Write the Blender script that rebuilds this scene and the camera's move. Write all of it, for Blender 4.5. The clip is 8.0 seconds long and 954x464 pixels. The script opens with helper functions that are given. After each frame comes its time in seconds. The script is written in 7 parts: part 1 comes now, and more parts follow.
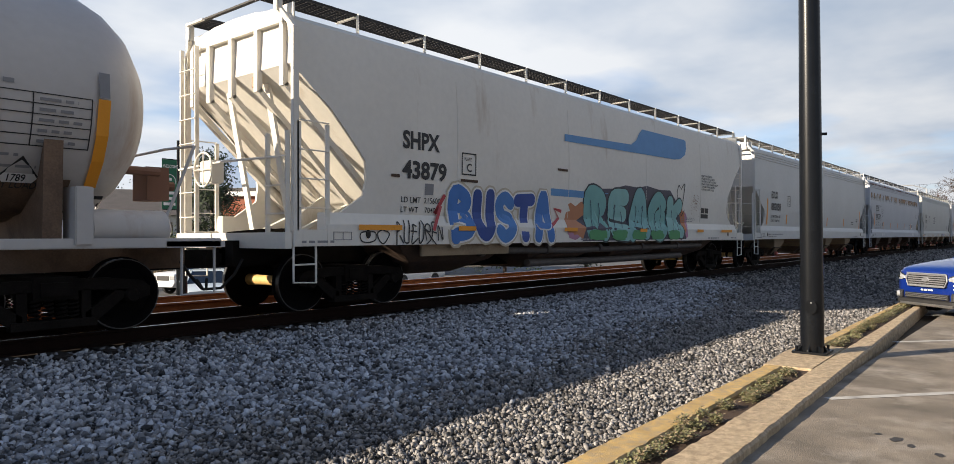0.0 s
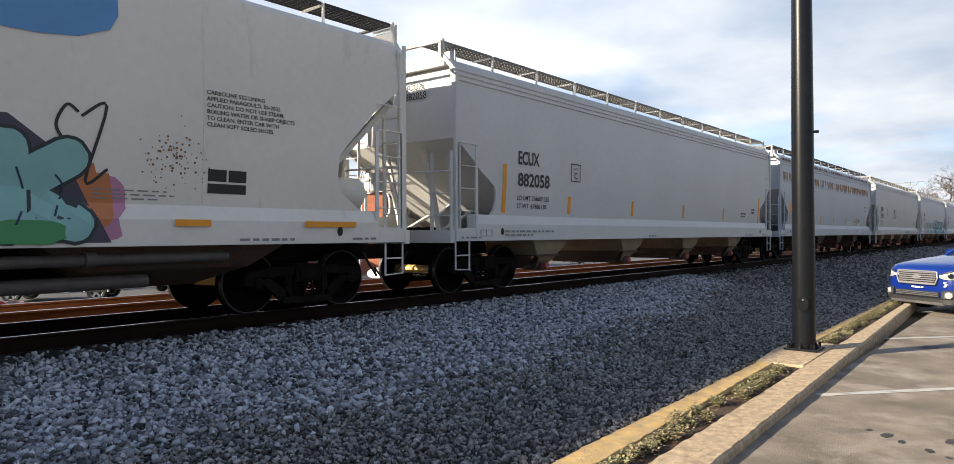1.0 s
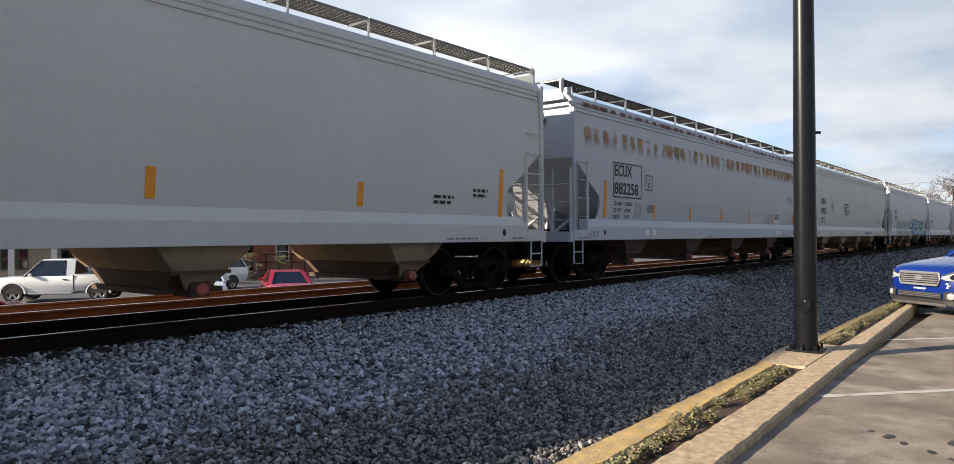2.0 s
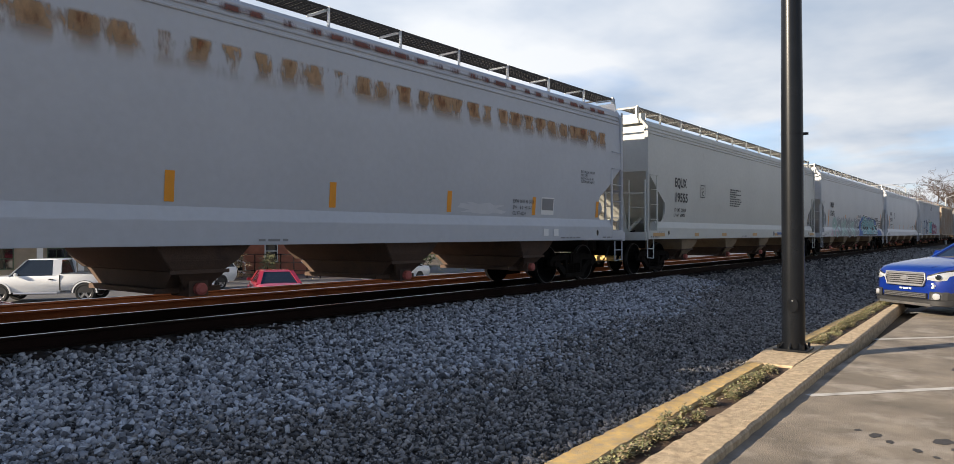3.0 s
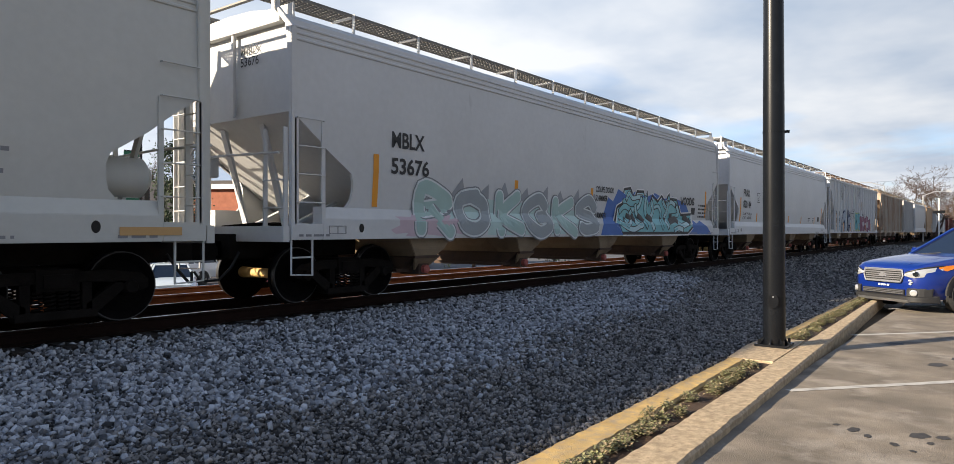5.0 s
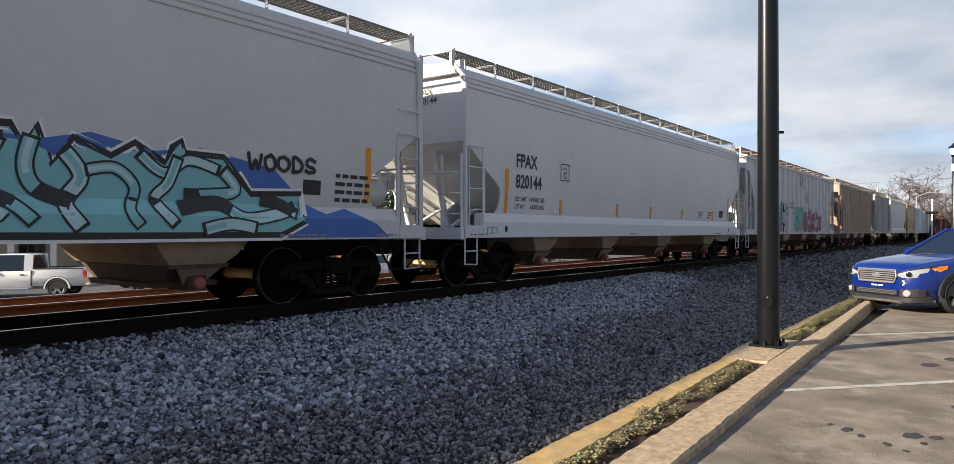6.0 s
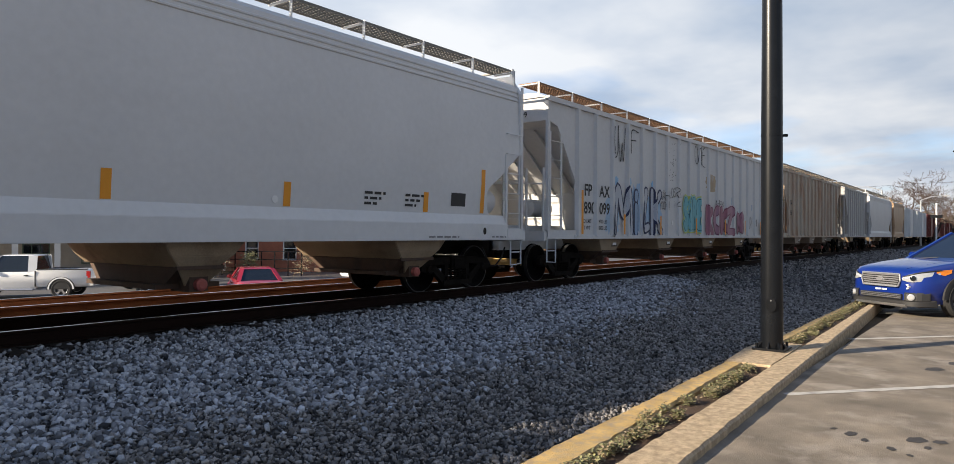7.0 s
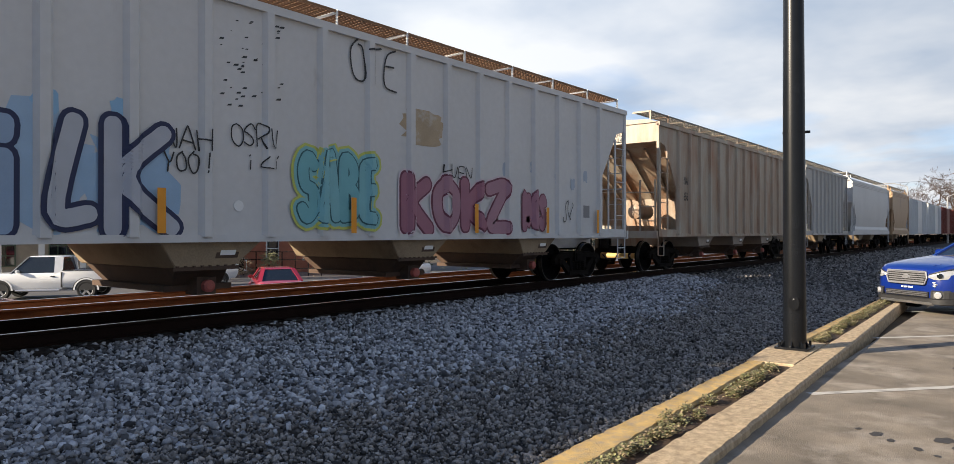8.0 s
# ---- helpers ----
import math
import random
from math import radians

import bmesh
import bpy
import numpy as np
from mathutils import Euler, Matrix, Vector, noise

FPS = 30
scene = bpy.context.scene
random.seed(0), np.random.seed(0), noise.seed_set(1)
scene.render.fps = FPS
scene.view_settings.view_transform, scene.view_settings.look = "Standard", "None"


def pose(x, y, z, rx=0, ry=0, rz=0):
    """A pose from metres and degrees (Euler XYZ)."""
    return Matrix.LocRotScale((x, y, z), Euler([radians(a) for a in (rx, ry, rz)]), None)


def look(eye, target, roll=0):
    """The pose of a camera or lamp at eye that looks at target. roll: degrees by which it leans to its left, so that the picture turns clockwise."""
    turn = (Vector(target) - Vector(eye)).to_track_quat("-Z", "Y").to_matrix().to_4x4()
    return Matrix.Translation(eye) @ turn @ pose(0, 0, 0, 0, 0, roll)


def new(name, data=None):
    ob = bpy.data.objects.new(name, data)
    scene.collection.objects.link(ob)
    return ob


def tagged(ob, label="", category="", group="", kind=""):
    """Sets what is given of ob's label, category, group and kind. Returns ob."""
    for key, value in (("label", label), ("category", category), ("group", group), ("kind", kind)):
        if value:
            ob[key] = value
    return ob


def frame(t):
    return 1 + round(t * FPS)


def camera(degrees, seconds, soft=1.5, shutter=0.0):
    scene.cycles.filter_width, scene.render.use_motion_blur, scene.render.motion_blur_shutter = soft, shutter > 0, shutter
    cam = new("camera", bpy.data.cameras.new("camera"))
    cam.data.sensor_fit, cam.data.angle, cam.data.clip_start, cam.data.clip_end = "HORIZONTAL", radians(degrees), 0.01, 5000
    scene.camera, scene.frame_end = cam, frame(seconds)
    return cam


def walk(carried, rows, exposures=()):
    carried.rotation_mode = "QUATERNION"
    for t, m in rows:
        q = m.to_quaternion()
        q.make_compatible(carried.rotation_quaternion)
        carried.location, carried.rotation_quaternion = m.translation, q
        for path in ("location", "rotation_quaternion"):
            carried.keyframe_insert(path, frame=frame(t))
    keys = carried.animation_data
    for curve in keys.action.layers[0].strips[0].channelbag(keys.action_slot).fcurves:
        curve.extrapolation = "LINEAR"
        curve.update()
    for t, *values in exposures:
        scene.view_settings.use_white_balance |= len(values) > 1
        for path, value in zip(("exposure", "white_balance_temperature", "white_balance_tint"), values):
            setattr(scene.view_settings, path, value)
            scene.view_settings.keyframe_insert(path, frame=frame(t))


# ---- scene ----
from functools import lru_cache

SECONDS = 8.0
SPEED = 16.4            # metres a second, towards -x
TRACK_Y = 10.15         # middle of the train's track; the top of its rails is z = 0
LOT_Z = -0.37

cam = camera(69.0, SECONDS, soft=0.5)
EYE = (0.0, 0.0, 1.18)
# seconds, turn to the left, tilt up, roll (degrees)
PATH = [
    (0.0, 2.48, 0.41, 0.22), (0.5, 2.26, 0.30, 0.15), (1.0, 1.94, 0.19, 0.23), (2.5, 2.11, 0.30, 0.21),
    (3.0, 1.23, 0.26, 0.15), (3.5, 0.49, 0.13, -0.05), (4.0, -0.12, 0.11, 0.02), (4.5, 0.0, 0.0, 0.0),
    (6.0, -0.47, -0.05, -0.06), (6.5, -0.60, 0.10, -0.23), (7.0, -0.22, 0.14, -0.25), (7.5, 0.59, 0.14, -0.24),
    (8.0, 1.33, 0.08, 0.05),
]
walk(cam, [(t, pose(*EYE, 90 + tilt, roll, -52.6 + turn)) for t, turn, tilt, roll in PATH],
     [(0.0, 0.95), (1.0, 1.26), (2.5, 1.06), (3.5, 1.08), (4.5, 1.14), (6.5, 1.01), (8.0, 1.09)])

# ---- light ----
SUN_ELEVATION, SUN_AZIMUTH = 21.1, 151.0   # azimuth counted from +x towards +y
sun_way = Vector((math.cos(radians(SUN_AZIMUTH)) * math.cos(radians(SUN_ELEVATION)),
                  math.sin(radians(SUN_AZIMUTH)) * math.cos(radians(SUN_ELEVATION)), math.sin(radians(SUN_ELEVATION))))
sun = new("sun", bpy.data.lights.new("sun", "SUN"))
sun.data.energy, sun.data.angle, sun.data.color = 5.0, radians(0.55), (1.0, 0.86, 0.68)
sun.matrix_world = look(sun_way * 50, (0, 0, 0))

world = bpy.data.worlds.new("sky")
scene.world = world
world.use_nodes = True


def build_sky():
    nt = world.node_tree
    nt.nodes.clear()
    N, link = nt.nodes.new, nt.links.new
    sky = N("ShaderNodeTexSky")
    sky.sky_type, sky.sun_disc = "NISHITA", False
    sky.sun_elevation, sky.sun_rotation = radians(SUN_ELEVATION), radians(90 - SUN_AZIMUTH)
    sky.altitude, sky.air_density, sky.dust_density, sky.ozone_density = 200, 1.0, 0.6, 1.6
    co = N("ShaderNodeTexCoord")
    sep = N("ShaderNodeSeparateXYZ")
    link(co.outputs["Generated"], sep.inputs[0])
    up = N("ShaderNodeMath"); up.operation = "MAXIMUM"; up.inputs[1].default_value = 0.0
    link(sep.outputs[2], up.inputs[0])
    lift = N("ShaderNodeMath"); lift.operation = "ADD"; lift.inputs[1].default_value = 0.16
    link(up.outputs[0], lift.inputs[0])
    dx = N("ShaderNodeMath"); dx.operation = "DIVIDE"
    dy = N("ShaderNodeMath"); dy.operation = "DIVIDE"
    link(sep.outputs[0], dx.inputs[0]); link(lift.outputs[0], dx.inputs[1])
    link(sep.outputs[1], dy.inputs[0]); link(lift.outputs[0], dy.inputs[1])
    plane = N("ShaderNodeCombineXYZ")
    link(dx.outputs[0], plane.inputs[0]); link(dy.outputs[0], plane.inputs[1])
    place = N("ShaderNodeMapping")
    place.inputs["Location"].default_value = CLOUD_SHIFT
    link(plane.outputs[0], place.inputs[0])
    big = N("ShaderNodeTexNoise")
    big.inputs["Scale"].default_value, big.inputs["Detail"].default_value = 0.62, 5
    big.inputs["Roughness"].default_value, big.inputs["Distortion"].default_value = 0.5, 0.2
    link(place.outputs[0], big.inputs["Vector"])
    cover = N("ShaderNodeValToRGB")
    cover.color_ramp.elements[0].position, cover.color_ramp.elements[1].position = 0.27, 0.45
    high = N("ShaderNodeMapRange")
    high.inputs[1].default_value, high.inputs[2].default_value = 0.25, 0.50
    high.inputs[3].default_value, high.inputs[4].default_value = 0.0, 0.17
    link(sep.outputs[2], high.inputs[0])
    thin = N("ShaderNodeMath"); thin.operation = "SUBTRACT"
    link(big.outputs["Fac"], thin.inputs[0]); link(high.outputs[0], thin.inputs[1])
    link(thin.outputs[0], cover.inputs[0])
    soft = N("ShaderNodeTexNoise")
    soft.inputs["Scale"].default_value, soft.inputs["Detail"].default_value = 1.1, 5
    link(place.outputs[0], soft.inputs["Vector"])
    shade = N("ShaderNodeValToRGB")
    shade.color_ramp.elements[0].position, shade.color_ramp.elements[1].position = 0.35, 0.62
    shade.color_ramp.elements[0].color = (0.50, 0.61, 0.78, 1)
    shade.color_ramp.elements[1].color = (0.97, 1.0, 1.045, 1)
    link(soft.outputs["Fac"], shade.inputs[0])
    # clouds are brighter on the sun's side
    dot = N("ShaderNodeVectorMath"); dot.operation = "DOT_PRODUCT"
    dot.inputs[1].default_value = (math.cos(radians(SUN_AZIMUTH - 70)), math.sin(radians(SUN_AZIMUTH - 70)), 0.0)
    link(co.outputs["Generated"], dot.inputs[0])
    glow = N("ShaderNodeMapRange")
    glow.inputs[1].default_value, glow.inputs[2].default_value = -0.8, 0.7
    glow.inputs[3].default_value, glow.inputs[4].default_value = CLOUD_BACK, CLOUD_FRONT
    link(dot.outputs["Value"], glow.inputs[0])
    cloud = N("ShaderNodeVectorMath"); cloud.operation = "SCALE"
    link(shade.outputs[0], cloud.inputs[0]); link(glow.outputs[0], cloud.inputs["Scale"])
    clear = N("ShaderNodeVectorMath"); clear.operation = "SCALE"
    clear.inputs["Scale"].default_value = SKY_STRENGTH
    deep = N("ShaderNodeVectorMath"); deep.operation = "MULTIPLY"
    deep.inputs[1].default_value = (0.66, 0.90, 1.20)
    link(sky.outputs[0], deep.inputs[0]); link(deep.outputs[0], clear.inputs[0])
    mix = N("ShaderNodeMix"); mix.data_type = "RGBA"
    link(cover.outputs[0], mix.inputs["Factor"])
    link(clear.outputs[0], mix.inputs["A"]); link(cloud.outputs[0], mix.inputs["B"])
    back = N("ShaderNodeBackground")
    back.inputs["Strength"].default_value = 1.0
    link(mix.outputs["Result"], back.inputs["Color"])
    out = N("ShaderNodeOutputWorld")
    link(back.outputs[0], out.inputs[0])


SKY_STRENGTH, CLOUD_FRONT, CLOUD_BACK = 0.074, 0.47, 0.235
CLOUD_SHIFT = (0.0, 0.0, 0.0)
build_sky()


# ---- materials ----
def surface(name, base, rough=0.6, metal=0.0, var=0.15, scale=2.0, fine=60.0, bump=0.15, stain=None, amount=0.0,
            stretch=(1, 1, 1), stain_scale=1.5, coat=0.0, islands=0.0, spec=0.5):
    """A painted, rusty, stony or earthen surface: two scales of tone, fine relief, and stains of a second colour."""
    m = bpy.data.materials.new(name)
    m.use_nodes = True
    nt = m.node_tree
    N, link = nt.nodes.new, nt.links.new
    bsdf = nt.nodes["Principled BSDF"]
    co = N("ShaderNodeTexCoord")
    n1 = N("ShaderNodeTexNoise"); n1.inputs["Scale"].default_value, n1.inputs["Detail"].default_value = scale, 6
    n2 = N("ShaderNodeTexNoise"); n2.inputs["Scale"].default_value, n2.inputs["Detail"].default_value = fine, 3
    link(co.outputs["Object"], n1.inputs["Vector"]); link(co.outputs["Object"], n2.inputs["Vector"])
    both = N("ShaderNodeMix"); both.inputs["Factor"].default_value = 0.4
    link(n1.outputs["Fac"], both.inputs["A"]); link(n2.outputs["Fac"], both.inputs["B"])
    tone = N("ShaderNodeValToRGB")
    tone.color_ramp.elements[0].position, tone.color_ramp.elements[1].position = 0.3, 0.7
    tone.color_ramp.elements[0].color = (*[c * (1 - var) for c in base], 1)
    tone.color_ramp.elements[1].color = (*[min(1, c * (1 + var)) for c in base], 1)
    link(both.outputs["Result"], tone.inputs[0])
    colour = tone.outputs[0]
    if islands:
        geo = N("ShaderNodeNewGeometry")
        spread = N("ShaderNodeMapRange")
        spread.inputs[3].default_value, spread.inputs[4].default_value = 1 - islands, 1 + islands
        link(geo.outputs["Random Per Island"], spread.inputs[0])
        scaled = N("ShaderNodeVectorMath"); scaled.operation = "SCALE"
        link(colour, scaled.inputs[0]); link(spread.outputs[0], scaled.inputs["Scale"])
        colour = scaled.outputs[0]
    if stain:
        place = N("ShaderNodeMapping"); place.inputs["Scale"].default_value = stretch
        n3 = N("ShaderNodeTexNoise"); n3.inputs["Scale"].default_value, n3.inputs["Detail"].default_value = stain_scale, 7
        n3.inputs["Roughness"].default_value = 0.65
        link(co.outputs["Object"], place.inputs[0]); link(place.outputs[0], n3.inputs["Vector"])
        cut = N("ShaderNodeValToRGB")
        cut.color_ramp.elements[0].position = 0.72 - 0.35 * amount
        cut.color_ramp.elements[1].position = 0.95 - 0.30 * amount
        link(n3.outputs["Fac"], cut.inputs[0])
        mix = N("ShaderNodeMix"); mix.data_type = "RGBA"
        link(cut.outputs[0], mix.inputs["Factor"]); link(colour, mix.inputs["A"])
        mix.inputs["B"].default_value = (*stain, 1)
        colour = mix.outputs["Result"]
    link(colour, bsdf.inputs["Base Color"])
    bsdf.inputs["Roughness"].default_value, bsdf.inputs["Metallic"].default_value = rough, metal
    bsdf.inputs["Coat Weight"].default_value, bsdf.inputs["Specular IOR Level"].default_value = coat, spec
    if bump:
        b = N("ShaderNodeBump"); b.inputs["Strength"].default_value, b.inputs["Distance"].default_value = bump, 0.01
        link(n2.outputs["Fac"], b.inputs["Height"]); link(b.outputs[0], bsdf.inputs["Normal"])
    return m


@lru_cache(maxsize=None)
def paint(r, g, b, rough=0.55):
    return surface("paint", (r, g, b), rough, var=0.08, scale=4, fine=90, bump=0.03)


RUST = (0.16, 0.055, 0.02)
GRIME = (0.16, 0.13, 0.10)


def car_paint(name, base, amount, stain=GRIME, stretch=(1.0, 1.0, 0.22), scale=1.1):
    return surface(name, base, 0.52, var=0.07, scale=0.6, fine=9, bump=0.03, stain=stain, amount=amount,
                   stretch=stretch, stain_scale=scale)


BLACK_PAINT = surface("black_paint", (0.006, 0.007, 0.009), 0.27, var=0.3, scale=5, fine=70, bump=0.03, spec=0.30)
# Trucks and wheels near-black: shade under the cars is put into their colour.
SHADED_TRUCK_IRON = surface("shaded_truck_iron", (0.013, 0.011, 0.0095), 0.8, var=0.4, scale=5, fine=60, bump=0.3, stain=(0.03, 0.016, 0.01), amount=0.3, spec=0.04)
SHADED_WHEEL_STEEL = surface("shaded_wheel_steel", (0.005, 0.0045, 0.0045), 0.75, var=0.4, scale=6, fine=60, bump=0.15, stain=(0.03, 0.015, 0.01), amount=0.3, spec=0.04)
TREAD = surface("bright_tread", (0.07, 0.07, 0.07), 0.4, 0.9, var=0.15, bump=0.02)
AXLE_PAINT = surface("axle_paint", (0.62, 0.40, 0.14), 0.6, var=0.2, scale=6, stain=GRIME, amount=0.3)
# Rail rust made near-black: the shade under the train is put into it.
SHADED_RAIL_RUST = surface("shaded_rail_rust", (0.014, 0.007, 0.005), 0.85, var=0.35, scale=2, fine=50, bump=0.3, spec=0.1)
RAIL_ORANGE = surface("rusty_rail", (0.17, 0.065, 0.028), 0.85, var=0.35, scale=2, fine=50, bump=0.3, spec=0.1)
RAIL_TOP = surface("rail_top", (0.55, 0.55, 0.55), 0.25, 0.9, var=0.1, bump=0.02)
# Shade under the train is painted into this bed and the ties.
SHADED_BED = surface("shaded_trackbed", (0.018, 0.013, 0.010), 0.95, var=0.4, scale=3, fine=50, bump=0.8, spec=0.1)
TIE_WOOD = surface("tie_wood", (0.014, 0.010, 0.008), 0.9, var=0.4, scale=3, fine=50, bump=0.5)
GRATING = surface("galvanised_grating", (0.20, 0.19, 0.17), 0.6, 0.5, var=0.25, bump=0.1)
GRATING_DARK = surface("dark_grating", (0.045, 0.042, 0.04), 0.7, 0.3, var=0.3, bump=0.1)
GRATING_RUSTY = surface("rusty_grating", (0.22, 0.12, 0.06), 0.75, 0.2, var=0.3, bump=0.1)
BALLAST = surface("ballast_stone", (0.285, 0.295, 0.315), 0.8, var=0.35, scale=14, fine=120, bump=0.3, islands=0.9, spec=0.3)
GRAVEL = surface("dark_gravel", (0.195, 0.185, 0.176), 0.9, var=0.3, scale=14, fine=120, bump=0.3, islands=0.85, spec=0.3)
# Both beds near-black: the shade in the gaps between stones is painted in.
BALLAST_GAP_SHADE = surface("shaded_ballast_bed", (0.022, 0.023, 0.026), 0.95, var=0.4, scale=20, fine=70, bump=0.8)
GRAVEL_GAP_SHADE = surface("shaded_gravel_bed", (0.025, 0.023, 0.022), 0.95, var=0.4, scale=25, fine=90, bump=0.8)
TRACK_DIRT = surface("rusty_track_dirt", (0.13, 0.055, 0.028), 0.95, var=0.4, scale=3, fine=50, bump=0.8)
ASPHALT = surface("worn_asphalt", (0.195, 0.162, 0.122), 0.85, var=0.55, scale=2.2, fine=120, bump=0.5, stain=(0.40, 0.35, 0.29), amount=0.62, stain_scale=1.6)
STREET = surface("street_asphalt", (0.09, 0.088, 0.088), 0.85, var=0.2, scale=1.0, fine=60, bump=0.2)
LINE_PAINT = surface("line_paint", (0.46, 0.44, 0.40), 0.75, var=0.2, scale=6, fine=60, stain=(0.2, 0.18, 0.16), amount=0.5, stain_scale=5)
OIL = surface("oil_stain", (0.048, 0.042, 0.036), 0.7, var=0.45, scale=9, fine=60, bump=0.3)
KERB = surface("kerb_concrete", (0.47, 0.36, 0.23), 0.9, var=0.42, scale=14, fine=260, bump=0.5, stain=(0.24, 0.175, 0.11), amount=0.75, stain_scale=17)
KERB_YELLOW = surface("yellow_kerb", (0.52, 0.35, 0.13), 0.85, var=0.32, scale=6, fine=260, bump=0.5, stain=(0.33, 0.26, 0.18), amount=0.8, stain_scale=14)
SOIL = surface("soil", (0.060, 0.035, 0.02), 0.95, var=0.4, scale=12, fine=80, bump=0.9)
LEAF = surface("groundcover_leaf", (0.17, 0.165, 0.075), 0.6, var=0.35, scale=9, bump=0.05, islands=0.4)
LEAF_DRY = surface("dry_leaf", (0.26, 0.20, 0.12), 0.8, var=0.3, scale=9, bump=0.05, islands=0.4)
BARK = surface("bark", (0.085, 0.058, 0.045), 0.9, var=0.3, scale=6, bump=0.4)
EVERGREEN = surface("evergreen_leaf", (0.028, 0.045, 0.014), 0.7, var=0.35, scale=5, bump=0.05, islands=0.5)
GRASS = surface("winter_grass", (0.075, 0.055, 0.032), 0.9, var=0.3, scale=1.5, fine=60, bump=0.5)
BRICK = surface("brick", (0.36, 0.13, 0.075), 0.85, var=0.2, scale=3, fine=50, bump=0.3)
WHITE_TRIM = surface("white_trim", (0.78, 0.77, 0.74), 0.6, var=0.05, bump=0.03)
ROOFING = surface("roofing", (0.10, 0.09, 0.085), 0.9, var=0.2, bump=0.3)
BLACK_RUBBER = surface("black_rubber", (0.015, 0.015, 0.015), 0.8, var=0.2, bump=0.1)
BLACK_PLASTIC = surface("black_plastic", (0.022, 0.022, 0.023), 0.55, var=0.15, bump=0.05)
CHROME = surface("chrome", (0.50, 0.50, 0.52), 0.28, 0.7, var=0.05, bump=0.0)
ALLOY = surface("alloy", (0.50, 0.50, 0.51), 0.3, 0.9, var=0.05, bump=0.0)
BLUE_CAR = surface("blue_car_paint", (0.004, 0.020, 0.165), 0.30, 0.0, var=0.06, scale=2, bump=0.0, coat=0.8, spec=0.3)
WHITE_CAR = surface("white_car_paint", (0.74, 0.75, 0.76), 0.3, var=0.03, scale=2, bump=0.0, coat=0.6)
RED_CAR = surface("red_car_paint", (0.30, 0.015, 0.028), 0.3, var=0.05, scale=2, bump=0.0, coat=0.8)
PALE_BLUE_CAR = surface("pale_car_paint", (0.55, 0.62, 0.66), 0.3, var=0.03, scale=2, bump=0.0, coat=0.6)
DARK_GLASS = surface("dark_glass", (0.012, 0.015, 0.018), 0.06, var=0.1, bump=0.0, coat=0.5)
LAMP_GLASS = surface("lamp_lens", (0.62, 0.63, 0.64), 0.12, 0.5, var=0.1, scale=20, bump=0.0, coat=1.0)
AMBER = surface("amber_lens", (0.75, 0.22, 0.02), 0.2, var=0.05, bump=0.0)
RED_LENS = surface("red_lens", (0.45, 0.02, 0.02), 0.2, var=0.05, bump=0.0)
GREEN_BANNER = surface("green_banner", (0.015, 0.13, 0.07), 0.7, var=0.1, bump=0.05)
DECAL_BLACK = paint(0.018, 0.018, 0.02)
DECAL_WHITE = paint(0.75, 0.75, 0.73)
DECAL_GREY = paint(0.22, 0.22, 0.23)
STRIPE = paint(0.78, 0.31, 0.018)


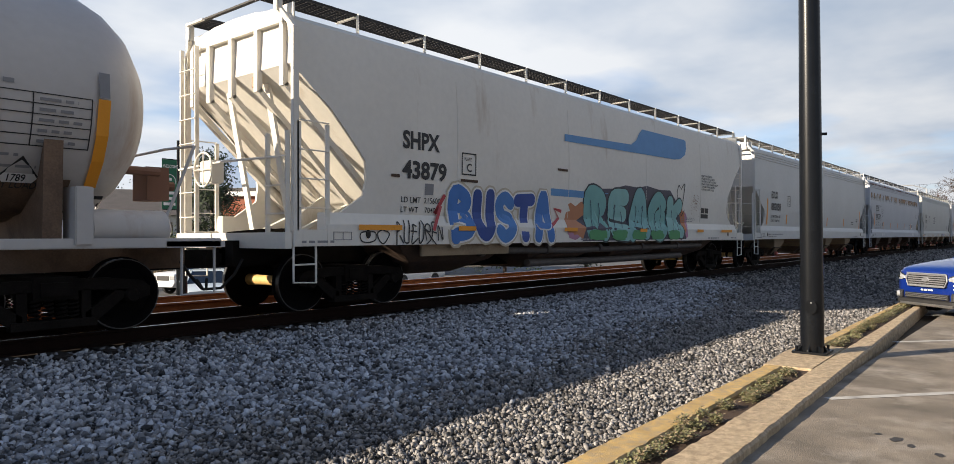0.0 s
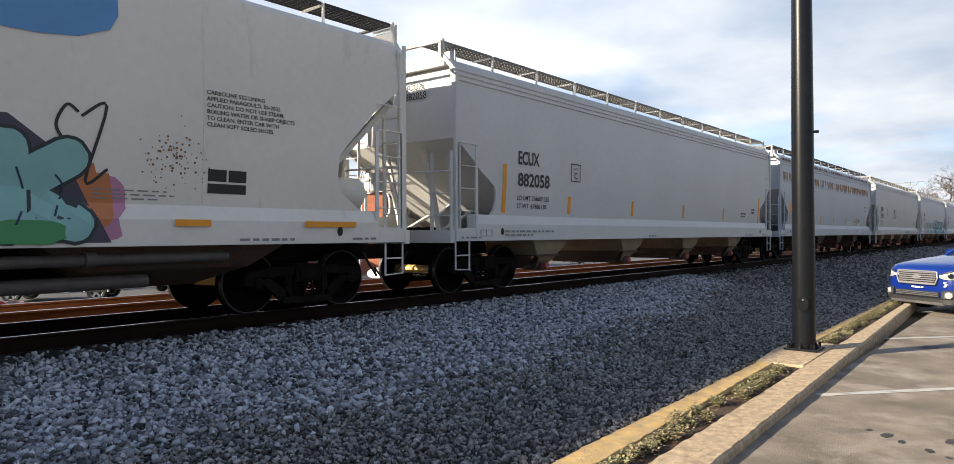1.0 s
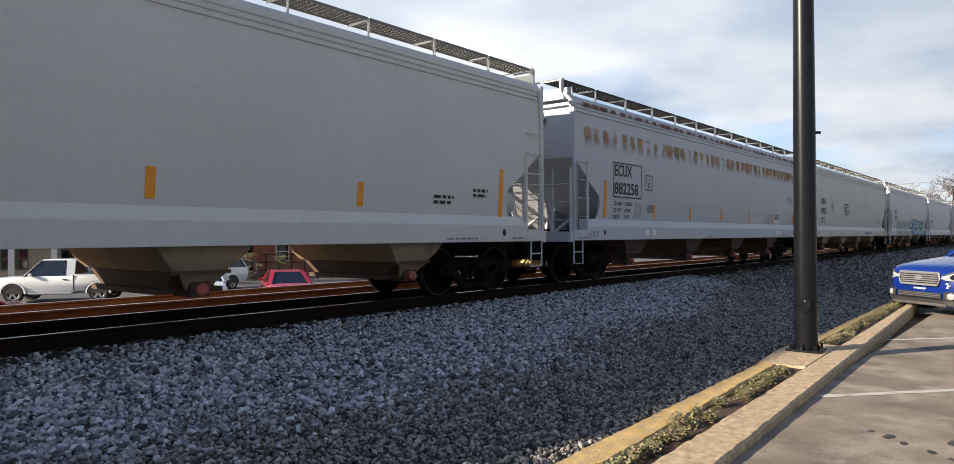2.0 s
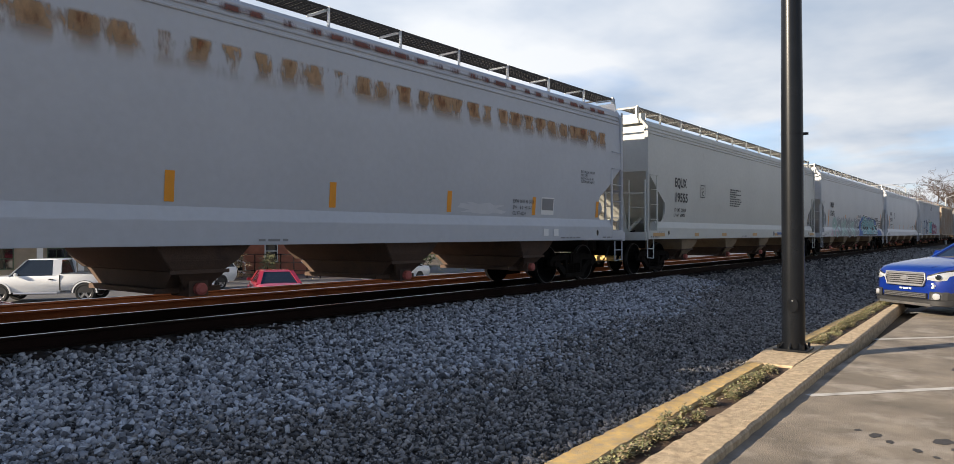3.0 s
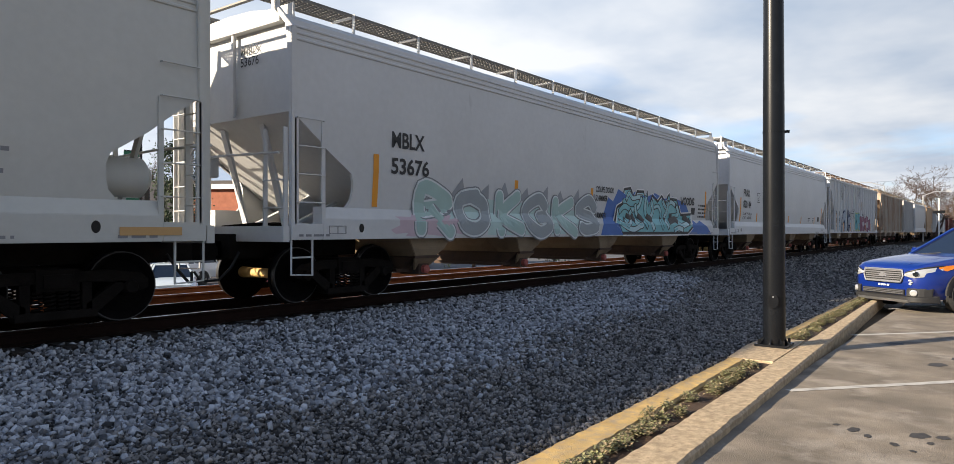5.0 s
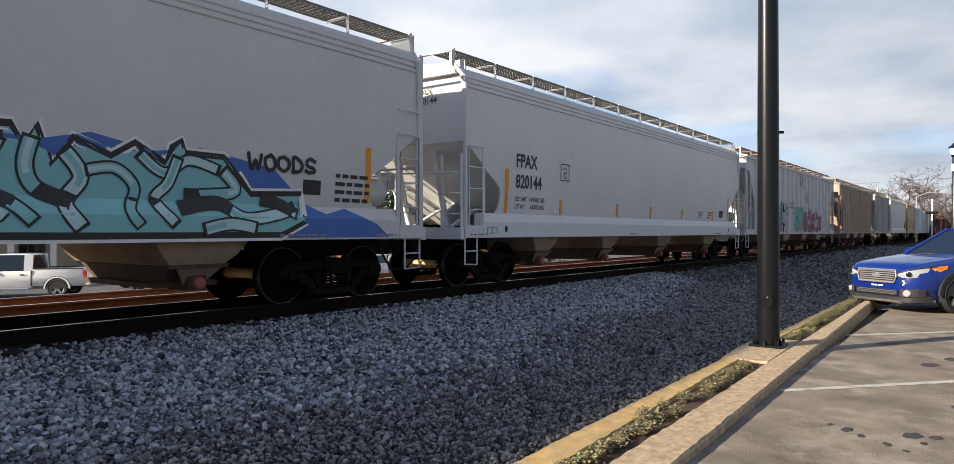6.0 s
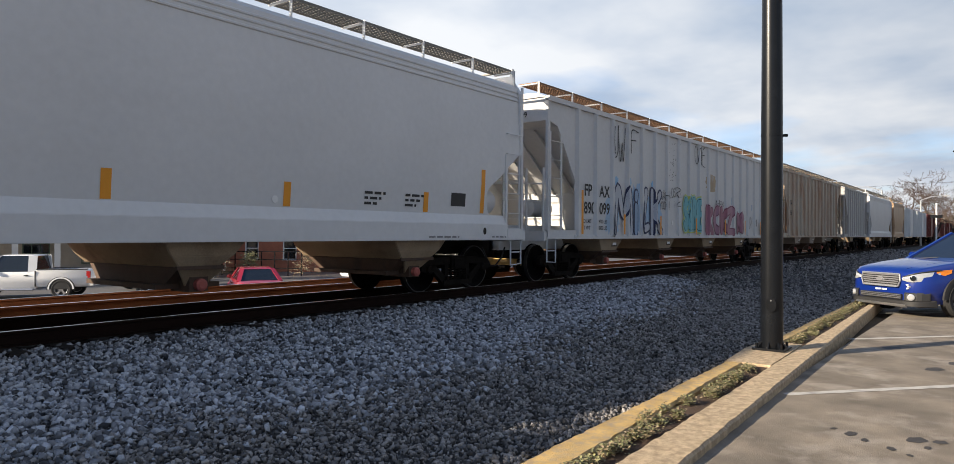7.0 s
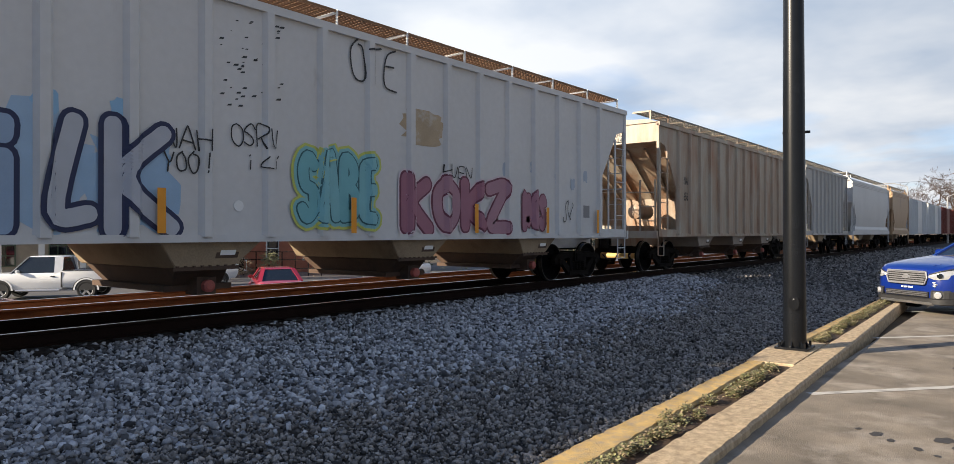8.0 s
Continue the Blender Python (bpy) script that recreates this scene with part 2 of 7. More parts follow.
# ---- building blocks ----
class Shape:
    """Vertices and faces of one mesh in the making."""

    def __init__(self):
        self.v, self.f = [], []

    def add(self, verts, faces):
        n = len(self.v)
        self.v += [tuple(p) for p in verts]
        self.f += [tuple(i + n for i in q) for q in faces]
        return self

    def box(self, x0, x1, y0, y1, z0, z1):
        return self.add([(x, y, z) for z in (z0, z1) for y in (y0, y1) for x in (x0, x1)],
                        [(0, 2, 3, 1), (4, 5, 7, 6), (0, 1, 5, 4), (2, 6, 7, 3), (0, 4, 6, 2), (1, 3, 7, 5)])

    def tube(self, path, radii, n=8, caps=True):
        """A round tube along a path of points; radii: one number or one a point."""
        pts = [Vector(p) for p in path]
        if isinstance(radii, (int, float)):
            radii = [radii] * len(pts)
        verts, faces = [], []
        for i, p in enumerate(pts):
            d = (pts[min(i + 1, len(pts) - 1)] - pts[max(i - 1, 0)]).normalized()
            a = d.orthogonal().normalized() if i == 0 else (a - d * a.dot(d)).normalized()
            b = d.cross(a)
            for k in range(n):
                w = 2 * math.pi * k / n
                verts.append(p + (a * math.cos(w) + b * math.sin(w)) * radii[i])
        for i in range(len(pts) - 1):
            for k in range(n):
                j = (k + 1) % n
                faces.append((i * n + k, i * n + j, (i + 1) * n + j, (i + 1) * n + k))
        if caps:
            faces += [tuple(range(n))[::-1], tuple(range((len(pts) - 1) * n, len(pts) * n))]
        return self.add(verts, faces)

    def beam(self, p, q, w, h, up=(0, 0, 1)):
        """A rectangular bar from p to q, w wide and h high."""
        p, q = Vector(p), Vector(q)
        d = (q - p).normalized()
        u = Vector(up)
        if abs(d.dot(u)) > 0.98:
            u = Vector((0, 1, 0))
        s = d.cross(u).normalized()
        u = s.cross(d)
        vs = [c + s * (i * w / 2) + u * (j * h / 2) for c in (p, q) for i, j in ((-1, -1), (1, -1), (1, 1), (-1, 1))]
        return self.add(vs, [(0, 1, 2, 3), (7, 6, 5, 4), (0, 4, 5, 1), (1, 5, 6, 2), (2, 6, 7, 3), (3, 7, 4, 0)])

    def prism(self, outline, axis, a, b):
        """An outline (two coordinates, in the order of the remaining axes) drawn out along an axis from a to b."""
        n = len(outline)
        def place(u, v, w):
            c = [u, v]
            c.insert(axis, w)
            return c
        vs = [place(u, v, a) for u, v in outline] + [place(u, v, b) for u, v in outline]
        return self.add(vs, [tuple(range(n))[::-1], tuple(range(n, 2 * n))] + [(i, (i + 1) % n, n + (i + 1) % n, n + i) for i in range(n)])

    def loft(self, rings, closed=True, caps=True):
        n = len(rings[0])
        vs = [p for r in rings for p in r]
        fs = []
        for i in range(len(rings) - 1):
            for k in range(n if closed else n - 1):
                j = (k + 1) % n
                fs.append((i * n + k, i * n + j, (i + 1) * n + j, (i + 1) * n + k))
        if caps:
            fs += [tuple(range(n))[::-1], tuple(range((len(rings) - 1) * n, len(rings) * n))]
        return self.add(vs, fs)


def part(name, shape, material, parent=None, label="", bevel=0.0, smooth=0.0):
    """Links a shape as one mesh object; smooth: shade smooth below that angle."""
    me = bpy.data.meshes.new(name)
    me.from_pydata(shape.v, [], shape.f)
    bm = bmesh.new()
    bm.from_mesh(me)
    if bevel:
        bmesh.ops.bevel(bm, geom=bm.edges[:], offset=bevel, segments=2, affect="EDGES", clamp_overlap=True)
    bmesh.ops.recalc_face_normals(bm, faces=bm.faces[:])
    bm.to_mesh(me)
    bm.free()
    me.materials.append(material)
    if smooth:
        me.polygons.foreach_set("use_smooth", [True] * len(me.polygons))
        me.set_sharp_from_angle(angle=radians(smooth))
    ob = new(name, me)
    ob.parent = parent
    if label:
        tagged(ob, label)
    return ob


def thing(name, label, category, m=None, group="", kind=""):
    ob = new(name)
    if m is not None:
        ob.matrix_world = m
    return tagged(ob, label, category, group, kind)


def structure(name, shape, material, label, category="", bevel=0.0, smooth=0.0):
    return tagged(part(name, shape, material, None, "", bevel, smooth), label, category, "", "structure")


@lru_cache(maxsize=None)
def letters(text, bold):
    """Flat letters of height about 0.7 per unit: vertices and faces."""
    cu = bpy.data.curves.new("letters", "FONT")
    cu.body, cu.size, cu.offset, cu.resolution_u = text, 1.0, bold, 3
    ob = bpy.data.objects.new("letters", cu)
    me = bpy.data.meshes.new_from_object(ob)
    vs, fs = [tuple(v.co) for v in me.vertices], [tuple(p.vertices) for p in me.polygons]
    bpy.data.objects.remove(ob)
    bpy.data.curves.remove(cu)
    bpy.data.meshes.remove(me)
    return vs, fs
# Rusty brown, darkened so that it carries the shade below the sills.
OUTLET_BROWN = surface("rusty_shaded_outlet", (0.085, 0.050, 0.032), 0.85, var=0.4, scale=2, fine=50, bump=0.3, stain=(0.03, 0.02, 0.016), amount=0.7, stain_scale=2)


# ---- ground, track, kerbs ----
def lot_z(x):
    """The lot falls gently away along the kerb."""
    return -0.295 - 0.0075 * max(x - 4, 0)


def build_ground():
    """One sheet from horizon to horizon: lot, gravel strip, trackbed, and the street below the bank."""
    prof = [(-400, -1.2), (-30, -1.2), (2.3, -0.46), (2.45, -0.36), (5.0, -0.36), (8.0, -0.33), (8.9, -0.26), (15.3, -0.26), (16.2, -0.5), (19.5, -1.86), (600, -1.86)]
    xs = [-400, -60, -20, 0, 20, 40, 60, 100, 200, 700]
    s = Shape()
    s.add([(x, y, z) for x in xs for y, z in prof],
          [(i * len(prof) + j, (i + 1) * len(prof) + j, (i + 1) * len(prof) + j + 1, i * len(prof) + j + 1)
           for i in range(len(xs) - 1) for j in range(len(prof) - 1)])
    structure("ground", s, GRASS, "dry winter ground round the railway", "ground")
    structure("shaded_gravel_bed", Shape().prism([(2.45, -0.42), (2.45, -0.335), (5.25, -0.335), (5.25, -0.42)], 0, -30, 140), GRAVEL_GAP_SHADE,
              "gravel strip bed coloured near-black for shade between stones", "gravel")
    structure("shaded_ballast_bed", Shape().prism([(5.25, -0.42), (5.25, -0.335), (8.1, -0.31), (8.95, -0.23), (9.0, -0.42)], 0, -30, 140), BALLAST_GAP_SHADE,
              "ballast shoulder bed coloured near-black for shade between stones", "gravel")
    # The strip below the train is split off and coloured for its shade.
    structure("trackbed", Shape().box(-60, 240, 9.0, 11.5, -0.42, -0.215), SHADED_BED, "trackbed painted dark for the shade under the train", "trackbed")
    structure("trackbed_far", Shape().box(-60, 240, 11.5, 15.3, -0.42, -0.212), TRACK_DIRT, "rust-brown trackbed under the second track", "trackbed")
    structure("street", Shape().box(-80, 260, 21.0, 44.0, -1.95, -1.80), STREET, "grey asphalt street with parked vehicles", "road")
    structure("parking_lot", Shape().add([(x, y, lot_z(x) - d) for d in (0, .12) for x in (-40, 4, 90) for y in (-30, 1.75)], [(0, 2, 3, 1), (2, 4, 5, 3), (6, 7, 9, 8), (8, 9, 11, 10), (1, 3, 9, 7), (3, 5, 11, 9), (0, 6, 8, 2), (2, 8, 10, 4), (0, 1, 7, 6), (4, 10, 11, 5)]), ASPHALT, "worn grey asphalt parking lot in low sun", "parking lot")


def scatter(name, material, x0, x1, count, size, y_low, y_high, z_of, label, seed):
    """Loose stones, each a broken, uneven block of eight corners, thrown over a strip; nearer ground gets more."""
    rng = np.random.default_rng(seed)
    u = rng.random(count)
    x = x0 + (x1 - x0) * u ** 1.5
    lo, hi = y_low(x), y_high(x)
    y = lo + (hi - lo) * rng.random(count)
    r = size * (0.5 + 1.0 * rng.random(count) ** 2) * (1 + 0.03 * np.maximum(x - 8, 0))
    base = np.array([(x, y, z) for z in (-1, 1) for y in (-1, 1) for x in (-1, 1)], float)
    faces = np.array([(0, 2, 3), (0, 3, 1), (4, 5, 7), (4, 7, 6), (0, 1, 5), (0, 5, 4), (2, 6, 7), (2, 7, 3), (0, 4, 6), (0, 6, 2), (1, 3, 7), (1, 7, 5)])
    v = base[None] * (0.42 + 0.58 * rng.random((count, 8, 3)))
    v *= (np.array([1.0, 0.78, 0.55]) * (0.75 + 0.5 * rng.random((count, 1, 3))))
    q = rng.normal(size=(count, 4)) * (1.0, 0.55, 0.55, 1.0); q /= np.linalg.norm(q, axis=1)[:, None]
    w, a, b, c = q.T
    R = np.stack([np.stack([1 - 2 * (b * b + c * c), 2 * (a * b - c * w), 2 * (a * c + b * w)], -1),
                  np.stack([2 * (a * b + c * w), 1 - 2 * (a * a + c * c), 2 * (b * c - a * w)], -1),
                  np.stack([2 * (a * c - b * w), 2 * (b * c + a * w), 1 - 2 * (a * a + b * b)], -1)], 1)
    v = np.einsum("nij,nkj->nki", R, v) * r[:, None, None]
    v[:, :, 0] += x[:, None]; v[:, :, 1] += y[:, None]
    v[:, :, 2] += (z_of(y) + r * (0.9 * rng.random(count) - 0.05))[:, None]
    f = (faces[None] + (np.arange(count) * 8)[:, None, None]).reshape(-1, 3)
    me = bpy.data.meshes.new(name)
    me.vertices.add(count * 8); me.vertices.foreach_set("co", v.reshape(-1))
    me.loops.add(f.size); me.loops.foreach_set("vertex_index", f.reshape(-1).astype(np.int32))
    me.polygons.add(len(f)); me.polygons.foreach_set("loop_start", np.arange(0, f.size, 3, dtype=np.int32))
    me.update(calc_edges=True)
    me.validate()
    me.materials.append(material)
    return tagged(new(name, me), label, "gravel", "", "stuff")


def bed_height(y):
    return np.interp(y, [2.4, 5.25, 8.1, 8.95, 9.4], [-0.335, -0.335, -0.31, -0.23, -0.21])


def edge(x):
    """Wavering border between the dark gravel and the pale ballast, which thins out along the track."""
    return np.interp(x, [0, 5, 9, 13, 18, 22, 40], [4.9, 5.0, 5.3, 6.0, 7.4, 9.0, 9.0]) + 0.25 * np.sin(x * 0.8) + 0.14 * np.sin(x * 2.3 + 1)


def build_stones():
    ragged = np.random.default_rng(5)
    scatter("ballast_stones", BALLAST, -3.5, 22, 86000, 0.0290, lambda x: np.minimum(edge(x) - 1.3 * ragged.random(len(x)) ** 3, 9.0), lambda x: 9.12 + 0 * x, bed_height,
            "broken pale grey ballast stones beside the track", 3)
    scatter("gravel_stones", GRAVEL, -2.0, 20, 92000, 0.0185, lambda x: 2.42 + 0.012 * x, lambda x: np.minimum(edge(x) + 1.2 * ragged.random(len(x)) ** 2, 9.1), bed_height,
            "fine dark gravel between ballast and kerb", 4)
    scatter("far_gravel_stones", GRAVEL, 17, 80, 18000, 0.022, lambda x: 2.7 + 0 * x, lambda x: 9.1 + 0 * x, bed_height, "dark gravel farther along the track", 7)


def build_track(y, z, name, top, rust, label):
    """A track: ties, two rails with foot, web and head, and tie plates."""
    track = thing(name, label, "railway track", pose(0, y, z))
    for side in (-1, 1):
        c = side * 0.755
        prof = [(-.075, -.185), (.075, -.185), (.075, -.172), (.012, -.155), (.010, -.045), (.036, -.036), (.036, -.004), (-.036, -.004),
                (-.036, -.036), (-.010, -.045), (-.012, -.155), (-.075, -.172)]
        rail = part("rail", Shape().prism([(c + a, b) for a, b in prof], 0, -60, 240), rust, track)
        part("running_surface", Shape().prism([(c - .028, -.005), (c + .028, -.005), (c + .024, 0), (c - .024, 0)], 0, -60, 240), top, rail, "bright worn rail head")
    rng = random.Random(2)
    tie = None
    for i in range(130):
        x = -8 + i * 0.53
        s = Shape().box(-0.115, 0.115, -1.3, 1.3, -0.30, -0.187)
        if tie is None:
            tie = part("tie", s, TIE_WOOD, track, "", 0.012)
            one = tie
        else:
            one = new("tie", tie.data)
            one.parent = track
        one.location, one.rotation_euler = (x + rng.uniform(-.03, .03), rng.uniform(-.05, .05), rng.uniform(-.01, 0)), (0, 0, rng.uniform(-.02, .02))
    return track


def run(x, a, slope):
    return a + slope * (x - 3.6)


def build_kerbs():
    """Yellow kerb on the gravel side, planting strip, and the broad kerb of the lot, all running slightly towards the track."""
    def strip(name, y0, y1, slope0, slope1, z0, z1, x0, x1, material, label, cuts, jag=0.0):
        rng = random.Random(name)
        xs = [x0 + (x1 - x0) * i / cuts for i in range(cuts + 1)]
        rings = []
        for x in xs:
            a, b = run(x, y0, slope0) + rng.uniform(-jag, jag), run(x, y1, slope1) + rng.uniform(-jag, jag)
            t = z1 + rng.uniform(-jag, jag) * 0.6
            rings.append([(x, a, z0), (x, a, t - 0.02), (x, a + 0.02, t), (x, b - 0.02, t), (x, b, t - 0.02), (x, b, z0)])
        return structure(name, Shape().loft(rings), material, label, "kerb", 0, 40)
    strip("kerb_yellow", 2.125, 2.39, 0.040, 0.022, -0.45, -0.235, -6, 8.0, KERB_YELLOW, "worn yellow-painted concrete kerb beside gravel", 230, 0.006)
    strip("kerb_yellow_far", 2.20, 2.42, 0.020, 0.012, -0.45, -0.235, 9.6, 40, KERB_YELLOW, "worn yellow-painted concrete kerb beside gravel", 120, 0.008)
    strip("kerb_lot", 1.56, 1.91, 0.040, 0.024, -0.45, -0.235, -6, 40, KERB, "weathered concrete kerb along the parking lot", 700, 0.0055)
    strip("planting_soil", 1.90, 2.15, 0.025, 0.022, -0.45, -0.262, -6, 40, SOIL, "bare brown soil in a narrow planting strip", 160, 0.012)
    structure("lamp_pad", Shape().prism([(7.9, 1.99), (9.7, 2.05), (9.7, 2.56), (8.9, 2.58), (8.3, 2.53), (7.9, 2.50)], 2, -0.45, -0.231), KERB, "square concrete pad under the lamp post", "kerb", 0.015)
    # low groundcover
    rng = random.Random(11)
    clumps = [(x, rng.gauss(0.005, 0.04), rng.uniform(.04, .08), rng.uniform(.03, .09)) for x in [3.2 + 13.5 * (i + rng.random()) / 110 for i in range(110)]
              if not (7.75 < x < 9.8 or 5.45 < x < 5.75 or 7.3 < x < 7.5 or 3.9 < x < 4.05) and rng.random() < .86]

    def cover(name, material, count, size, label):
        s = Shape()
        for i in range(count):
            cx, cy, spread, tall = rng.choice(clumps)
            x, off = rng.gauss(cx, spread * .9), rng.gauss(cy, spread * .55)
            if not -.12 < off < .12 or 7.8 < x < 9.75:
                continue
            y = run(x, 2.045, 0.026) + off
            z = -0.262 + tall * rng.random() ** .8 * max(0, 1 - ((off - cy) / .14) ** 2)
            a, t = rng.uniform(0, 6.3), rng.uniform(-0.5, 0.9)
            d = Vector((math.cos(a), math.sin(a), t)).normalized()
            w = d.cross(Vector((0, 0, 1))).normalized() * size * 0.5
            p = Vector((x, y, z))
            tip = p + d * size * rng.uniform(0.7, 1.4)
            mid_p = (p + tip) / 2 + Vector((0, 0, size * 0.15))
            s.add([p, mid_p + w, tip, mid_p - w], [(0, 1, 2, 3)])
        return tagged(part(name, s, material), label, "groundcover", "", "stuff")
    cover("groundcover", LEAF, 15000, 0.021, "low green groundcover growing in the planting strip")
    cover("dry_leaves", LEAF_DRY, 6500, 0.022, "dry brown leaves caught in the planting strip")


def build_lot():
    for i, x in enumerate((6.95, 11.47, 16.0, 20.5)):
        y = run(x, 1.56, 0.038)
        d = Vector((1.36, -1.13, 0)).normalized()
        n = Vector((0.64, 0.77, 0)) * 0.05
        p, q = Vector((x, y - .06, lot_z(x))), Vector((x, y - .06, lot_z(x))) + d * 5.0
        q.z = lot_z(q.x)
        s = Shape()
        k = 24
        rng = random.Random(i)
        rings = []
        for j in range(k + 1):
            c = p.lerp(q, j / k)
            a, b = n * rng.uniform(.85, 1.1), n * rng.uniform(.85, 1.1)
            rings.append([c - a + Vector((0, 0, .004)), c + b + Vector((0, 0, .004))])
        s.loft(rings, False, False)
        structure("stall_line", s, LINE_PAINT, "faded white stall line on asphalt", "road marking")
    rng = random.Random(5)
    for x, y, r in ((5.84, 0.91, .042), (5.72, 0.80, .028), (5.96, .50, .06), (5.60, .62, .03), (5.92, 1.04, .022), (6.0, .36, .04), (5.78, .42, .025), (10.9, 1.2, .10), (9.4, .62, .09), (10.0, .45, .08), (6.0, -.3, .05), (5.5, .5, .02), (7.2, .3, .03), (6.9, -.2, .04)):
        s = Shape()
        n = 30
        pts = [(x + r * 1.5 * math.cos(a) * k, y + r * math.sin(a) * k, lot_z(x) + .004) for a, k in ((2 * math.pi * i / n, 1 + .16 * math.sin(2 * 2 * math.pi * i / n + x * 9) + .10 * math.sin(5 * 2 * math.pi * i / n + x * 31)) for i in range(n))]
        s.add(pts, [tuple(range(n))])
        structure("oil_stain", s, OIL, "dark oil stain on asphalt", "stain")


def build_lamp_post():
    post = thing("lamp_post", "tall black round steel lamp post on concrete pad", "lamp post", pose(9.03, 2.275, -0.228, 0, -0.5, 0))
    part("base_plate", Shape().box(-.19, .19, -.19, .19, 0, .028), BLACK_PAINT, post, "", 0.006)
    for a in range(4):
        w = math.pi / 4 + a * math.pi / 2
        part("bolt", Shape().tube([(.2 * math.cos(w), .2 * math.sin(w), .02), (.2 * math.cos(w), .2 * math.sin(w), .085)], .016, 6), BLACK_PAINT, post)
    for a in range(8):
        w = a * math.pi / 4
        c, n = Vector((math.cos(w), math.sin(w), 0)), Vector((-math.sin(w), math.cos(w), 0)) * .006
        part("gusset", Shape().add([c * .1 - n + Vector((0, 0, .028)), c * .185 - n + Vector((0, 0, .028)), c * .1 - n + Vector((0, 0, .14)),
                                    c * .1 + n + Vector((0, 0, .028)), c * .185 + n + Vector((0, 0, .028)), c * .1 + n + Vector((0, 0, .14))],
                                   [(0, 1, 2), (5, 4, 3), (0, 3, 4, 1), (1, 4, 5, 2), (2, 5, 3, 0)]), BLACK_PAINT, post)
    part("shaft", Shape().tube([(0, 0, .02), (0, 0, 3.0), (0, 0, 8.5)], [.132, .124, .095], 28), BLACK_PAINT, post, "", 0, 40)
    d = Vector((-.985, -.17, 0))
    side = Vector((.17, -.985, 0))
    s = Shape()
    n = 14
    c = d * .128 + Vector((0, 0, .56))
    s.add([c + (side * math.cos(2 * math.pi * i / n) * .062 + Vector((0, 0, math.sin(2 * math.pi * i / n) * .088))) + d * k for k in (0, .015) for i in range(n)],
          [tuple(range(n, 2 * n))] + [(i, (i + 1) % n, n + (i + 1) % n, n + i) for i in range(n)])
    hand_hole = part("cover_plate", s, BLACK_PAINT, post, "oval hand-hole cover")
    part("screw", Shape().tube([c + d * .014 + Vector((0, 0, .05)), c + d * .022 + Vector((0, 0, .05))], .01, 8), ALLOY, hand_hole)
    part("clamp_band", Shape().tube([(0, 0, 2.62), (0, 0, 2.64)], .129, 24), BLACK_PAINT, post)
    part("clamp_screw", Shape().beam((.05, -.12, 2.63), (.08, -.16, 2.63), .03, .03), BLACK_PAINT, post)
    part("bracket", Shape().beam((.0, -.09, 4.32), (.02, -.26, 4.32), .04, .05), surface("red_bracket", (.12, .03, .02), .6), post, "small dark red bracket")
    return post


# ---- rolling stock ----
HALF = 1.60


def side_y(z):
    """Half width of the bowed side sheets at a height."""
    return float(np.interp(z, [1.3, 1.55, 2.2, 2.9, 3.6, 4.08, 4.42], [1.50, 1.535, 1.585, 1.60, 1.585, 1.555, 1.50]))


def flat_y(z):
    return 1.56


def hull_y(z):
    """The outermost surface of the near side: the proud sill, its sloped top, then the bowed sheet."""
    return float(np.interp(z, [1.05, 1.38, 1.57], [HALF + .02, HALF + .02, 1.538])) if z < 1.57 else side_y(z)


def wrap(verts, faces, side, lift):
    """Lays a flat figure in (x, z) on the near side, cut in strips so that it follows the bow and the sill."""
    bm = bmesh.new()
    vs = [bm.verts.new((x, 0, z)) for x, z in verts]
    for f in faces:
        try:
            bm.faces.new([vs[i] for i in f])
        except ValueError:
            pass
    zs = [z for _, z in verts]
    low, high = min(zs), max(zs)
    for z in [1.38, 1.57] + [low + k * 0.3 for k in range(1, max(1, int((high - low) / 0.3)))]:
        if low < z < high:
            bmesh.ops.bisect_plane(bm, geom=bm.verts[:] + bm.edges[:] + bm.faces[:], plane_co=(0, 0, z), plane_no=(0, 0, 1))
    for v in bm.verts:
        v.co.y = -side(v.co.z) - lift
    bm.verts.index_update()
    s = Shape()
    s.v = [tuple(v.co) for v in bm.verts]
    s.f = [tuple(v.index for v in q.verts) for q in bm.faces]
    bm.free()
    return s


def decal(name, parent, outline, material, label="", side=hull_y, lift=0.006):
    """A flat painted patch on the near side, from an outline in (x, z)."""
    return part(name, wrap(outline, [tuple(range(len(outline)))], side, lift), material, parent, label)


def patch(name, parent, x0, x1, z0, z1, material, label="", side=hull_y, lift=0.006):
    return decal(name, parent, [(x0, z0), (x1, z0), (x1, z1), (x0, z1)], material, label, side, lift)


def lettering(parent, text, x, z, height, material=None, width=1.0, bold=0.0, side=hull_y, lift=0.009, spacing=1.0, end=False, name="lettering", slant=0.0, fit=0.0):
    """Painted words on the near side (or on the -x end sheet when end is given: its x place)."""
    vs, fs = letters(text, bold)
    k = height / 0.70
    if fit:
        width = fit / (k * (max(v[0] for v in vs) - min(v[0] for v in vs)))
    s = Shape()
    s.v = []
    for a, b, _ in vs:
        zz = z + b * k
        xx = x + (a + slant * b) * k * width
        s.v.append((xx, -side(zz) - lift, zz) if end is False else (end, -xx, zz))
    s.f = list(fs)
    return part(name, s, material or DECAL_BLACK, parent)


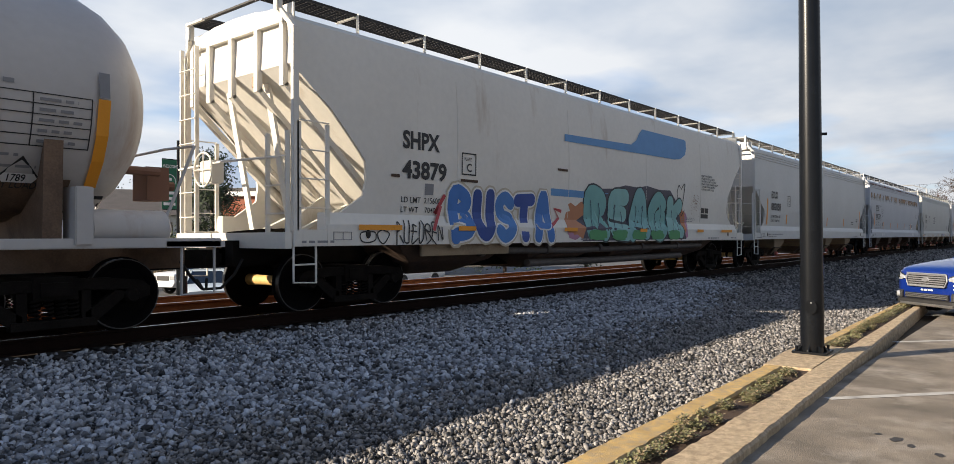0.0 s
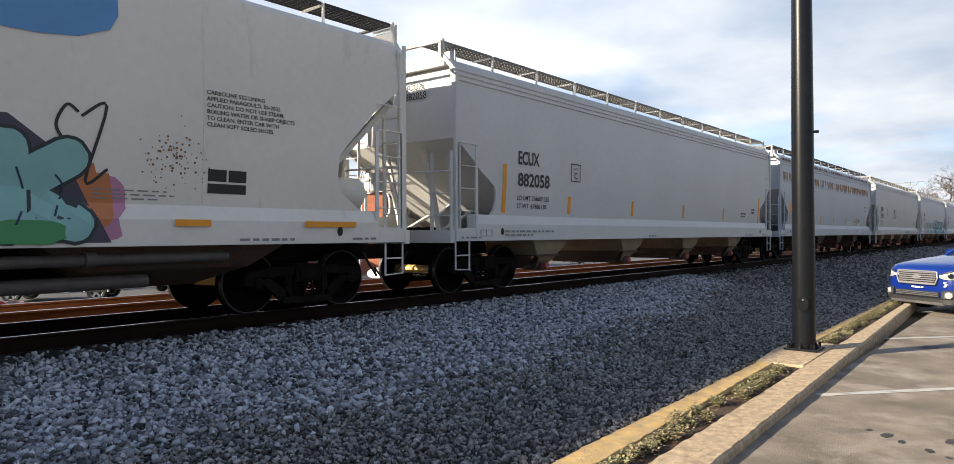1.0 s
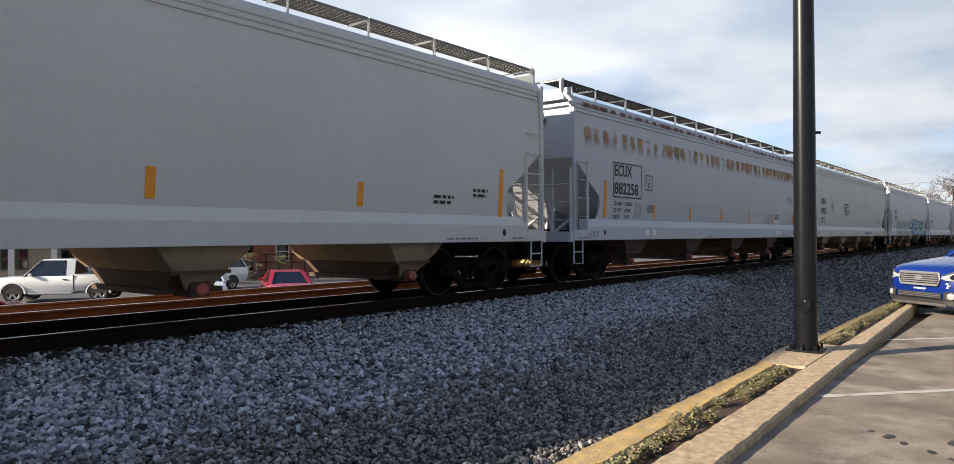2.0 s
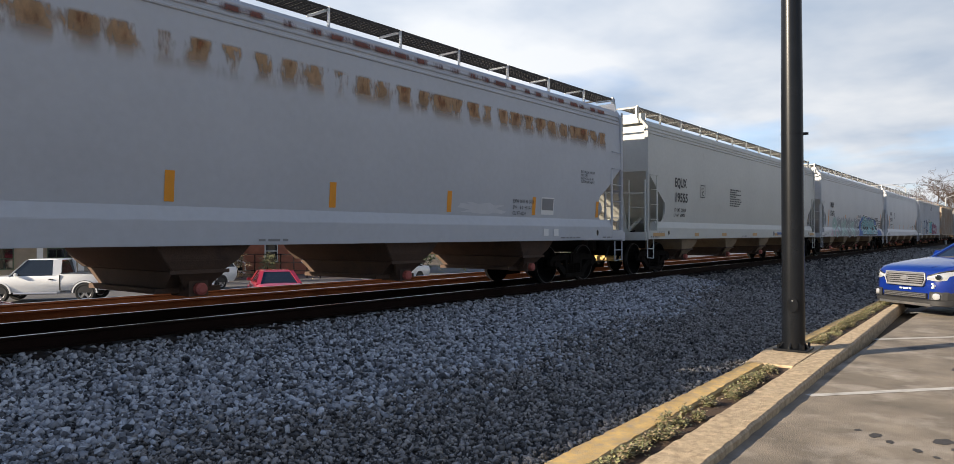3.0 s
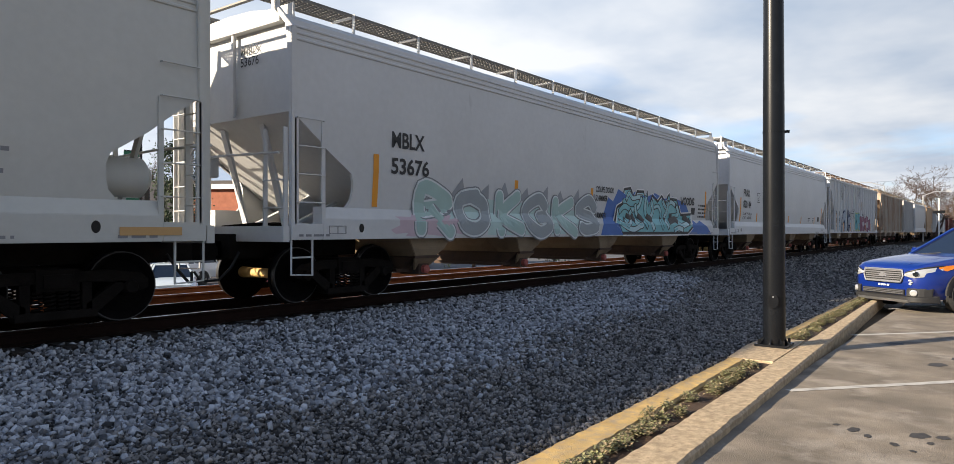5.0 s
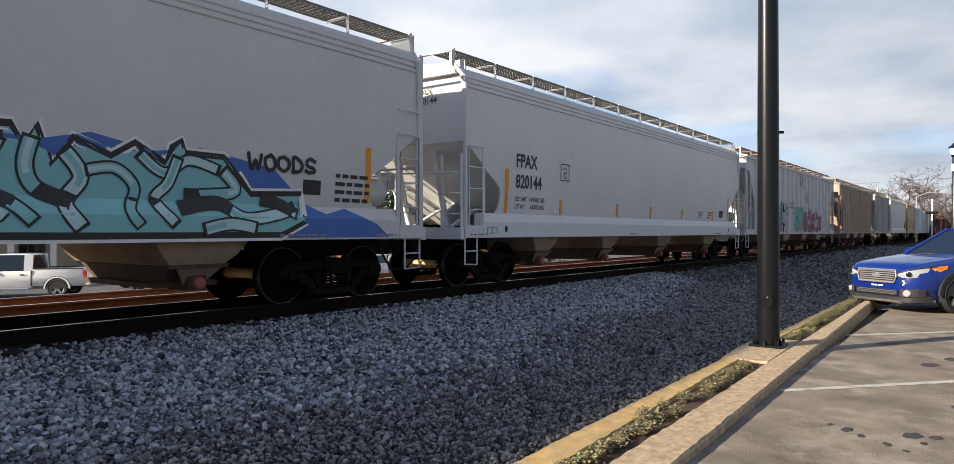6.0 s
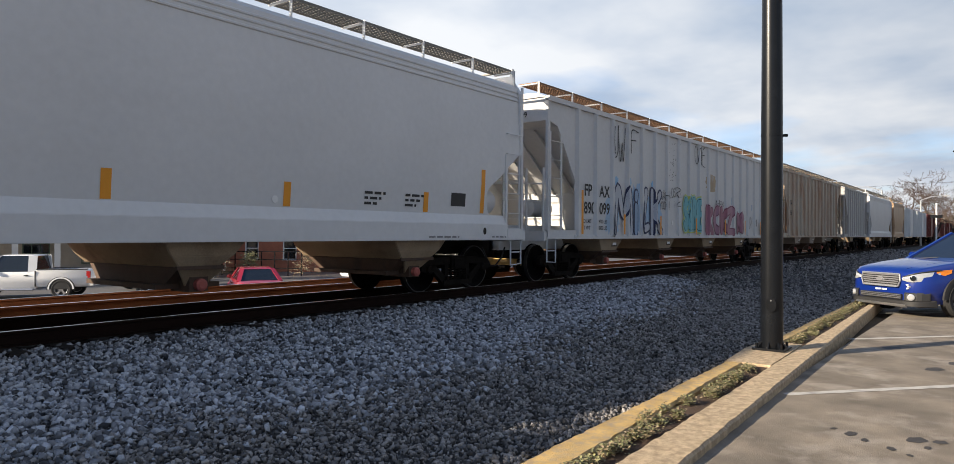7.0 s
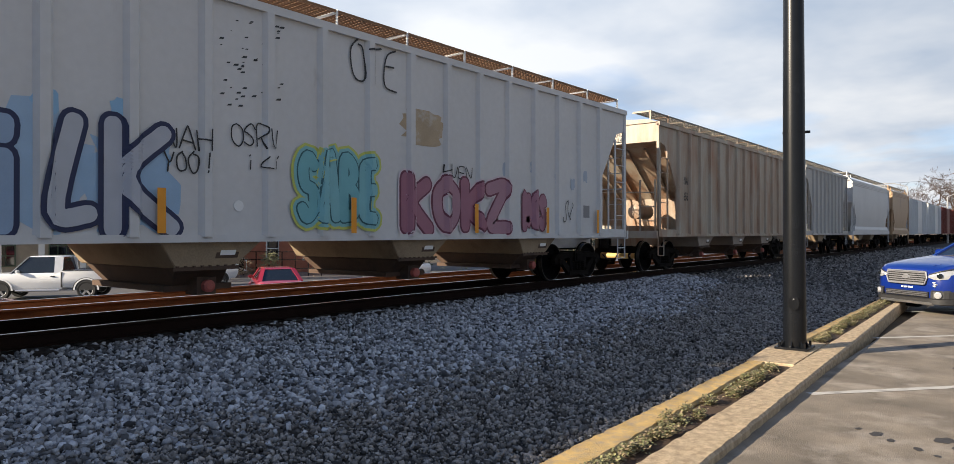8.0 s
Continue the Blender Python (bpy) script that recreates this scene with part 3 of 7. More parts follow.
def bars(parent, x, z, widths, height, pitch, material=None, side=hull_y):
    """Small print too fine to read: rows of short bars."""
    s = Shape()
    rng = random.Random(int(x * 100 + z * 1000))
    for i, w in enumerate(widths):
        zz = z - i * pitch
        a = x
        while a < x + w:
            b = min(x + w, a + rng.uniform(.08, .22))
            s.add([(a, -side(zz) - .008, zz), (b, -side(zz) - .008, zz), (b, -side(zz + height) - .008, zz + height), (a, -side(zz + height) - .008, zz + height)], [(0, 1, 2, 3)])
            a = b + .045
    return tagged(part("small_print", s, material or DECAL_GREY, parent), "", "", "", "stuff")


def spin_rows(x, r):
    """Turning of a rolling wheelset, one row a thirtieth of a second."""
    rate = math.degrees(SPEED / r) / FPS
    return [(i / FPS, pose(x, 0, r, 0, -rate * i, 0)) for i in range(int(SECONDS * FPS) + 1)]


SPINNING = []


@lru_cache(maxsize=None)
def truck_meshes(detail):
    """Mesh data shared by all trucks: wheels, axle, side frame, springs, bolster, bearing cap."""
    r, n = 0.457, 28 if detail else 14
    def data(nm, s, m):
        me = bpy.data.meshes.new(nm)
        me.from_pydata(s.v, [], s.f)
        bm = bmesh.new(); bm.from_mesh(me); bmesh.ops.recalc_face_normals(bm, faces=bm.faces[:]); bm.to_mesh(me); bm.free()
        me.materials.append(m)
        me.polygons.foreach_set("use_smooth", [True] * len(me.polygons))
        me.set_sharp_from_angle(angle=radians(35))
        return me
    prof = [(.0, .075), (.09, .085), (.13, .02), (.34, .012), (.395, .055), (.43, .06), (.457, .062), (.46, -.03), (.485, -.045), (.485, -.07), (.41, -.07), (.37, -.03), (.13, -.03), (.0, -.06)]
    made = {}
    for sg, side in ((1, "near"), (-1, "far")):
        made["wheel_" + side] = data("wheel", Shape().loft([[(rr * math.cos(2 * math.pi * i / n), sg * (-0.755 - yy), rr * math.sin(2 * math.pi * i / n)) for rr, yy in prof] for i in range(n + 1)], False, False), SHADED_WHEEL_STEEL)
        made["tread_" + side] = data("tread", Shape().loft([[(rr * math.cos(2 * math.pi * i / n), sg * (-0.755 - yy), rr * math.sin(2 * math.pi * i / n)) for rr, yy in ((.444, .0625), (.459, .063), (.4605, -.028))] for i in range(n + 1)], False, False), TREAD)
        a, b = sorted((sg * -.96, sg * -1.06))
        # top chord, pedestals, diagonals and spring seat of the cast side frame
        f = Shape().prism([(-1.12, .56), (-1.02, .64), (-.62, .69), (.62, .69), (1.02, .64), (1.12, .56), (1.12, .44), (.98, .40), (.78, .52), (.52, .55), (-.52, .55), (-.78, .52), (-.98, .40), (-1.12, .44)], 1, a, b)
        f.prism([(-.90, .52), (-.72, .55), (-.34, .28), (-.34, .14), (-.46, .16)], 1, a, b).prism([(.90, .52), (.72, .55), (.34, .28), (.34, .14), (.46, .16)], 1, a, b)
        f.box(-.46, .46, a - .03, b + .03, .12, .22).box(-.40, -.29, a, b, .2, .56).box(.29, .40, a, b, .2, .56)
        made["frame_" + side] = data("side_frame", f, SHADED_TRUCK_IRON)
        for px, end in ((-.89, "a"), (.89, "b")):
            made["cap_" + side + end] = data("bearing_cap", Shape().tube([(px, sg * -.9, .457), (px, sg * -1.06, .457), (px, sg * -1.10, .457)], [.10, .10, .075], 14), SHADED_TRUCK_IRON)
    made["spring"] = data("spring", Shape().tube([(.055 * math.cos(t * .9), .055 * math.sin(t * .9), .22 + .235 * t / 34) for t in range(35)], .014, 5), SHADED_TRUCK_IRON)
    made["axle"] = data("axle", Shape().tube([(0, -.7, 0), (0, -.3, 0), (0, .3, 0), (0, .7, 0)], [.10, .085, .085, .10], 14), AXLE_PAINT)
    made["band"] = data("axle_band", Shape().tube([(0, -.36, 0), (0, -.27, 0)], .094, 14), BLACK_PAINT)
    made["bolster"] = data("bolster", Shape().box(-.24, .24, -1.10, 1.10, .46, .72).box(-.17, .17, -1.13, 1.13, .50, .66), SHADED_TRUCK_IRON)
    return made


def add_trucks(car, places, detail=True, spin=True):
    m = truck_meshes(detail)
    def put(name, key, parent, x=0.0, z=0.0):
        ob = new(name, m[key])
        ob.parent = parent
        ob.location = (x, 0, z)
        return ob
    for x in places:
        truck = put("truck_bolster", "bolster", car, x)
        for side in ("near", "far"):
            put("side_frame", "frame_" + side, truck)
            if detail:
                for px in (-.2, -.06, .09, .22):
                    put("spring", "spring", truck, px).location.y = -1.01 if side == "near" else 1.01
                for end in "ab":
                    put("bearing_cap", "cap_" + side + end, truck)
        for dx in (-.89, .89):
            w = put("wheelset", "axle", car, x + dx, .457)
            for side in ("near", "far"):
                put("wheel", "wheel_" + side, w)
                if detail:
                    put("tread", "tread_" + side, w)
            if detail:
                put("axle_band", "band", w)
            if spin:
                SPINNING.append((w, spin_rows(x + dx, .457)))


def add_couplers(car, length, reach=0.62):
    for x, sg in ((0, -1), (length, 1)):
        s = Shape()
        s.box(min(x - sg * .9, x + sg * .25), max(x - sg * .9, x + sg * .25), -.17, .17, .72, 1.02)
        s.beam((x, 0, .86), (x + sg * (reach - .25), 0, .86), .14, .16)
        s.prism([(x + sg * (reach - .3), -.12), (x + sg * reach, -.19), (x + sg * (reach + .10), -.06), (x + sg * (reach + .02), .02), (x + sg * (reach + .1), .13), (x + sg * (reach - .12), .20)], 2, .72, 1.0)
        part("coupler", s, SHADED_TRUCK_IRON, car, "rusty knuckle coupler")
        hose = [(x + sg * .1, -.42, .85), (x + sg * .25, -.44, .62), (x + sg * .45, -.40, .42), (x + sg * .62, -.2, .40), (x + sg * .68, -.1, .55)]
        part("air_hose", Shape().tube(hose, .022, 6), BLACK_RUBBER, car)


def add_ladder(car, p, q, step, rungs, material, z0, spread_name="ladder"):
    """A ladder of two stiles from z0 up to each stile's top, with rungs between p and q (top points of the stiles)."""
    p, q = Vector(p), Vector(q)
    s = Shape()
    for c in (p, q):
        s.beam((c.x, c.y, z0), c, .07, .03)
    ladder = part(spread_name, s, material, car)
    out = Vector((0, -.045 if p.y < 0 else .045, 0)) if abs(p.y - q.y) < .1 else Vector((-.045, 0, 0))
    for i in range(rungs):
        z = z0 + step * (i + .8)
        a, b = Vector((p.x, p.y, z)), Vector((q.x, q.y, z))
        part("rung", Shape().tube([a, a + out, b + out, b], .011, 5), material, ladder)
    return ladder


def add_grating(car, length, z, y0, y1, material, x0=.0, name="running_board"):
    """Open steel grating of a roof walk: long bars, cross bars and a rim."""
    s = Shape()
    n = int((length - 2 * x0) / .11)
    for i in range(n + 1):
        x = x0 + i * (length - 2 * x0) / n
        s.box(x - .006, x + .006, y0, y1, z - .010, z + .010)
    k = 7
    for i in range(k + 1):
        y = y0 + (y1 - y0) * i / k
        w = .012 if i in (0, k) else .005
        s.box(x0, length - x0, y - w, y + w, z - (.03 if i in (0, k) else .015), z + .014)
    return part(name, s, material, car, "open steel grating walkway")


def hopper_car(name, label, length, body, x0, bays=4, near=True, ribs_end=False, pipe=False, frame_paint=None, outlet=None, posts=True, boards=GRATING, deep_cut=False):
    """A covered hopper with bowed sides, arched cut-outs at its ends, sloped end sheets, and trucks."""
    L = length
    car = thing(name, label, "freight car", pose(x0, TRACK_Y, 0), "train of covered hoppers")
    fp = frame_paint or body
    cut = [(1.40, .60), (1.44, .85), (1.54, 1.11), (1.68, 1.24), (1.84, 1.28), (2.0, 1.28), (2.13, 1.23), (2.28, 1.0), (2.42, .78), (2.63, .52), (2.85, .22), (2.98, .03), (3.2, .0), (4.08, .0), (4.42, .0)]
    if deep_cut:
        cut = [(1.40, .80), (1.56, .9), (1.72, 1.15), (1.86, 1.37), (2.10, 1.42), (2.41, 1.40), (2.62, 1.22), (2.85, 1.0), (3.15, .72), (3.40, .40), (3.65, .10), (3.75, .03), (4.08, 0), (4.42, 0)]
    # side sheets, with their thickness turned in at the cut
    for sg in (-1, 1):
        s = Shape()
        rings = []
        for z, c in cut:
            y = side_y(z)
            rings.append([(c, sg * (y - .05), z), (c, sg * y, z)] + [(c + (L - 2 * c) * k / 6, sg * y, z) for k in range(1, 6)] + [(L - c, sg * y, z), (L - c, sg * (y - .05), z)])
        s.loft(rings, False, False)
        part("side_sheet", s, body, car, "", 0, 30)
        # pressed ridges under the eaves
        ridge = Shape()
        for z in (4.12, 4.22, 4.32):
            y = side_y(z)
            ridge.prism([(sg * (y - .01), z - .035), (sg * (y + .022), z - .012), (sg * (y + .022), z + .012), (sg * (y - .01), z + .035)], 0, .03, L - .03)
        if not deep_cut:
            part("eaves_ridge", ridge, body, car)
        # side sill: deep between the cuts, low at the ends
        sill = Shape()
        yo = HALF + .02
        sill.prism([(sg * (yo - .25), 1.05), (sg * yo, 1.05), (sg * yo, 1.38), (sg * (side_y(1.6) - .0), 1.57), (sg * (yo - .25), 1.57)], 0, .60, L - .60)
        sill.prism([(sg * (yo - .12), 1.05), (sg * yo, 1.05), (sg * yo, 1.30), (sg * (yo - .12), 1.30)], 0, 0, .6)
        sill.prism([(sg * (yo - .12), 1.05), (sg * yo, 1.05), (sg * yo, 1.30), (sg * (yo - .12), 1.30)], 0, L - .6, L)
        part("side_sill", sill, fp, car, "", 0.006)
    # roof
    roof = Shape()
    prof = [(1.50, 4.41), (1.42, 4.50), (1.15, 4.60), (.6, 4.68), (0, 4.70), (-.6, 4.68), (-1.15, 4.60), (-1.42, 4.50), (-1.50, 4.41), (-1.4, 4.40), (1.4, 4.40)]
    roof.prism(prof, 0, 0.0, L)
    part("roof", roof, body, car, "", 0, 30)
    hatch = Shape().box(.8, L - .8, -.32, .32, 4.68, 4.80)
    for k in range(10):
        x = 1.2 + k * (L - 2.4) / 9
        hatch.box(x - .03, x + .03, -.40, .40, 4.70, 4.84)
    part("hatch_trough", hatch, fp, car, "long hatch with clamps")
    for sg in (-1, 1):
        a, b = sorted((sg * .78, sg * 1.28))
        add_grating(car, L, 4.86, a, b, boards)
        if near:
            n = 12
            for k in range(n + 1):
                x = -.1 + k * (L + .2) / n
                s = Shape().beam((x, sg * 1.30, 4.40), (x, sg * 1.30, 4.875), .06, .012, (1, 0, 0)).beam((x, sg * .75, 4.83), (x, sg * 1.3, 4.83), .05, .03)
                part("board_bracket", s, fp, car)
    # end sheets, stub sill, deck, posts and ladders at both ends
    for sx in (0, 1):
        def X(x):
            return x if sx == 0 else L - x
        prof_e = [(4.69, .14), (3.02, .10), (1.25, 2.36)] if not deep_cut else [(4.69, .10), (3.78, .06), (1.25, 2.75)]
        s = Shape().loft([[(X(x), sg * (min(side_y(z), 1.49 if z > 4 else 2) - .02), z) for sg in (-1, 1)] + [(X(x + .03), sg * (min(side_y(z), 1.49 if z > 4 else 2) - .02), z) for sg in (1, -1)] for z, x in prof_e])
        part("end_sheet", s, body, car)
        if ribs_end:
            for y in (-1.30, -.62, .12, .80, 1.35):
                s = Shape().beam((X(.05), y, 4.5), (X(.05), y, 3.45), .09, .10).beam((X(.05), y, 3.48), (X(2.2), y, 1.45), .10, .09)
                part("end_stiffener", s, fp, car)
        else:
            s = Shape().beam((X(.05), -.05, 4.4), (X(.05), -.05, 3.05), .05, .06).beam((X(.05), .9, 4.4), (X(.05), .9, 3.05), .05, .06)
            part("end_stiffener", s, fp, car)
        # braces from the end sheet down to the deck
        for y in (-.55, .55):
            knee = prof_e[1][0] - .07
            s = Shape().beam((X(.24), y, knee), (X(.72), y, 1.2), .13, .05, (1, 0, 0)).beam((X(.70), y, 1.22), (X(1.9), y, 1.75), .10, .05)
            part("slope_brace", s, fp, car)
        part("shear_plate", Shape().prism([(X(1.15), 1.15), (X(2.3), 1.15), (X(2.3), 1.42), (X(1.75), 1.92), (X(1.30), 1.62)], 1, -.03, .03), fp, car)
        for y in (-.18, .12, .36):
            part("brake_pipe", Shape().tube([(X(.1), y, 1.26), (X(.8), y + .05, 1.32), (X(1.3), y - .12, 1.28), (X(2.1), y, 1.30)], .022, 5), SHADED_TRUCK_IRON, car)
        s = Shape().box(min(X(-.25), X(2.4)), max(X(-.25), X(2.4)), -.40, .40, .75, 1.14)
        # Near-black instead of body paint, standing in for shade below the deck.
        part("stub_sill", s, SHADED_TRUCK_IRON, car, "stub sill coloured near-black for shade under the car")
        s = Shape().box(min(X(-.12), X(1.0)), max(X(-.12), X(1.0)), -1.56, 1.56, 1.14, 1.20).box(min(X(-.14), X(-.02)), max(X(-.14), X(-.02)), -1.6, 1.6, 1.02, 1.26)
        part("end_platform", s, fp, car, "", 0.006)
        for sg in (-1, 1):
            y = sg * (HALF - .02)
            s = Shape().beam((X(.05), y, 1.1), (X(.05), y, 4.28), .11, .07).beam((X(.05), y, 4.26), (X(-.02), sg * 1.30, 4.60), .10, .07).beam((X(-.02), sg * 1.3, 4.58), (X(-.02), sg * 1.3, 4.90), .08, .06)
            part("corner_post", s, fp, car, "", 0.01)
            if near or sg < 0:
                add_ladder(car, (X(.62), sg * (HALF + .0), 2.90), (X(.10), sg * (HALF + .0), 2.90), .43, 4 if not sx else 5, fp, 1.28, "side_ladder")
                tall = 4.45 if (sg > 0) == (sx == 0) else 2.75
                add_ladder(car, (X(-.06), sg * 1.55, tall), (X(-.06), sg * 1.05, tall), .42, int((tall - 1.3) / .42), fp, 1.2, "end_ladder")
            s = Shape()
            xa, xb = X(.02), X(.42)
            s.tube([(xa, y, 1.08), (xa, y, .52), (xb, y, .50), (xb, y, 1.08)], .018, 6).tube([(xa, y, .78), (xb, y, .78)], .014, 6)
            part("stirrup", s, fp, car, "bent steel step")
        s = Shape().tube([(X(-.14), -1.5, 2.36), (X(-.16), 0, 2.40), (X(-.14), 1.5, 2.36)], .02, 6)
        part("handrail", s, fp, car)
        s = Shape().beam((X(-.02), -1.3, 4.86), (X(-.02), 1.3, 4.86), .07, .03)
        part("crossover_board", s, boards, car)
        if sx == 1 and near:
            part("air_reservoir", Shape().tube([(L - 2.0, -1.05, 1.88), (L - 1.9, -1.05, 1.88), (L - .62, -1.05, 1.88), (L - .52, -1.05, 1.88)], [.14, .26, .26, .14], 20), fp, car, "", 0, 40)
        if sx == 0 and near:
            wheel = Shape()
            c = Vector((-.22, .55, 2.3))
            pts = [c + Vector((0, .28 * math.cos(2 * math.pi * i / 16), .28 * math.sin(2 * math.pi * i / 16))) for i in range(17)]
            wheel.tube(pts, .016, 6, False)
            for i in range(0, 16, 4):
                wheel.tube([c, pts[i]], .011, 5)
            bw = part("brake_wheel", wheel, fp, car)
            part("brake_housing", Shape().box(-.18, .06, .38, .74, 2.08, 2.45), fp, bw, "", 0.02)
    # sill details, weld seams and small stencils on the near side
    if near:
        flush = lambda z: HALF + .021
        for x in (1.42, L - 1.42):
            n = 16
            part("jacking_hole", Shape().add([(x + .055 * math.cos(2 * math.pi * i / n), -HALF - .024, 1.235 + .075 * math.sin(2 * math.pi * i / n)) for i in range(n)], [tuple(range(n))]), BLACK_PAINT, car, "dark oval hole")
        s = Shape()
        for a, b, c, d in ((.72, 1.08, 1.14, 1.15), (.72, 1.08, 1.26, 1.27), (.72, .73, 1.15, 1.26), (.90, .91, 1.15, 1.26), (1.07, 1.08, 1.15, 1.26)):
            s.box(a, b, -HALF - .028, -HALF - .020, c, d)
        part("card_holder", s, DECAL_GREY, car)
        for k in range(1, 5) if deep_cut else ():
            x = k * L / 5 + .12 * math.sin(k * 5 + x0)
            part("weld_seam", Shape().loft([[(x - .010, -side_y(z) - .001, z), (x, -side_y(z) - .008, z), (x + .010, -side_y(z) - .001, z)] for z in (1.6, 2.2, 2.9, 3.6, 4.08)], False, False), body, car)
        for x, w in ((.1, .6), (L * .42, .5), (L - 3.2, .9), (L - 1.2, .5)):
            bars(car, x + .03, 1.10, [w], .035, .06, DECAL_GREY, flush)
    # hopper outlets below the sills
    out_m = outlet or OUTLET_TAN
    if bays:
        spans = ((2.7, 4.2), (6.75, 8.2), (10.75, 12.2), (14.75, 16.2)) if bays == 3 else ((2.7, 4.0), (6.2, 7.4), (10.1, 11.4), (14.4, 15.9))
        for a, b in spans:
            if b > L - 2.2:
                continue
            m = (a + b) / 2
            s = Shape()
            s.loft([[(a, -1.48, 1.10), (b, -1.48, 1.10), (b, 1.48, 1.10), (a, 1.48, 1.10)],
                    [(a + .16, -1.44, .86), (b - .20, -1.44, .86), (b - .20, 1.44, .86), (a + .16, 1.44, .86)],
                    [(a + .30, -1.38, .71), (b - .40, -1.38, .71), (b - .40, 1.38, .71), (a + .30, 1.38, .71)]])
            hop = part("hopper_outlet", s, out_m, car, "dusty tan hopper chute", .012)
            s = Shape().loft([[(a + .34, -1.30, .70), (b - .44, -1.30, .70), (b - .44, 1.30, .70), (a + .34, 1.30, .70)], [(m - .34, -1.0, .46), (m + .34, -1.0, .46), (m + .34, 1.0, .46), (m - .34, 1.0, .46)]])
            s.box(m - .48, m + .48, -1.02, 1.02, .40, .47).box(m - .14, m + .14, -1.28, -.8, .36, .60).beam((a + .25, -1.40, .70), (b - .35, -1.40, .70), .04, .05)
            part("gate_frame", s, OUTLET_BROWN, hop, "dark rusty outlet gate")
            if near:
                part("gate_capstan", Shape().tube([(m, -1.26, .46), (m, -1.36, .46), (m, -1.38, .46)], [.085, .085, .05], 12), GATE_RED, hop, "round gate capstan")
                part("gate_bracket", Shape().add([(m - .34, -1.37, .68), (m + .34, -1.37, .68), (m + .14, -1.18, .44), (m - .14, -1.18, .44), (m - .34, -1.33, .68), (m + .34, -1.33, .68), (m + .14, -1.14, .44), (m - .14, -1.14, .44)],
                                                [(0, 1, 2, 3), (7, 6, 5, 4), (0, 4, 5, 1), (1, 5, 6, 2), (2, 6, 7, 3), (3, 7, 4, 0)]), out_m, hop)
    else:
        for k in range(4):
            m = 3.9 + k * (L - 7.8) / 3
            s = Shape().loft([[(m - 1.7, -1.45, 1.10), (m + 1.7, -1.45, 1.10), (m + 1.7, 1.45, 1.10), (m - 1.7, 1.45, 1.10)], [(m - 1.15, -1.2, .74), (m + 1.15, -1.2, .74), (m + 1.15, 1.2, .74), (m - 1.15, 1.2, .74)],
                              [(m - .6, -.6, .48), (m + .6, -.6, .48), (m + .6, .6, .48), (m - .6, .6, .48)]])
            # Shade below the sill is painted in with the dark brown.
            part("hopper_bottom", s, OUTLET_BROWN, car, "hopper bottom coloured dark for shade under the car", .01)
        part("skirt_plate", Shape().box(2.75, 5.3, -1.52, -1.46, .84, 1.06), out_m, car, "dusty tan skirt plate", .008)
        part("centre_sill", Shape().box(2.2, L - 2.2, -.33, .33, .56, 1.05), SHADED_TRUCK_IRON, car)
    if pipe:
        s = Shape().tube([(4.2, -1.35, .92), (8.1, -1.35, .86), (L - 3.2, -1.35, .90)], .075, 12).tube([(6.5, -1.1, .60), (10.2, -1.1, .58), (14.6, -1.1, .60)], .09, 12)
        for x in (4.6, 6.9, 9.2, 11.5, 13.8):
            s.tube([(x - .06, -1.35, .90), (x + .06, -1.35, .90)], .11, 12)
            s.beam((x, -1.35, .9), (x, -1.2, 1.08), .04, .04)
        part("air_pipe", s, PIPE_IRON, car, "grey unloading pipe with couplings", 0, 40)
    add_couplers(car, L)
    add_trucks(car, (1.62, L - 1.62), near, near)
    return car

OUTLET_TAN = surface("chute_tan", (0.29, 0.215, 0.135), 0.8, var=0.25, scale=2, fine=40, bump=0.15, stain=(0.12, 0.07, 0.04), amount=0.55)
GATE_RED = surface("gate_red", (0.36, 0.09, 0.07), 0.7, var=0.2)
PIPE_IRON = surface("pipe_iron", (0.11, 0.095, 0.085), 0.65, 0.2, var=0.3, scale=5)
CREAM = car_paint("cream_hopper_paint", (0.71, 0.68, 0.615), 0.34, (0.34, 0.23, 0.12))
GREY_A = car_paint("pale_grey_hopper_paint", (0.56, 0.56, 0.54), 0.12)
GREY_B = car_paint("grey_hopper_paint", (0.46, 0.48, 0.51), 0.16, (0.30, 0.29, 0.29))
GREY_C = car_paint("warm_grey_hopper_paint", (0.53, 0.53, 0.49), 0.14)
GREY_D = car_paint("light_grey_hopper_paint", (0.58, 0.58, 0.57), 0.16)
WHITE_A = car_paint("clean_white_hopper_paint", (0.64, 0.645, 0.645), 0.06)
# Grime and the shade under the tank share this one brown.
TANK_GRIME_SHADE = surface("grimy_shaded_tank_frame", (0.15, 0.095, 0.06), 0.8, var=0.35, scale=2.5, fine=40, bump=0.15, stain=(0.04, 0.025, 0.02), amount=0.7)
RIB_WHITE = car_paint("white_ribbed_paint", (0.57, 0.57, 0.565), 0.20)
RIB_TAN = car_paint("tan_ribbed_paint", (0.38, 0.33, 0.26), 0.78, (0.26, 0.105, 0.04))
RIB_GREY = car_paint("grey_ribbed_paint", (0.40, 0.39, 0.37), 0.4)
TAN = car_paint("tan_hopper_paint", (0.42, 0.28, 0.16), 0.4)
BOX_WHITE = car_paint("white_boxcar_paint", (0.66, 0.67, 0.66), 0.2)
BOX_RED = car_paint("red_boxcar_paint", (0.19, 0.035, 0.025), 0.3)
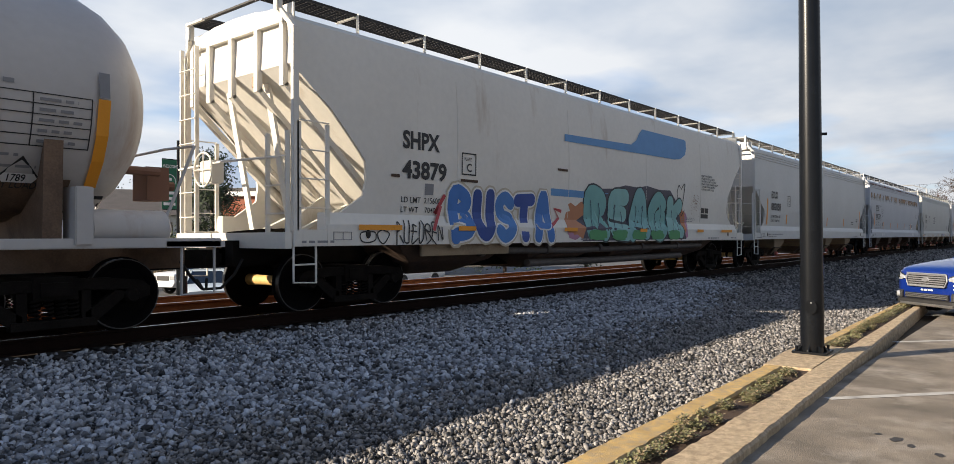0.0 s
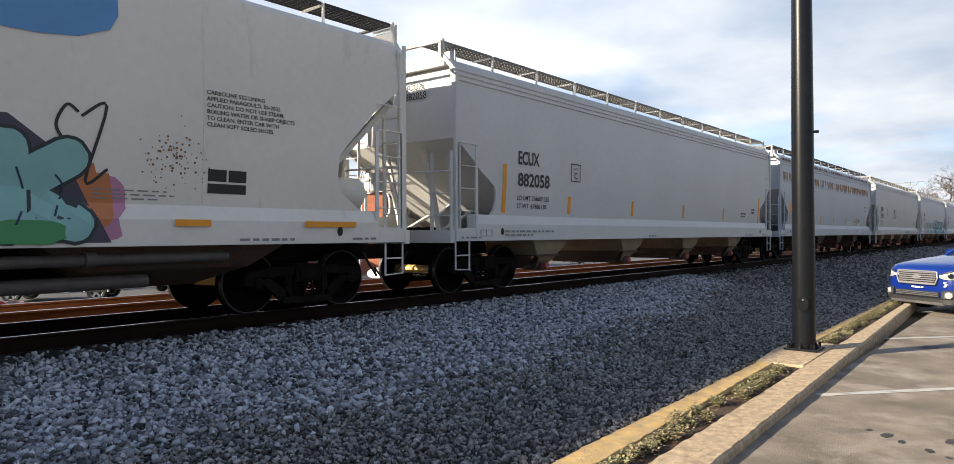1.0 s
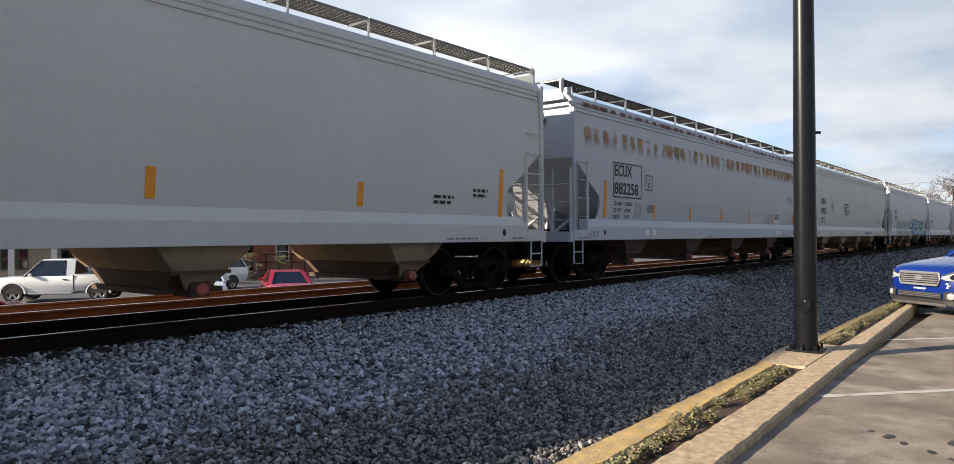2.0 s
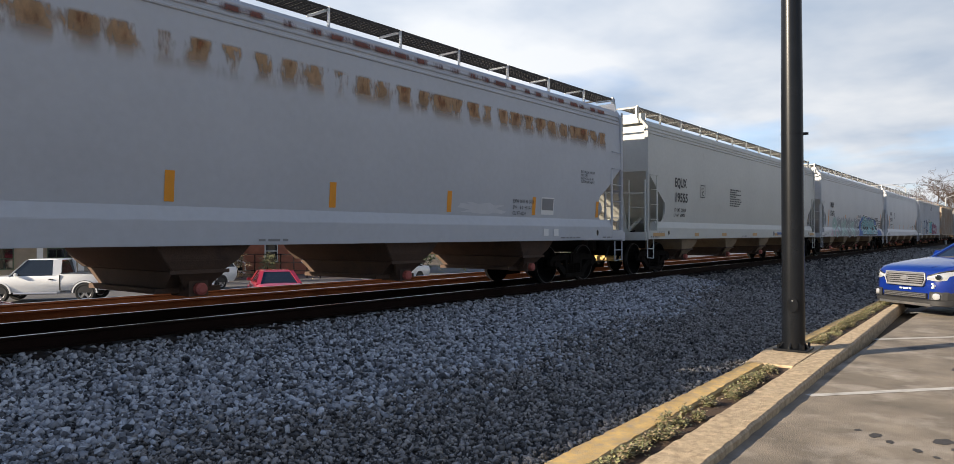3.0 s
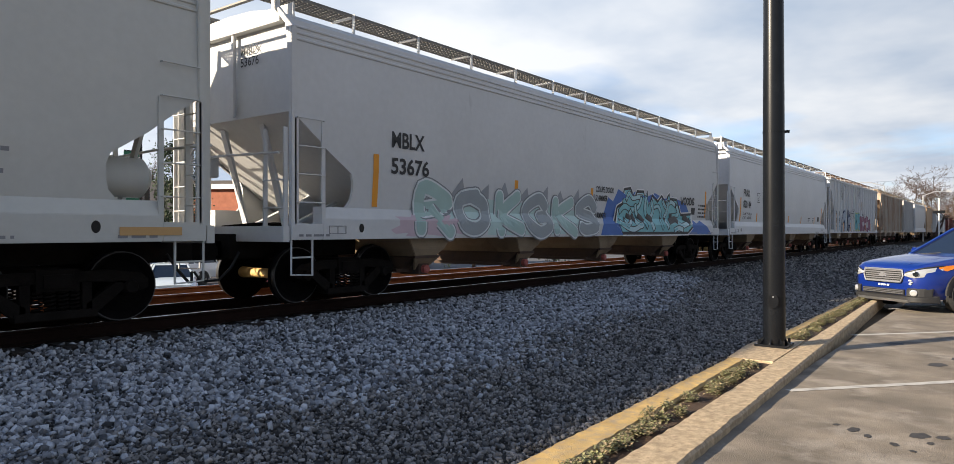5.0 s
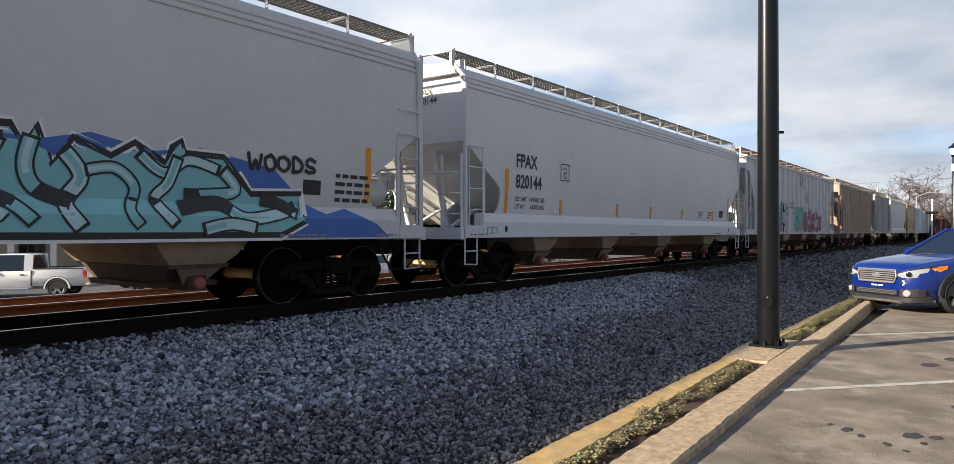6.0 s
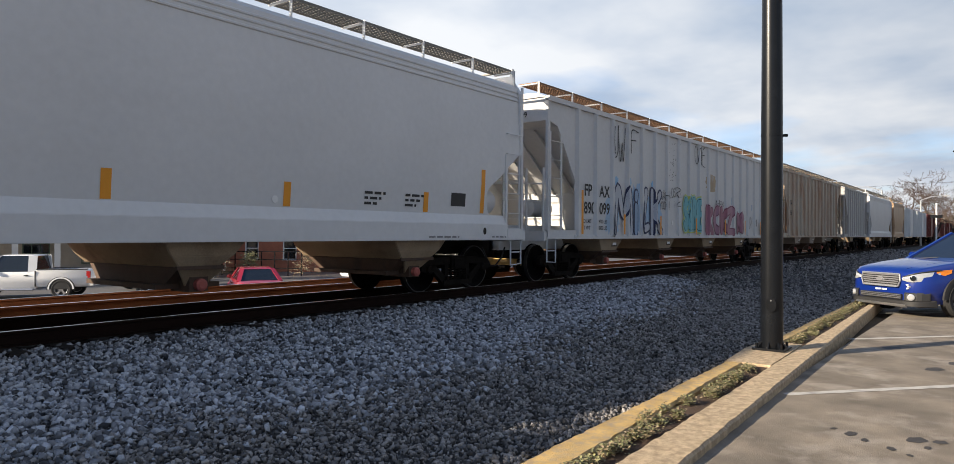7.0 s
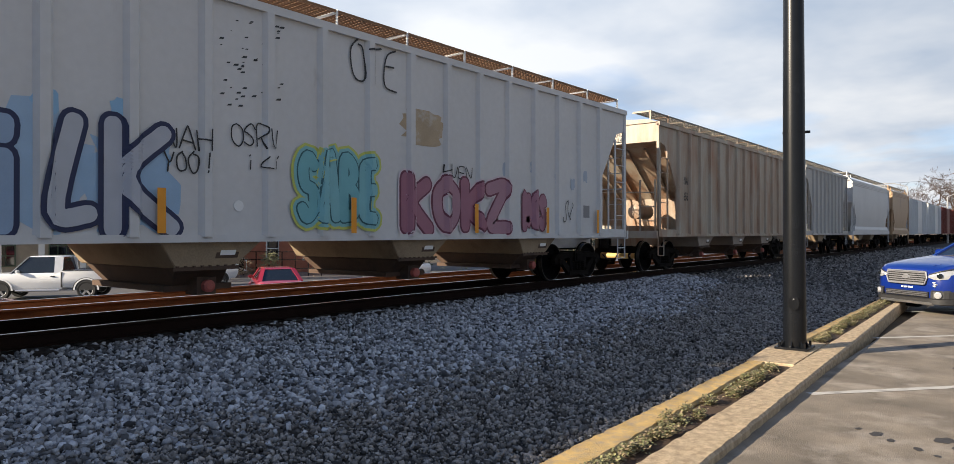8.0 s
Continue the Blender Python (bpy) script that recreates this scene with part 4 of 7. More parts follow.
TANK_WHITE = car_paint("tank_white_paint", (0.47, 0.45, 0.43), 0.42, (0.30, 0.17, 0.09))


def ribbed_car(name, label, length, body, x0, near=True, boards=GRATING_RUSTY, bays=3, pitch=1.0, chute=None):
    """A covered hopper with flat, post-ribbed sides and open, sloped ends."""
    L = length
    car = thing(name, label, "freight car", pose(x0, TRACK_Y, 0), "train of covered hoppers")
    outline = [(1.40, 1.10), (L - 1.40, 1.10), (L - 1.40, 2.45), (L - .50, 3.78), (L - .02, 3.9), (L - .02, 4.43), (.02, 4.43), (.02, 3.9), (.50, 3.78), (1.40, 2.45)]
    for sg in (-1, 1):
        s = Shape().prism(outline, 1, min(sg * 1.50, sg * 1.56), max(sg * 1.50, sg * 1.56))
        side = part("side_sheet", s, body, car)
        n = int((L - 1.7) / pitch)
        for k in range(n + 1):
            x = 1.46 + k * (L - 2.92) / n
            lo = 1.13
            s = Shape().prism([(x - .11, sg * 1.555), (x + .11, sg * 1.555), (x + .055, sg * 1.635), (x - .055, sg * 1.635)], 2, lo, 4.34)
            part("side_post", s, body, side)
        s = Shape().box(0, L, min(sg * 1.5, sg * 1.62), max(sg * 1.5, sg * 1.62), 4.34, 4.46)
        s.box(.0, 1.5, min(sg * 1.44, sg * 1.58), max(sg * 1.44, sg * 1.58), 1.06, 1.28).box(L - 1.5, L, min(sg * 1.44, sg * 1.58), max(sg * 1.44, sg * 1.58), 1.06, 1.28)
        s.box(1.3, L - 1.3, min(sg * 1.46, sg * 1.60), max(sg * 1.46, sg * 1.60), 1.06, 1.16)
        part("side_chord", s, body, car)
        a, b = sorted((sg * .78, sg * 1.30))
        add_grating(car, L, 4.80, a, b, boards)
        if near:
            for k in range(13):
                x = k * L / 12
                part("board_bracket", Shape().beam((x, sg * 1.32, 4.44), (x, sg * 1.32, 4.815), .05, .012, (1, 0, 0)).beam((x, sg * .75, 4.77), (x, sg * 1.3, 4.77), .05, .03), body, car)
    part("roof", Shape().prism([(1.58, 4.44), (1.2, 4.55), (0, 4.62), (-1.2, 4.55), (-1.58, 4.44)], 0, 0, L), body, car)
    part("hatch_trough", Shape().box(.9, L - .9, -.3, .3, 4.6, 4.74), body, car)
    for sx in (0, 1):
        def X(x):
            return x if sx == 0 else L - x
        s = Shape()
        s.loft([[(X(x), -1.5, z), (X(x), 1.5, z), (X(x + .03), 1.5, z), (X(x + .03), -1.5, z)] for z, x in ((4.45, .04), (3.88, .04), (3.80, .50), (2.30, 2.50), (1.2, 2.75))])
        part("end_sheet", s, body, car)
        for y in (-.9, -.3, .3, .9):
            part("end_stiffener", Shape().beam((X(.50), y, 3.74), (X(2.46), y, 2.27), .06, .06), body, car)
        part("stub_sill", Shape().box(min(X(-.25), X(3.2)), max(X(-.25), X(3.2)), -.35, .35, .78, 1.40), body, car)
        part("end_platform", Shape().box(min(X(-.12), X(.5)), max(X(-.12), X(.5)), -1.5, 1.5, 1.14, 1.20).box(min(X(-.14), X(-.04)), max(X(-.14), X(-.04)), -1.58, 1.58, 1.02, 1.24), body, car)
        for sg in (-1, 1):
            y = sg * 1.55
            part("corner_post", Shape().beam((X(.05), y, 1.1), (X(.05), y, 4.40), .10, .08), body, car, "", 0.008)
            if near or sg < 0:
                add_ladder(car, (X(.62), sg * 1.58, 3.62), (X(.10), sg * 1.58, 3.62), .44, 5, body, 1.28, "side_ladder")
                tall = 4.4 if (sg > 0) == (sx == 0) else 2.75
                add_ladder(car, (X(-.06), sg * 1.5, tall), (X(-.06), sg * 1.02, tall), .42, int((tall - 1.3) / .42), body, 1.2, "end_ladder")
            xa, xb = X(.02), X(.42)
            part("stirrup", Shape().tube([(xa, y, 1.08), (xa, y, .52), (xb, y, .50), (xb, y, 1.08)], .018, 6).tube([(xa, y, .78), (xb, y, .78)], .014, 6), body, car, "bent steel step")
        part("handrail", Shape().tube([(X(-.14), -1.5, 2.36), (X(-.16), 0, 2.42), (X(-.14), 1.5, 2.36)], .018, 6), body, car)
        if near and sx == 0:
            part("air_reservoir", Shape().tube([(1.0, -.3, 1.85), (1.06, -.3, 1.85), (1.95, -.3, 1.85), (2.0, -.3, 1.85)], [.12, .23, .23, .12], 18), body, car, "", 0, 40)
            c = Vector((-.05, .55, 2.3))
            pts = [c + Vector((0, .28 * math.cos(2 * math.pi * i / 16), .28 * math.sin(2 * math.pi * i / 16))) for i in range(17)]
            wheel = Shape().tube(pts, .016, 6, False)
            for i in range(0, 16, 4):
                wheel.tube([c, pts[i]], .011, 5)
            bw = part("brake_wheel", wheel, body, car)
            part("brake_housing", Shape().box(.0, .3, .38, .74, 1.95, 2.4), body, bw, "", 0.02)
    w = 1.55
    for a in ((2.75, 6.68, 10.75, 14.55) if bays == 3 else (3.2, 6.6, 10.0, 13.4)):
        b = a + w
        m = (a + b) / 2
        if b > L - 2.4:
            continue
        s = Shape().loft([[(a, -1.50, 1.10), (b, -1.50, 1.10), (b, 1.50, 1.10), (a, 1.50, 1.10)], [(a + .25, -1.46, .72), (b - .45, -1.46, .72), (b - .45, 1.46, .72), (a + .25, 1.46, .72)]])
        hop = part("hopper_outlet", s, chute or OUTLET_TAN, car, "dusty tan hopper chute", .012)
        s = Shape().loft([[(a + .29, -1.36, .71), (b - .49, -1.36, .71), (b - .49, 1.36, .71), (a + .29, 1.36, .71)], [(m - .36, -1.05, .46), (m + .36, -1.05, .46), (m + .36, 1.05, .46), (m - .36, 1.05, .46)]])
        s.box(m - .50, m + .50, -1.1, 1.1, .39, .47).box(m - .14, m + .14, -1.3, -1, .34, .58).beam((a + .2, -1.48, .71), (b - .4, -1.48, .71), .04, .05)
        for k in range(9):
            s.box(a + .24 + k * .115, a + .27 + k * .115, -1.51, -1.48, .72, .75)
        part("gate_frame", s, OUTLET_BROWN, hop, "dark rusty outlet gate")
        if near:
            part("gate_capstan", Shape().tube([(m, -1.28, .46), (m, -1.38, .46), (m, -1.40, .46)], [.085, .085, .05], 12), GATE_RED, hop, "round gate capstan")
            plate = decal("chute_plate", hop, [(m + .02, .84), (m + .36, .84), (m + .42, 1.02), (m + .08, 1.02)], OUTLET_BROWN, "dark worn placard frame", lambda z: 1.475)
            decal("chute_card", plate, [(m + .09, .88), (m + .32, .88), (m + .35, .98), (m + .12, .98)], WHITE_TRIM, "pale placard", lambda z: 1.478)
    add_couplers(car, L)
    add_trucks(car, (1.62, L - 1.62), near, near)
    return car


def tank_car(x0, L):
    car = thing("tank_car", "white tank car with orange stripe and rust stains", "freight car", pose(x0, TRACK_Y, 0), "train of covered hoppers")
    zc, r = 2.88, 1.49
    prof = [(.34, .05), (.38, .45), (.48, .85), (.65, 1.18), (.84, 1.36), (1.05, 1.46), (1.25, r), (L / 2, r), (L - 1.52, r), (L - 1.32, 1.455), (L - 1.08, 1.35), (L - .84, 1.16), (L - .62, .85), (L - .47, .45), (L - .42, .05)]
    n = 48
    s = Shape().loft([[(x, rr * math.cos(2 * math.pi * i / n), zc + rr * math.sin(2 * math.pi * i / n)) for i in range(n)] for x, rr in prof])
    shell = part("tank_shell", s, TANK_WHITE, car, "", 0, 50)
    # Band along the belly: rust stain and underside shade painted together.
    part("belly_stain_shade", Shape().loft([[(x, 1.497 * math.cos(w), zc + 1.497 * math.sin(w)) for w in [radians(222 + 96 * i / 24) for i in range(25)]] for x in (L - 3.4, L - 1.6)], False, False), TANK_GRIME_SHADE, shell, "belly band painted with rust stain and shade", 0, 50)
    def skin(z):
        return math.sqrt(max(.01, r * r - (z - zc) ** 2)) + .003
    patch("reflector", car, L - 1.44, L - 1.30, 1.80, 2.82, STRIPE, "orange reflective stripe", skin, .02)
    patch("faded_reflector", car, L - 1.43, L - 1.31, 2.84, 3.14, DECAL_GREY, "", skin, .02)
    s = Shape()
    for k in range(6):
        z = 2.22 + k * .115
        s.add([(L - 4.4, -skin(z) - .006, z), (L - 1.50, -skin(z) - .006, z), (L - 1.50, -skin(z + .012) - .006, z + .012), (L - 4.4, -skin(z + .012) - .006, z + .012)], [(0, 1, 2, 3)])
    for x in (L - 4.4, L - 3.1, L - 2.12, L - 1.51):
        s.add([(x, -skin(2.22 + .115 * k) - .006, 2.22 + .115 * k) for k in range(6)] + [(x + .014, -skin(2.22 + .115 * k) - .006, 2.22 + .115 * k) for k in range(6)], [(k, k + 1, k + 7, k + 6) for k in range(5)])
    part("data_table", s, DECAL_BLACK, car, "ruled black stencil table")
    for x in (L - 4.2, L - 2.95, L - 2.05):
        bars(car, x, 2.72, [.4, .35, .45, .35, .4], .035, .115, None, skin)
    bars(car, L - 4.0, 2.10, [1.8, 1.5, 2.0], .03, .06, None, skin)
    bars(car, L - 3.6, 2.87, [1.3], .05, .1, None, skin)
    decal("placard", car, [(L - 2.15, 1.63), (L - 1.93, 1.87), (L - 2.15, 2.11), (L - 2.37, 1.87)], DECAL_BLACK, "black and white hazard placard", skin, .008)
    decal("placard_face", car, [(L - 2.30, 1.82), (L - 2.00, 1.82), (L - 1.96, 1.87), (L - 2.00, 1.92), (L - 2.30, 1.92), (L - 2.34, 1.87)], DECAL_WHITE, "", skin, .012)
    lettering(car, "1789", L - 2.28, 1.835, .075, None, .95, .015, skin, .015)
    lettering(car, "EMPTY LOAD", L - 2.55, 1.76, .075, None, .95, .004, skin)
    bars(car, L - 1.52, 1.67, [.4, .35, .38], .04, .085, DECAL_BLACK, skin)
    # walkway frame, saddles, end gear
    for sg in (-1, 1):
        s = Shape().box(-.1, L + .1, min(sg * 1.42, sg * 1.55), max(sg * 1.42, sg * 1.55), 1.06, 1.18)
        for x in (1.6, L - 1.62):
            s.box(x - .10, x + .10, min(sg * 1.2, sg * 1.58), max(sg * 1.2, sg * 1.58), 1.1, 1.78)
        part("side_frame", s, TANK_WHITE, car, "", 0.012)
    for x in (1.9, L - 1.9):
        s = Shape().prism([(-1.4, 1.05), (1.4, 1.05), (1.46, 2.3), (1.2, 1.75), (.7, 1.48), (0, 1.40), (-.7, 1.48), (-1.2, 1.75), (-1.46, 2.3)], 0, x - .10, x + .10)
        part("saddle", s, TANK_GRIME_SHADE, car)
    part("centre_sill", Shape().box(-.2, L + .2, -.35, .35, .75, 1.10), TANK_GRIME_SHADE, car)
    part("air_reservoir", Shape().tube([(L - 1.5, -1.1, 1.3), (L - 1.42, -1.1, 1.3), (L - .5, -1.1, 1.3), (L - .42, -1.1, 1.3)], [.12, .24, .24, .12], 16), TANK_WHITE, car, "", 0, 40)
    part("end_platform", Shape().box(L - .65, L + .15, -1.55, 1.55, 1.06, 1.14), TANK_WHITE, car)
    part("handrail", Shape().tube([(L - .6, -1.2, 1.15), (L - .1, -1.2, 2.42), (L + .1, 0, 2.5), (L - .1, 1.2, 2.42), (L - .6, 1.2, 1.15)], .022, 6), TANK_WHITE, car)
    s = Shape().tube([(L - .2, .0, 1.95), (L + .2, .0, 1.95)], .07, 10).box(L - .3, L + .02, -.25, .2, 1.72, 2.2).tube([(L - .9, -.6, 2.1), (L - .25, -.5, 2.1)], .06, 8)
    part("brake_gear", s, surface("rusty_gear", (.22, .11, .07), .8, stain=RUST, amount=.4), car, "rust-brown brake gear")
    for x in (L + .02,):
        part("stirrup", Shape().tube([(x, -1.5, 1.06), (x, -1.5, .45), (x - .45, -1.5, .45), (x - .45, -1.5, 1.06)], .02, 6), TANK_WHITE, car)
    add_couplers(car, L)
    add_trucks(car, (1.75, L - 1.75), True, True)
    return car


def box_car(name, label, L, body, x0):
    car = thing(name, label, "freight car", pose(x0, TRACK_Y, 0), "train of covered hoppers")
    s = Shape().box(0, L, -1.5, 1.5, 1.0, 4.3)
    part("body", s, body, car, "", 0.03)
    for k in range(int(L / .7)):
        x = .2 + k * .7
        if abs(x - L / 2) > 1.6:
            part("side_post", Shape().box(x - .05, x + .05, -1.56, -1.49, 1.05, 4.25), body, car)
    part("door", Shape().box(L / 2 - 1.5, L / 2 + 1.5, -1.60, -1.49, 1.1, 4.15), body, car, "", 0.02)
    part("roof", Shape().prism([(1.52, 4.28), (0, 4.5), (-1.52, 4.28)], 0, -.03, L + .03), surface("galvanised_roof", (.45, .45, .45), .5, .4), car)
    part("end_ladder", Shape().beam((-.06, -1.4, 1.1), (-.06, -1.4, 4.2), .05, .04).beam((-.06, -.95, 1.1), (-.06, -.95, 4.2), .05, .04), body, car)
    add_couplers(car, L)
    add_trucks(car, (1.7, L - 1.7), False, False)
    return car


def plate_mark(car, x, z):
    s = Shape()
    w, h, t = .42, .42, .025
    for a, b, c, d in ((x, x + w, z, z + t), (x, x + w, z + h - t, z + h), (x, x + t, z, z + h), (x + w - t, x + w, z, z + h)):
        s.add([(a, -side_y(c) - .008, c), (b, -side_y(c) - .008, c), (b, -side_y(d) - .008, d), (a, -side_y(d) - .008, d)], [(0, 1, 2, 3)])
    part("plate_frame", s, DECAL_BLACK, car)
    lettering(car, "PLATE", x + .07, z + .27, .06, None, .9)
    lettering(car, "C", x + .14, z + .07, .15, None, 1.0, .02)


def blob(name, parent, x0, x1, z0, z1, material, seed, rough=.18, n=26, side=hull_y, lift=.006, label=""):
    """An uneven sprayed patch."""
    rng = random.Random(seed)
    pts = []
    for i in range(n):
        a = 2 * math.pi * i / n
        k = 1 + rng.uniform(-rough, rough)
        c, d = math.cos(a), math.sin(a)
        c, d = math.copysign(abs(c) ** .6, c), math.copysign(abs(d) ** .6, d)
        pts.append((x0 + (x1 - x0) * (.5 + .5 * c * min(k, 1.0)), z0 + (z1 - z0) * (.5 + .5 * d * min(k, 1.0))))
    return decal(name, parent, pts, material, label, side, lift)


def stroke(name, parent, pts, width, material, side=hull_y, lift=.014):
    """A sprayed line along points (x, z)."""
    s = Shape()
    rings = []
    for i, p in enumerate(pts):
        a, b = Vector(pts[max(i - 1, 0)]), Vector(pts[min(i + 1, len(pts) - 1)])
        d = (b - a).normalized() if (b - a).length else Vector((1, 0))
        n = Vector((-d.y, d.x)) * width / 2
        rings.append([(p[0] + n.x, -side(p[1] + n.y) - lift, p[1] + n.y), (p[0] - n.x, -side(p[1] - n.y) - lift, p[1] - n.y)])
    return part(name, s.loft(rings, False, False), material, parent)


def tag_scrawl(car, x, z, w, h, seed, material=None, side=hull_y, width=.03):
    """A quick unreadable scrawl: one looping line."""
    rng = random.Random(seed)
    a, b, c = rng.uniform(3, 6), rng.uniform(0, 6), rng.uniform(.5, 1.1)
    pts = []
    for i in range(60):
        t = i / 59
        pts.append((x + w * (t + .10 * math.sin(a * 6.3 * t + b)), z + h * (.5 + .45 * math.sin(a * 5.2 * t * c + b) * (1 - .3 * t))))
    stroke("sprayed_scrawl", car, pts, width, material or DECAL_BLACK, side)


CARS = []


def smooth_line(pts, n=6):
    """Catmull-Rom curve through points (x, z)."""
    out = []
    for k in range(len(pts) - 1):
        p = [Vector(pts[min(max(k + j, 0), len(pts) - 1)]) for j in (-1, 0, 1, 2)]
        for i in range(n):
            t = i / n
            q = .5 * ((2 * p[1]) + (p[2] - p[0]) * t + (2 * p[0] - 5 * p[1] + 4 * p[2] - p[3]) * t * t + (3 * p[1] - p[0] - 3 * p[2] + p[3]) * t ** 3)
            out.append((q.x, q.y))
    return out + [tuple(pts[-1])]


def wildstyle(car, x0, x1, z0, z1, fill, light, rim, edge, seed):
    """A sprayed piece of interlocking bent limbs inside a spiky dark outline with a pale edge."""
    rng = random.Random(seed)
    at = lambda u, v: (x0 + (x1 - x0) * u, z0 + (z1 - z0) * v)
    jig = lambda k: rng.uniform(-k, k)
    rim_pts = [at(u + jig(.008), v + (jig(.03) if v > .1 else 0)) for u, v in (
        (0, .24), (.03, .58), (.09, .64), (.10, .98), (.18, 1), (.215, .8), (.25, .95), (.32, .92), (.35, .75), (.375, .95), (.39, .66), (.43, .88), (.50, .77), (.555, .87), (.62, .74), (.645, .86),
        (.66, .93), (.675, .82), (.76, .81), (.82, .62), (.85, .45), (.995, .47), (1, .15), (.92, .02), (.5, .015), (.08, .02), (.04, .2))]
    loop = rim_pts + rim_pts[:1]
    stroke("spray_edge", car, loop, .17, edge, lift=.0065)
    decal("spray_fill", car, rim_pts, fill, "", hull_y, .0075)
    stroke("spray_outline", car, loop, .085, rim, lift=.0085)
    limbs = (((.13, .72), (.15, .9), (.20, .78), (.26, .84), (.31, .8)), ((.31, .82), (.27, .62), (.2, .52), (.12, .6), (.06, .45)), ((.05, .3), (.12, .12), (.22, .10), (.30, .22)),
             ((.16, .52), (.22, .34), (.3, .2), (.33, .4)), ((.36, .85), (.34, .6), (.38, .4), (.44, .3)), ((.1, .35), (.15, .22), (.18, .34), (.13, .42)), ((.42, .76), (.45, .55), (.42, .3), (.45, .08)),
             ((.45, .62), (.52, .66), (.56, .5), (.54, .25), (.57, .08)), ((.56, .78), (.62, .62), (.68, .74), (.75, .7)), ((.65, .8), (.63, .55), (.60, .35), (.64, .12)), ((.76, .7), (.8, .52), (.72, .4), (.66, .42)),
             ((.66, .3), (.75, .34), (.83, .2), (.9, .24), (.96, .36)), ((.7, .1), (.78, .12), (.86, .08)), ((.22, .68), (.26, .45), (.33, .3), (.37, .14)), ((.86, .38), (.92, .4), (.97, .26)))
    for k, limb in enumerate(limbs):
        line = smooth_line([at(u + jig(.012), v + jig(.03)) for u, v in limb])
        w = rng.uniform(.14, .21)
        stroke("spray_outline", car, line, w, rim, lift=.010 + k * .0009)
        stroke("spray_fill", car, line[1:-1], w - .055, fill if k % 3 == 1 else light, lift=.0104 + k * .0009)
        half = len(line) // 2
        stroke("spray_fill", car, line[1:half], w * .35, light if k % 3 == 1 else fill, lift=.0108 + k * .0009)


# strokes of letters in a unit box
GLYPHS = {
    "A": (((0, 0), (.36, 1), (.62, 1), (1, 0)), ((.22, .36), (.8, .36))),
    "B": (((.12, 0), (.1, 1), (.7, .98), (.82, .74), (.2, .55)), ((.2, .55), (.92, .45), (.9, .1), (.12, .02))),
    "D": (((.12, 0), (.1, 1), (.7, .9), (.92, .5), (.7, .08), (.12, 0)),),
    "E": (((.9, 1), (.2, .95), (.12, .5), (.15, .05), (.95, 0)), ((.15, .52), (.75, .52))),
    "F": (((.15, 0), (.2, .98), (.95, 1)), ((.2, .52), (.75, .5))),
    "G": (((.9, .85), (.5, 1), (.12, .7), (.15, .2), (.55, 0), (.92, .2), (.9, .5), (.55, .48)),),
    "H": (((.1, 1), (.1, 0)), ((.9, 1), (.95, 0)), ((.1, .48), (.9, .52))),
    "K": (((.12, 1), (.12, 0)), ((.85, .95), (.25, .5), (.95, 0))),
    "L": (((.7, 1), (.35, .15), (.95, .12)),),
    "M": (((.02, 0), (.2, 1), (.5, .38), (.85, 1), (.98, 0)),),
    "N": (((.1, 0), (.12, 1), (.85, .05), (.9, 1)),),
    "O": (((.5, 1), (.1, .75), (.1, .25), (.5, 0), (.9, .25), (.9, .75), (.5, 1)),),
    "R": (((.12, 0), (.1, 1), (.75, .95), (.82, .65), (.2, .5)), ((.35, .5), (.95, 0))),
    "S": (((.9, .86), (.5, 1), (.12, .8), (.3, .55), (.8, .42), (.86, .14), (.4, 0), (.06, .14)),),
    "T": (((.02, .94), (.98, 1)), ((.52, .95), (.45, 0))),
    "U": (((.1, 1), (.14, .3), (.5, .02), (.85, .3), (.92, 1)),),
    "W": (((0, 1), (.22, 0), (.5, .6), (.75, 0), (1, 1)),),
    "Y": (((.05, 1), (.5, .5), (.95, 1)), ((.5, .5), (.42, 0))),
    "Z": (((.05, .97), (.92, 1), (.1, .03), (.98, 0)),),
    "i": (((.5, 0), (.5, .60)), ((.5, .82), (.52, .90))),
    "!": (((.6, 1), (.5, .3)), ((.47, .1), (.46, .04))),
}


def ribbed_y(x, length=19.45):
    """Half width of a ribbed side, posts included."""
    n = int(length - 1.7)
    pitch = (length - 2.92) / n
    off = abs((x - 1.46 + pitch / 2) % pitch - pitch / 2)
    return float(np.interp(off, [.05, .115], [1.637, 1.560]))


